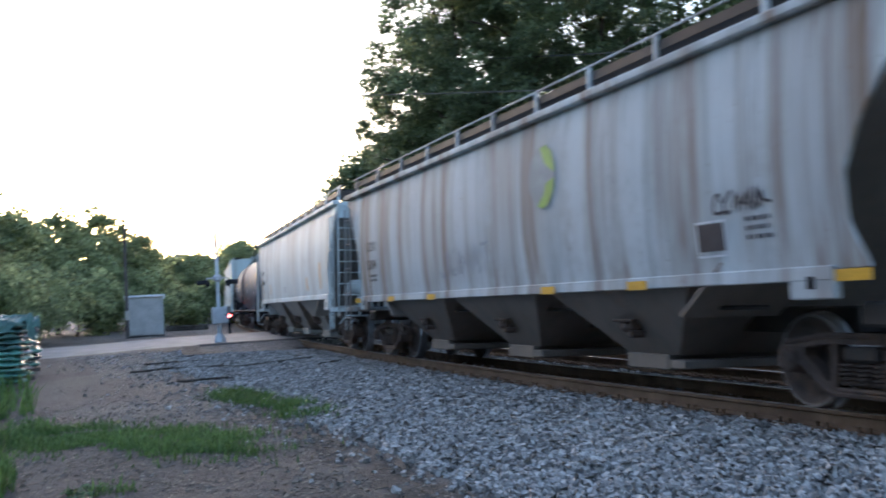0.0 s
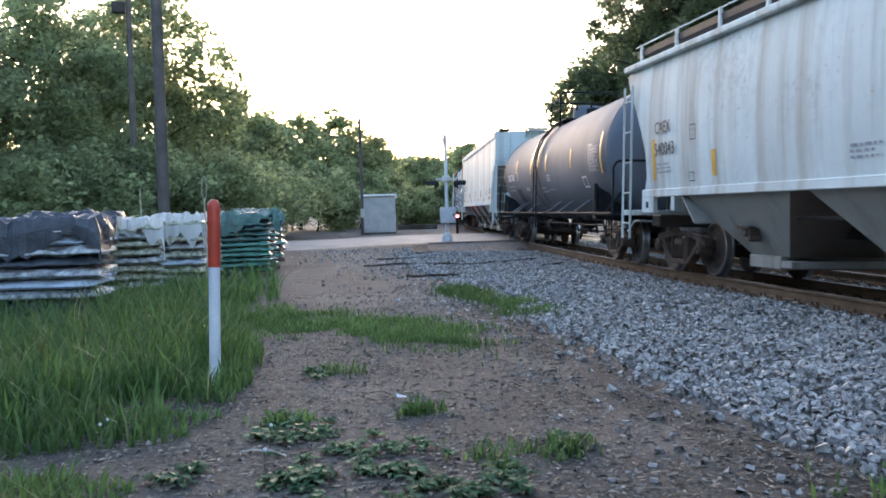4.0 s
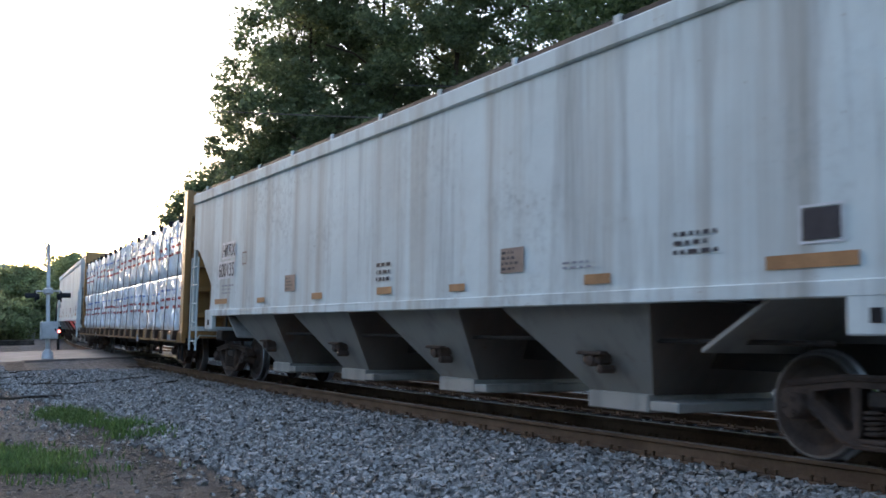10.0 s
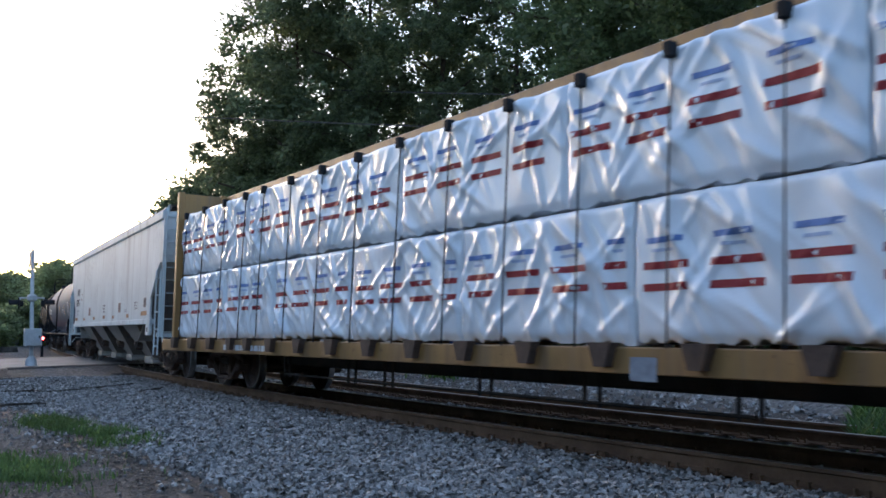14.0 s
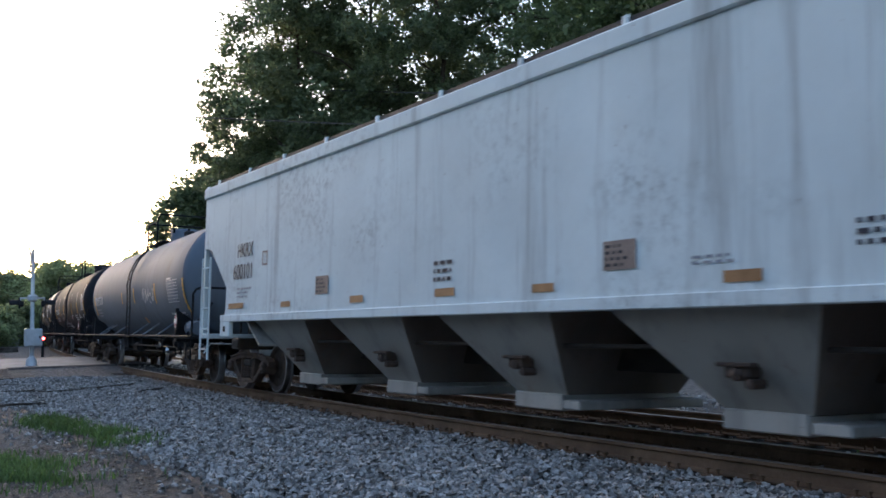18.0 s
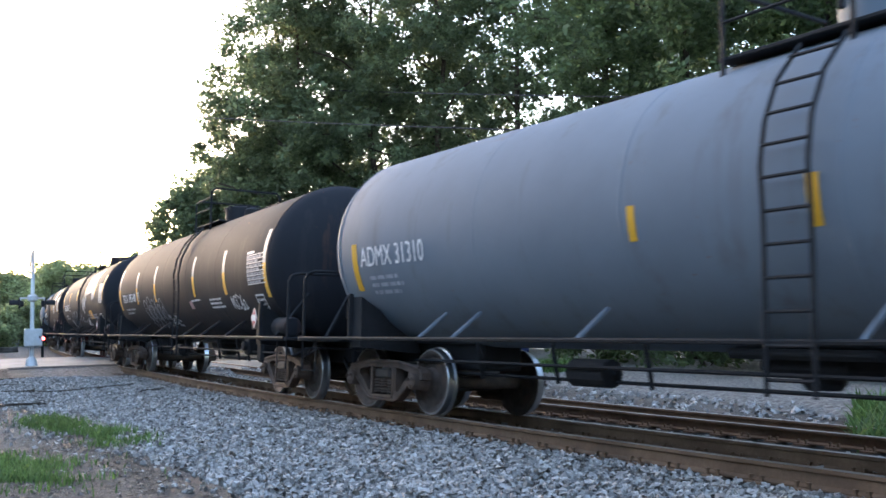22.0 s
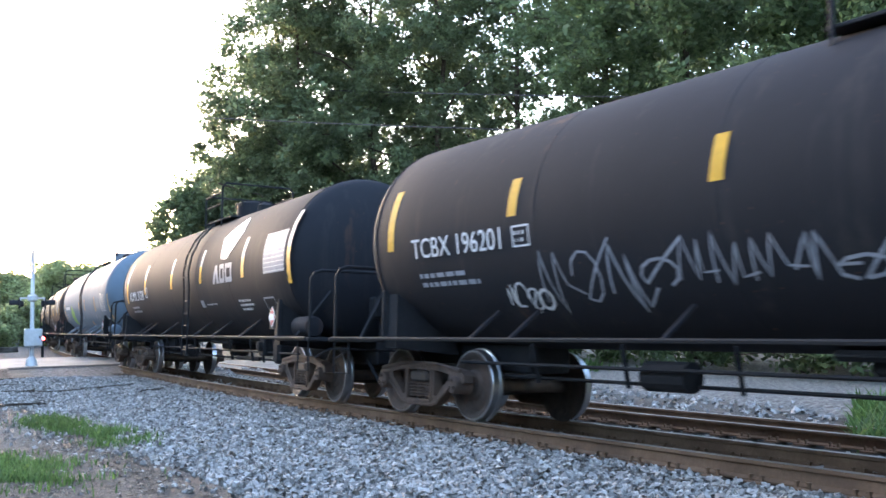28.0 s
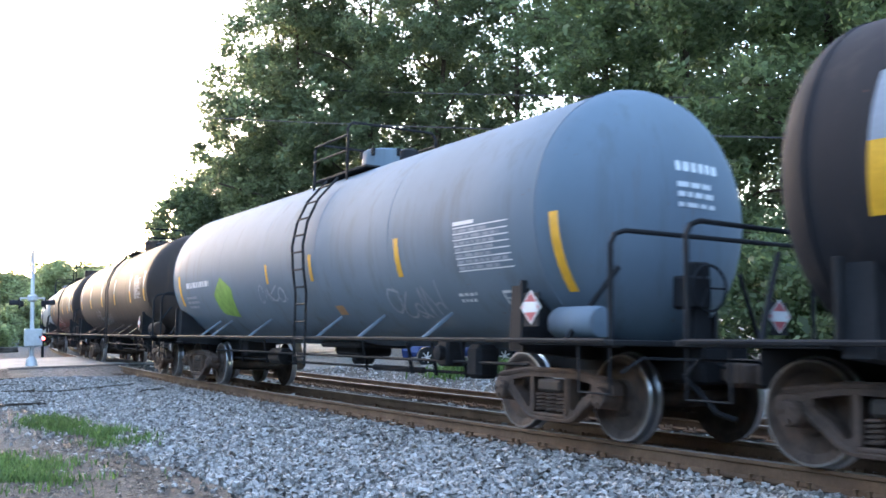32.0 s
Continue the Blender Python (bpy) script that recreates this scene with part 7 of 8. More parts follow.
def build_train():
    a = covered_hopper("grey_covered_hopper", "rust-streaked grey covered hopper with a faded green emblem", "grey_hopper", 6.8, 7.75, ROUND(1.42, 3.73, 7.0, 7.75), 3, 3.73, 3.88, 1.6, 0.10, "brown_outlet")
    line_up(a, -97.55, 6.8)
    b = covered_hopper("white_covered_hopper", "dirty white covered hopper with round end openings", "white_hopper", 6.93, 7.75, ROUND(1.54, 3.80, 6.75, 7.75), 3, 3.80, 3.95, 1.6, 0.10)
    line_up(b, -79.75, 6.93)
    c = tank_car("slate_tank_car", "slate blue-grey tank car with white markings", "slate_tank", 6.65, 7.1, 1.43, 2.48, "black_paint", 0.10)
    line_up(c, -62.2, 6.65)
    d = covered_hopper("pale_covered_hopper", "pale white covered hopper with four outlets", "white_hopper", 7.87, 8.95, ANGULAR, 4, 4.12, 4.27)
    line_up(d, -43.57, 7.87)
    e = centerbeam("centerbeam_flat_car", "ochre centerbeam flat car loaded with white-wrapped lumber")
    line_up(e, -22.68, 8.33)
    f = covered_hopper("clean_covered_hopper", "clean pale covered hopper with four outlets", "clean_hopper", 7.83, 8.95, ANGULAR, 4, 4.12, 4.27)
    line_up(f, -1.42, 7.83)
    g = tank_car("blue_grey_tank_car", "blue-grey tank car with a white sprayed scrawl", "blue_tank", 6.58)
    line_up(g, 17.0, 6.58)
    h = tank_car("black_tank_car", "black tank car with yellow marks and a pale scrawl", "black_tank")
    line_up(h, 34.2, 6.7)
    i = tank_car("scrawled_black_tank_car", "black tank car with a pale repainted patch and long scrawls", "black_tank")
    line_up(i, 51.75, 6.7)
    j = tank_car("emblem_black_tank_car", "black tank car with a pale leaf emblem", "black_tank")
    line_up(j, 69.2, 6.7)
    k = tank_car("pale_blue_tank_car", "pale blue-grey tank car with small scrawls", "pale_blue_tank", 6.7, 7.1, 1.49, 2.54)
    line_up(k, 86.65, 6.7)
    l = tank_car("brown_tank_car", "rusty dark tank car, sunset glow painted into its brown", "brown_tank")
    line_up(l, 104.3, 6.7)
    m = tank_car("rusty_tank_car", "rusty dark tank car at the far bend, sunset glow painted into its brown", "brown_tank")
    line_up(m, 121.7, 6.7)
    n = tank_car("far_pale_tank_car", "pale grey tank car far off on the bend", "pale_tank")
    line_up(n, 139.1, 6.7)
    return a, b, c, d, e, f, g, h, i, j, k, l, m, n


TRAIN = build_train()


def lengthen(car, front, rear, keep=()):
    """Longer overhangs beyond the bogies of the older cars."""
    done = set()
    for ob in car.children_recursive:
        if ob.type != "MESH" or ob.name.split(".")[0] in keep or ob.name.split(".")[0] in ("side_frame", "coil_spring", "bolster", "wheelset", "bearing_cap", "jacking_plate", "jacking_hole", "side_sill") or ob.data in done:
            continue
        done.add(ob.data)
        for v in ob.data.vertices:
            v.co.x += front * step(4.8, 7.0, v.co.x) - rear * step(4.8, 7.0, -v.co.x)


for ob in TRAIN[2].children:
    # this car's ladder and dome stand behind its middle
    if ob.name.split(".")[0] in ("side_ladder", "valve_dome", "walkway_plate", "top_handrail", "top_rail_bar", "safety_valve", "dome_bolt"):
        ob.matrix_basis = Matrix.Translation((-1.15, 0, 0)) @ ob.matrix_basis
lengthen(TRAIN[0], 0.6, 0.25)
lengthen(TRAIN[1], 0.7, 0.3)
lengthen(TRAIN[2], 0.5, 0.0, ("end_platform", "end_handrail", "end_step", "end_brace", "uncoupling_lever", "brake_stand", "brake_wheel", "stub_sill", "side_rail", "coupler", "air_hose", "saddle", "jack_bracket"))
lengthen(TRAIN[3], 0.86, -0.1)
lengthen(TRAIN[5], 0.7, -0.08)
lengthen(TRAIN[4], 0.0, -0.45)


# ---- lettering, marks and scrawls on the cars ----
BARE = {car.name: set(car.children) for car in TRAIN}
A, B, C, DD, EE, F, G, H, I, J, K = TRAIN[:11]
FLAT = lambda z: -1.592
BOWL = lambda z: -(1.6 - 0.10 * ((z - 2.7) / 1.3) ** 2) - 0.008
TANK = tank_skin(2.50, 1.44)
SAGGED = tank_skin(2.455, 1.472)
WIDE = tank_skin(2.54, 1.49)


def words(car, body, xc, z, wide, high, skin, material, flat=False):
    """Readable lettering laid on the side, centred at xc with its foot at z."""
    e = 0.02
    dy, dz = skin(z + high / 2 + e) - skin(z + high / 2 - e), 2 * e
    up = Vector((0, dy, dz)).normalized()
    out = Vector((1, 0, 0)).cross(up)
    mid = Vector((xc, skin(z + high / 2), z + high / 2))
    ob = text_mesh(body, high / 0.70, material, car, None)
    xs = [v.co.x for v in ob.data.vertices]
    ys = [v.co.y for v in ob.data.vertices]
    ob.data.transform(Matrix.Diagonal((wide / (max(xs) - min(xs)), 1, 1, 1)) @ Matrix.Translation((-(max(xs) + min(xs)) / 2, -(max(ys) + min(ys)) / 2, 0)))
    m = Matrix((Vector((1, 0, 0)), up, out)).transposed().to_4x4()
    ob.matrix_basis = Matrix.Translation(mid + out * (0.004 if flat else 0.01)) @ m
    return ob


def frame_mark(car, x0, x1, z0, z1, skin, material, w=0.025, fill=None):
    bm = bmesh.new()
    for a, b, c, d in ((x0, x1, z0, z0 + w), (x0, x1, z1 - w, z1), (x0, x0 + w, z0 + w, z1 - w), (x1 - w, x1, z0 + w, z1 - w)):
        n = 5 if d - c > w * 1.5 else 1
        for k in range(n):
            lo, hi = c + (d - c) * k / n, c + (d - c) * (k + 1) / n
            v = [bm.verts.new((x, skin(z) - 0.001, z)) for x, z in ((a, lo), (b, lo), (b, hi), (a, hi))]
            bm.faces.new(v)
    part("stencil_frame", bm, material, car)
    if fill:
        bars(car, x0 + 2 * w, x1 - 2 * w, z0 + 2 * w, z1 - 2 * w, 2, skin, fill, 3)


def panel(car, x0, x1, z0, z1, skin, material="white_mark"):
    """A table of small print: ruled lines and short bars."""
    bm = bmesh.new()
    n = 7
    for k in range(n + 1):
        z = z0 + (z1 - z0) * k / n
        v = [bm.verts.new((x, skin(zz) - 0.001, zz)) for x, zz in ((x0, z - 0.007), (x1, z - 0.007), (x1, z + 0.007), (x0, z + 0.007))]
        bm.faces.new(v)
    part("ruled_table", bm, material, car)
    bars(car, x0 + 0.02, x1 - 0.02, z0, z1, n, skin, "grey_mark", int(x0 * 10))
    skin_patch(car, "table_title", x0, x0 + 0.4 * (x1 - x0), z1 + 0.03, z1 + 0.075, skin, material, rows=1)


def two_tone(car, x, z0, z1, skin, w=0.16, top=0.45, slant=0.0):
    """A reflective strip: faded above, yellow below."""
    zm = z1 - (z1 - z0) * top
    skin_patch(car, "yellow_strip", x - w / 2, x + w / 2, z0, zm, skin, "yellow_mark", slant * 0.5)
    if top:
        skin_patch(car, "faded_strip", x - w / 2 + slant * 0.5, x + w / 2 + slant * 0.5, zm, z1, skin, "lilac_mark", slant * 0.5)


def outline(car, name, pts, skin, material, rows=14):
    """A flat painted shape on the side, cut in rows so that it follows the curve."""
    zs = [z for _, z in pts]
    bm = bmesh.new()
    prev = None
    for k in range(rows + 1):
        z = min(zs) + (max(zs) - min(zs)) * (0.001 + 0.998 * k / rows)
        hits = []
        for (ax, az), (bx, bz) in zip(pts, pts[1:] + pts[:1]):
            if (az - z) * (bz - z) <= 0 and az != bz:
                hits.append(ax + (bx - ax) * (z - az) / (bz - az))
        cur = (bm.verts.new((min(hits), skin(z), z)), bm.verts.new((max(hits), skin(z), z)))
        if prev:
            bm.faces.new((prev[0], prev[1], cur[1], cur[0]))
        prev = cur
    return part(name, bm, material, car)


def head_print(car, body, r, cz, seed):
    """Rows of small print on the leading head."""
    rng = random.Random(seed)
    bm = bmesh.new()
    for k, (z, h) in enumerate(((3.02, 0.11), (2.84, 0.06), (2.73, 0.06), (2.62, 0.05))):
        y = -0.05
        while y < (0.65 if k == 0 else 0.45):
            w = rng.uniform(0.07, 0.1) if k == 0 else rng.uniform(0.08, 0.2)
            q = []
            for yy, zz in ((y, z), (y + w, z), (y + w, z + h), (y, z + h)):
                rho = ((yy ** 2 + (zz - cz) ** 2) / r ** 2)
                q.append(bm.verts.new((body + 0.66 * math.sqrt(max(0, 1 - rho)) + 0.012, yy, zz)))
            bm.faces.new(q)
            y += w + 0.035
    part("head_lettering", bm, "white_mark", car)


def placard(car, x, y, z, turn=0):
    """A red and white diamond placard in a holder."""
    m = Matrix.Translation((x, y, z)) @ Matrix.Rotation(radians(turn), 4, "Z")
    ob = part("placard_holder", box(bmesh.new(), -0.13, 0.13, -0.004, 0.012, -0.2, 0.15, 0.0, m), "black_paint", car)
    for name, r, y, mat in (("white_border", 0.185, -0.007, "white_mark"), ("red_diamond", 0.16, -0.011, "placard_red")):
        bm = bmesh.new()
        bm.faces.new([bm.verts.new(m @ Vector(q)) for q in ((0, y, -r), (r, y, 0), (0, y, r), (-r, y, 0))])
        part(name, bm, mat, ob)
    bm = bmesh.new()
    bm.faces.new([bm.verts.new(m @ Vector((x, -0.015, zz))) for x, zz in ((-0.125, -0.055), (0.125, -0.055), (0.125, 0.055), (-0.125, 0.055))])
    part("number_panel", bm, "white_mark", ob)


def hopper_marks(car, number, mark):
    words(car, mark, -6.62, 2.62, 0.78, 0.26, FLAT, mark_ink, True)
    words(car, number, -6.74, 2.22, 0.95, 0.28, FLAT, mark_ink, True)
    if number.endswith("5"):
        skin_patch(car, "white_plate", -7.06, -6.2, 2.58, 2.92, lambda z: -1.589, "white_mark", rows=1)
        skin_patch(car, "white_plate", -7.28, -6.22, 2.18, 2.54, lambda z: -1.589, "white_mark", rows=1)
    bars(car, -7.0, -6.25, 1.86, 2.08, 3, FLAT, "grey_mark", 1)
    for x0, x1, z0, z1 in ((-7.45, -6.65, 1.68, 1.78), (-4.88, -4.48, 1.66, 1.75), (-2.3, -1.88, 1.66, 1.76), (0.05, 0.5, 1.67, 1.77), (2.03, 2.4, 1.65, 1.74), (4.65, 5.05, 1.64, 1.74), (6.92, 7.77, 1.67, 1.78)):
        skin_patch(car, "orange_strip", x0, x1, z0, z1, FLAT, "orange_mark", rows=1)
    frame_mark(car, -5.78, -5.54, 2.41, 2.66, FLAT, "notice_brown", 0.03, "grey_mark")
    for x0, x1 in ((-3.5, -3.04), (3.16, 3.61)):
        skin_patch(car, "notice_plate", x0, x1, 1.82, 2.10, FLAT, "notice_brown", rows=1)
        bars(car, x0 + 0.03, x1 - 0.03, 1.84, 2.08, 4, lambda z: -1.597, "dark_mark", 2)
    skin_patch(car, "dark_plate", 7.28, 7.62, 1.88, 2.12, FLAT, "dark_mark", rows=1)
    frame_mark(car, 7.25, 7.65, 1.85, 2.15, FLAT, "white_mark", 0.02)
    bars(car, 5.9, 6.45, 1.84, 2.08, 3, FLAT, "dark_mark", 4)
    bars(car, 0.02, 0.62, 1.84, 2.14, 3, FLAT, "dark_mark", 5)
    bars(car, 4.3, 4.9, 1.80, 1.90, 2, FLAT, "grey_mark", 6)


mark_ink = "dark_mark"
hopper_marks(DD, "600135", "HKRX")
hopper_marks(F, "600101", "HKRX")

words(B, "CAEX", -6.06, 2.50, 0.66, 0.20, BOWL, "dark_mark")
words(B, "540043", -6.0, 2.13, 0.84, 0.21, BOWL, "dark_mark")
bars(B, -6.4, -5.75, 1.82, 2.02, 3, BOWL, "grey_mark", 7)
for bx in (-6.5, -4.13, 4.2, 6.4):
    skin_patch(B, "yellow_strip", bx - 0.07, bx + 0.07, 1.72, 2.42 if abs(bx) > 6 else 2.11, BOWL, "yellow_mark", 0.0)
frame_mark(B, -4.95, -4.73, 2.30, 2.54, BOWL, "dark_mark", 0.015, "grey_mark")
frame_mark(B, -5.05, -4.85, 1.66, 1.81, BOWL, "dark_mark", 0.015)
bars(B, -0.6, 0.1, 1.75, 1.95, 3, BOWL, "grey_mark", 8)

outline(A, "pale_emblem", [(2.1 + 0.38 * math.cos(a), 2.88 + 0.45 * math.sin(a)) for a in np.linspace(0, math.tau, 24, False)], BOWL, "emblem_grey", 20)
outline(A, "green_emblem_top", [(2.02, 3.3), (2.2, 3.31), (2.36, 3.2), (2.45, 3.02), (2.47, 2.9), (2.3, 2.98), (2.16, 3.08)], lambda z: BOWL(z) - 0.004, "green_mark")
outline(A, "green_emblem_foot", [(1.95, 2.5), (2.14, 2.45), (2.33, 2.54), (2.44, 2.7), (2.46, 2.84), (2.2, 2.78), (2.16, 2.64)], lambda z: BOWL(z) - 0.004, "green_mark")
words(A, "5004", -5.9, 2.0, 0.66, 0.2, BOWL, "dark_mark")
words(A, "CGOX", -5.9, 2.38, 0.66, 0.2, BOWL, "dark_mark")
bars(A, -6.1, -5.44, 1.73, 1.92, 2, BOWL, "dark_mark", 10)
skin_patch(A, "dark_plate", 5.45, 5.86, 1.66, 1.93, BOWL, "dark_mark")
frame_mark(A, 5.42, 5.89, 1.60, 1.96, BOWL, "white_mark", 0.02)
bars(A, 6.2, 6.6, 1.72, 1.98, 3, BOWL, "dark_mark", 11)
scribble(A, 5.72, 6.5, 1.99, 2.25, BOWL, "dark_mark", 12, 5, 0.035)
scribble(A, -1.9, 0.1, 1.62, 2.22, BOWL, "grey_mark", 13, 7, 0.05)
for ax in (-7.1, -4.7, -2.4, 2.1, 4.28, 7.5):
    skin_patch(A, "yellow_strip", ax - 0.2, ax + 0.2, 1.31, 1.41, lambda z: -1.56, "yellow_mark", rows=1)

words(C, "CRGX 7606", -5.06, 2.2, 1.4, 0.22, SAGGED, "white_mark")
frame_mark(C, -3.9, -3.65, 2.2, 2.45, SAGGED, "white_mark", 0.018, "white_mark")
skin_patch(C, "dark_patch", -4.4, -3.58, 1.50, 1.92, SAGGED, "dark_mark", 0.1)
for cx, z0, z1 in ((-6.75, 2.2, 2.85), (-4.0, 2.42, 2.85), (-1.25, 2.3, 2.75), (1.23, 2.3, 2.75), (4.5, 2.25, 2.7), (7.52, 2.0, 2.87)):
    skin_patch(C, "orange_strip", cx - 0.06, cx + 0.06, z0, z1, SAGGED, "yellow_mark")
bars(C, 1.3, 1.75, 2.01, 2.21, 3, SAGGED, "white_mark", 14)
bars(C, 0.05, 1.0, 1.71, 1.91, 2, SAGGED, "grey_mark", 15)
bars(C, 1.15, 1.9, 1.74, 1.84, 1, SAGGED, "grey_mark", 16)
bars(C, -2.5, -1.75, 1.82, 1.94, 2, SAGGED, "white_mark", 17)
bars(C, -5.75, -4.55, 1.84, 2.1, 2, SAGGED, "grey_mark", 18)
panel(C, 6.35, 7.3, 2.08, 2.60, SAGGED, "grey_mark")
frame_mark(C, 5.5, 5.95, 1.74, 2.0, SAGGED, "white_mark", 0.04)
head_print(C, 7.63, 1.45, 2.46, 1)
# grease-dark bands where the ladder climbs
M["grease"] = plain("greasy_grime", (0.03, 0.032, 0.036), 0.5, 0, 0.4, 3.0)
for gx, gw in ((-1.15, 0.3), (-0.15, 0.3)):
    skin_patch(C, "grease_band", gx, gx + gw, 1.12, 3.72, SAGGED, "grease", 0.0, 24)

for car, tops, skin in ((G, 0.0, TANK), (K, 0.0, WIDE)):
    panel(car, 5.2, 6.36, 1.97, 2.48, skin)
    for x, z0, z1, w in ((6.95 if car is G else 7.2, 1.66, 2.48, 0.15), (3.72, 1.98, 2.49, 0.13), (0.75, 2.06, 2.48, 0.12), (-1.25, 2.1, 2.44, 0.1), (-6.85, 1.84, 2.5, 0.15)):
        two_tone(car, x, z0, z1, skin, w, tops)
    bars(car, 4.96, 5.5, 1.60, 1.74, 2, skin, "white_mark", 19)
    frame_mark(car, 5.92, 6.42, 1.5, 1.72, skin, "white_mark", 0.03, "white_mark")
    bars(car, -6.5, -5.4, 1.76, 2.06, 3, skin, "grey_mark", 20)
    skin_patch(car, "notice_plate", 1.2, 1.48, 1.52, 1.66, skin, "orange_mark")
    head_print(car, 7.12 if car is G else 7.1, 1.44 if car is G else 1.49, 2.5, 21)
words(G, "ADMX 31310", -5.82, 2.16, 1.68, 0.28, TANK, "white_mark")
bars(K, -6.33, -4.7, 2.16, 2.40, 1, WIDE, "white_mark", 22)
scribble(G, 1.95, 3.55, 2.0, 2.45, TANK, "white_mark", 23, 5, 0.075)
scribble(K, 3.1, 4.5, 1.42, 1.95, WIDE, "grey_mark", 24, 5, 0.05)
scribble(K, -1.9, -0.6, 1.75, 2.1, WIDE, "grey_mark", 25, 4, 0.05)
outline(K, "green_scrawl", [(-4.4, 1.62), (-3.5, 1.55), (-3.3, 2.1), (-3.9, 2.35), (-4.5, 2.0)], WIDE, "green_mark")

words(H, "TILX 195160", -5.35, 2.1, 1.82, 0.24, TANK, "white_mark")
frame_mark(H, -4.2, -3.95, 2.1, 2.34, TANK, "white_mark", 0.02, "white_mark")
for x, z0, z1 in ((-6.75, 1.9, 3.1), (-4.25, 2.03, 2.9), (-1.96, 2.03, 2.94), (2.0, 2.03, 2.92), (4.45, 2.0, 2.88), (7.04, 1.87, 3.08)):
    two_tone(H, x, z0, z1, TANK, 0.17, 0.5)
bubble_scrawl(H, -3.62, -1.0, 1.36, 2.2, TANK, "grey_mark")
scribble(H, -1.3, -0.5, 1.45, 1.7, TANK, "white_mark", 27, 4, 0.035)
scribble(H, 4.63, 5.5, 1.68, 2.0, TANK, "white_mark", 28, 5, 0.04)
panel(H, 6.0, 7.02, 2.13, 2.66, TANK)
frame_mark(H, 6.25, 6.72, 1.67, 1.94, TANK, "white_mark", 0.03, "white_mark")
bars(H, 1.56, 2.35, 1.92, 2.0, 1, TANK, "white_mark", 29)
bars(H, 3.08, 4.15, 1.74, 1.98, 3, TANK, "white_mark", 30)
bars(H, -6.2, -4.9, 1.76, 1.96, 2, TANK, "grey_mark", 31)
skin_patch(H, "notice_plate", 1.35, 1.62, 1.78, 1.95, TANK, "faded_red")
head_print(H, 7.12, 1.44, 2.5, 32)

words(I, "TCBX 196201", -5.1, 2.18, 1.9, 0.25, TANK, "white_mark")
frame_mark(I, -3.95, -3.65, 2.18, 2.42, TANK, "white_mark", 0.02, "white_mark")
outline(I, "pale_patch", [(1.75, 2.62), (4.68, 2.72), (4.55, 3.52), (2.0, 3.5)], TANK, "lilac_mark")
outline(I, "pale_patch_corner", [(3.95, 2.42), (4.75, 2.45), (4.78, 2.74), (3.95, 2.72)], lambda z: TANK(z) - 0.003, "grey_mark")
panel(I, 6.0, 6.85, 2.28, 2.84, TANK)
skin_patch(I, "pale_plate", 5.95, 6.85, 2.25, 2.9, lambda z: TANK(z) + 0.003, "grey_mark")
for x, z0, z1 in ((7.0, 2.34, 3.18), (4.85, 2.54, 2.98), (1.8, 2.54, 2.96), (-1.05, 2.54, 2.97), (-3.95, 2.53, 2.96), (-6.6, 2.32, 3.14)):
    two_tone(I, x, z0, z1, TANK, 0.16, 0.0, 0.05)
skin_patch(I, "yellow_label", 2.68, 3.55, 1.75, 2.05, TANK, "yellow_mark", 0.04)
bars(I, 2.8, 3.46, 1.8, 2.01, 3, lambda z: TANK(z) - 0.004, "dark_mark", 33)
scribble(I, 1.0, 1.9, 1.98, 2.7, TANK, "white_mark", 34, 4, 0.13)
scribble(I, 1.6, 2.3, 2.3, 2.85, TANK, "white_mark", 35, 3, 0.09)
scribble(I, -3.7, -2.1, 1.42, 2.25, TANK, "grey_mark", 36, 3, 0.06)
scribble(I, -2.1, 0.4, 1.62, 2.15, TANK, "grey_mark", 37, 6, 0.06)
scribble(I, -4.35, -3.6, 1.45, 1.8, TANK, "white_mark", 38, 4, 0.04)
scribble(I, 0.9, 1.95, 1.5, 1.82, TANK, "white_mark", 39, 5, 0.05)
scribble(I, 3.62, 4.55, 1.68, 1.95, TANK, "grey_mark", 40, 6, 0.05)
for lz in (1.78, 1.88):
    skin_patch(I, "ruled_line", 2.05, 4.95, lz, lz + 0.022, TANK, "grey_mark", rows=1)
frame_mark(I, 5.6, 6.12, 1.62, 1.9, TANK, "white_mark", 0.03, "white_mark")
bars(I, -6.0, -4.7, 1.80, 2.02, 2, TANK, "grey_mark", 42)
head_print(I, 7.12, 1.44, 2.5, 43)

words(J, "ADMX 31328", -5.1, 2.12, 1.85, 0.25, TANK, "white_mark")
frame_mark(J, -4.0, -3.7, 2.17, 2.42, TANK, "white_mark", 0.02, "white_mark")
for x, z0, z1 in ((-6.4, 2.08, 3.18), (-4.0, 2.26, 3.03), (-1.0, 2.28, 3.01), (1.7, 2.3, 3.03), (4.74, 2.28, 3.05), (7.3, 2.06, 3.3)):
    two_tone(J, x, z0, z1, TANK, 0.17, 0.5, 0.06)
outline(J, "leaf_emblem", [(3.21, 2.71), (3.12, 2.93), (2.94, 3.18), (3.09, 3.3), (3.36, 3.45), (3.64, 3.58), (3.82, 3.54), (4.00, 3.42), (4.21, 3.21), (3.99, 2.94), (3.75, 2.78), (3.58, 2.70), (3.43, 2.74)], TANK, "white_mark", 20)
outline(J, "leaf_emblem_shade", [(3.60, 2.74), (3.76, 2.80), (3.98, 2.96), (4.17, 3.2), (4.02, 3.22), (3.78, 3.0)], lambda z: TANK(z) - 0.003, "lilac_mark", 14)
outline(J, "emblem_block", [(2.68, 2.24), (2.88, 2.62), (3.03, 2.62), (3.15, 2.24)], TANK, "grey_mark", 8)
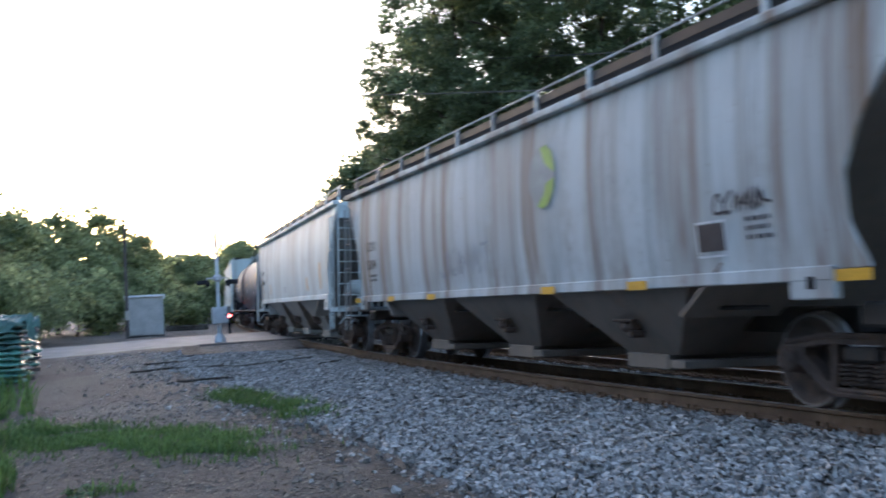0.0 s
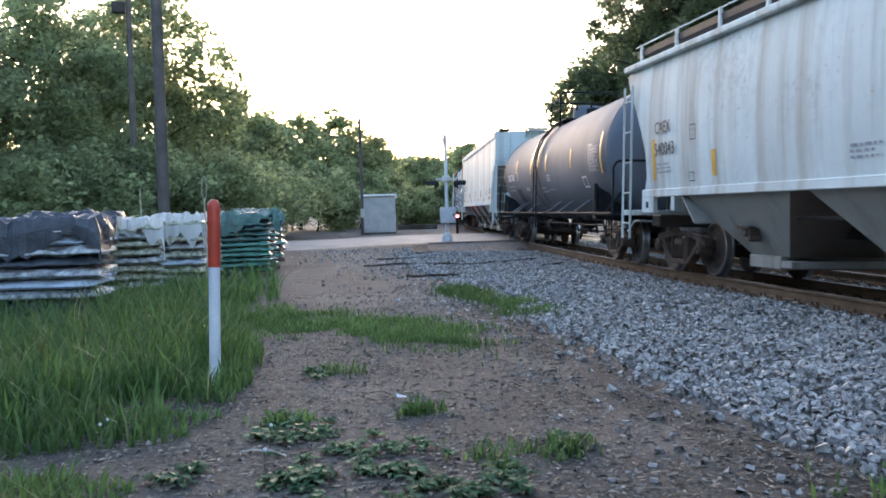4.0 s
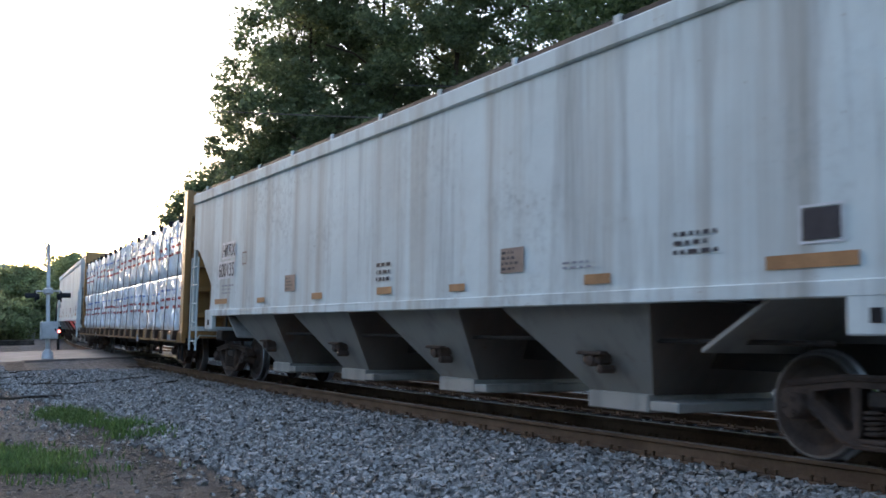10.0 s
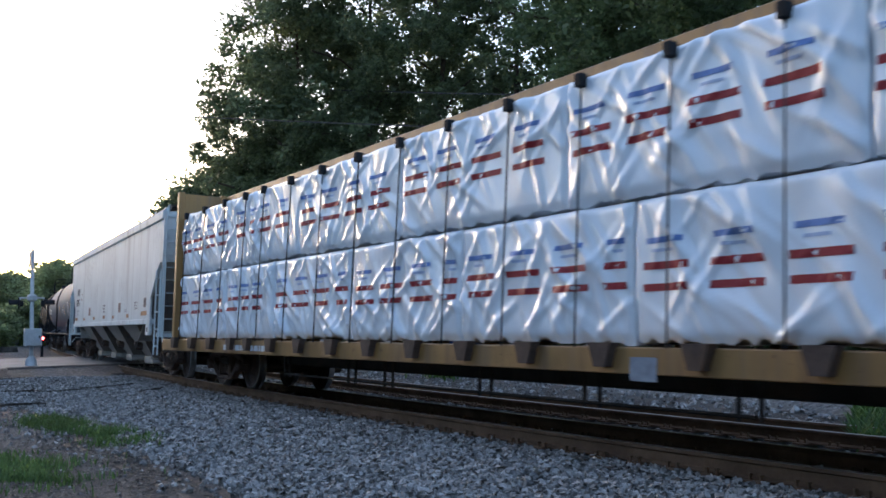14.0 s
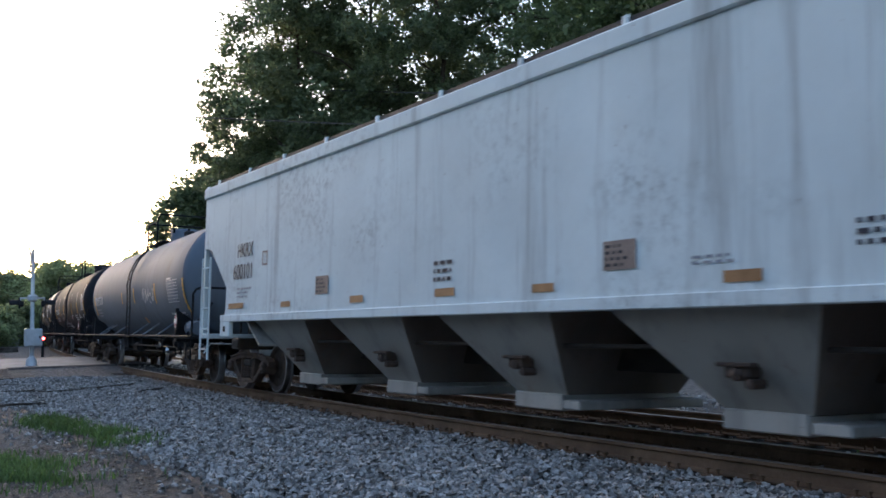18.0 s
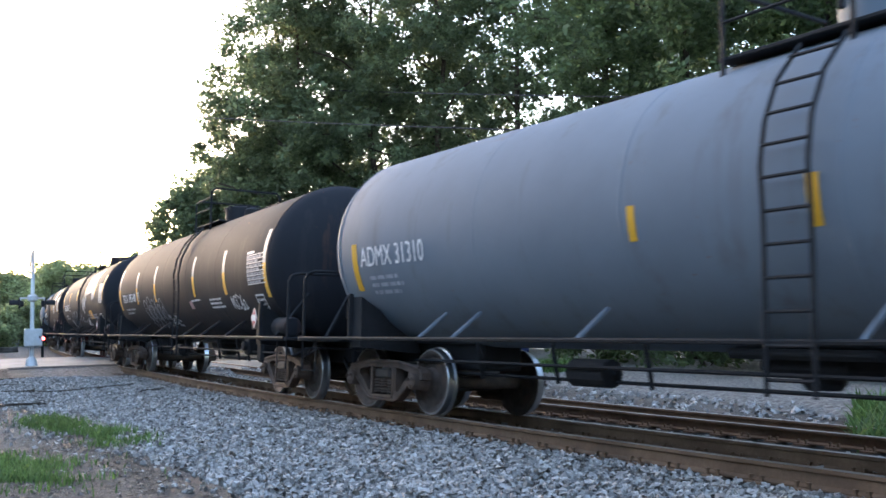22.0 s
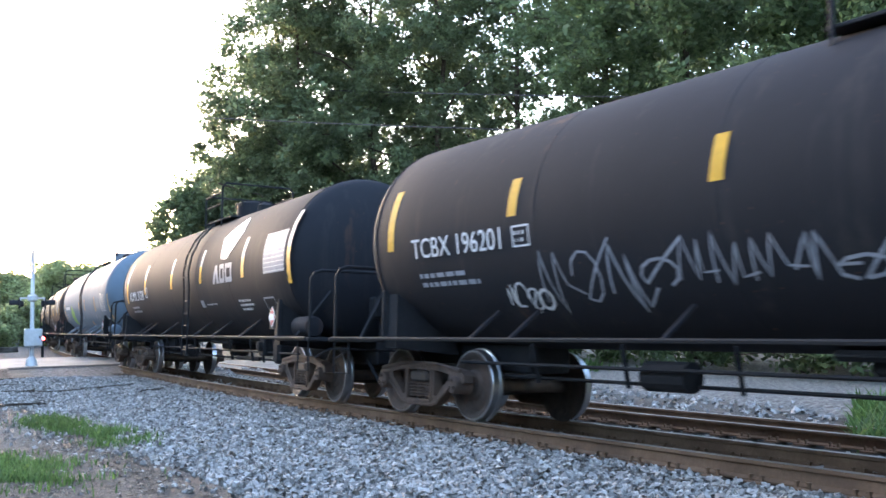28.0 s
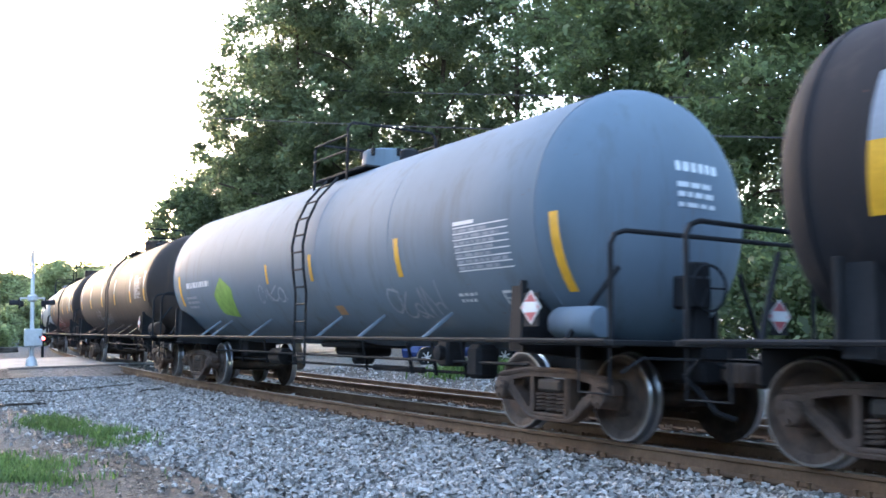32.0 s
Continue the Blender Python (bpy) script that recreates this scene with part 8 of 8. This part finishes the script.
outline(J, "emblem_block_gap", [(2.85, 2.24), (2.94, 2.46), (3.00, 2.24)], lambda z: TANK(z) - 0.004, "dark_mark", 6)
frame_mark(J, 3.2, 3.53, 2.24, 2.62, TANK, "grey_mark", 0.09)
frame_mark(J, 3.6, 4.05, 2.24, 2.62, TANK, "grey_mark", 0.1)
panel(J, 6.02, 7.08, 2.31, 2.86, TANK)
skin_patch(J, "pale_plate", 5.98, 7.1, 2.28, 3.0, lambda z: TANK(z) + 0.003, "grey_mark")
bars(J, 4.15, 5.0, 1.66, 1.9, 3, TANK, "white_mark", 44)
bars(J, 1.84, 2.59, 1.82, 1.87, 1, TANK, "white_mark", 45)
skin_patch(J, "notice_plate", 1.39, 1.64, 1.79, 1.94, TANK, "grey_mark")
frame_mark(J, 5.66, 6.24, 1.6, 1.88, TANK, "grey_mark", 0.03)
bars(J, -6.0, -4.7, 1.78, 2.0, 2, TANK, "grey_mark", 46)
head_print(J, 7.12, 1.44, 2.5, 47)

for car in (G, H, I, J, K, TRAIN[11]):
    placard(car, 6.88, -1.53, 1.5)
    placard(car, 8.02, 0.9, 1.45, 90)
for car, seed in ((TRAIN[11], 50), (TRAIN[12], 51)):
    for x in (-6.6, -4.0, -1.2, 1.6, 4.5, 6.7):
        two_tone(car, x, 2.1, 2.9, TANK, 0.16, 0.6)
    panel(car, 5.2, 6.2, 2.2, 2.75, TANK, "grey_mark")
    scribble(car, -3.0, 0.0, 1.5, 2.1, TANK, "grey_mark", seed, 6, 0.06)

# the flat car's number on its sill, and pale plates
bars(EE, -6.8, -4.6, 0.86, 1.06, 1, lambda z: -1.545, "white_mark", 48)
skin_patch(EE, "pale_plate", 9.3, 10.4, 0.88, 1.02, lambda z: -1.545, "grey_mark", rows=1)
skin_patch(EE, "pale_plate", 4.6, 4.95, 0.78, 1.0, lambda z: -1.547, "grey_mark", rows=1)


def shift_marks(car, dx):
    for ob in car.children:
        if ob not in BARE[car.name] and not ob.name.startswith("head_lettering"):
            ob.matrix_basis = Matrix.Translation((dx, 0, 0)) @ ob.matrix_basis


for car, dx in ((A, -0.13), (B, -0.13), (C, -0.25), (DD, 0.3), (F, 0.15), (G, 0.2), (H, -0.1), (I, -0.12), (J, -0.12), (K, 0.25)):
    shift_marks(car, dx)


# ---- the train rolls by ----
SPEED = [(0, 5.5), (15, 5.5), (26, 6.05), (32, 6.1)]


def rolled(t):
    """Metres rolled from 0 s to t."""
    d = 0.0
    for (t0, v0), (t1, v1) in zip(SPEED, SPEED[1:]):
        if t <= t0:
            break
        e = min(t, t1)
        v = v0 + (v1 - v0) * (e - t0) / (t1 - t0)
        d += (v0 + v) / 2 * (e - t0)
    return d


def car_pose(s, half):
    """A car's pose with its bogies on the track, s metres along."""
    a, b = on_track(s - half, CENTRE, -CANT / 2), on_track(s + half, CENTRE, -CANT / 2)
    ahead = (a - b).normalized()
    side = Vector((0, 0, 1)).cross(ahead).normalized()
    up = ahead.cross(side)
    m = Matrix((ahead, side, up)).transposed().to_4x4()
    return Matrix.Translation((a + b) / 2) @ m @ Matrix.Rotation(radians(-CANT_ANGLE), 4, "X")


ON_BOGIES = ("side_frame", "coil_spring", "bolster", "wheelset", "bearing_cap")


def settle(car):
    """The body hangs on its springs a little more upright than the banked bogies."""
    pivot = Vector((0, -1.0, 1.1))
    banked = Matrix.Rotation(radians(2 * CANT_ANGLE), 3, "X") @ pivot
    m = Matrix.Translation(banked) @ Matrix.Rotation(radians(1.15), 4, "X") @ Matrix.Translation(-pivot)
    for ob in car.children:
        if ob.name.split(".")[0] not in ON_BOGIES:
            ob.matrix_basis = m @ ob.matrix_basis


for each, _, _ in CARS:
    settle(each)


def motions():
    ref = rolled(20.0)
    for car, place, half in CARS:
        walk(car, [(t * 0.5, car_pose(place + ref - rolled(t * 0.5), half)) for t in range(65)])
    for ws, x in SPINNING:
        rows = [(k * 0.1, Matrix.Translation((x, 0, 0.457)) @ Matrix.Rotation(rolled(k * 0.1) / 0.457, 4, "Y")) for k in range(321)]
        walk(ws, rows)


motions()
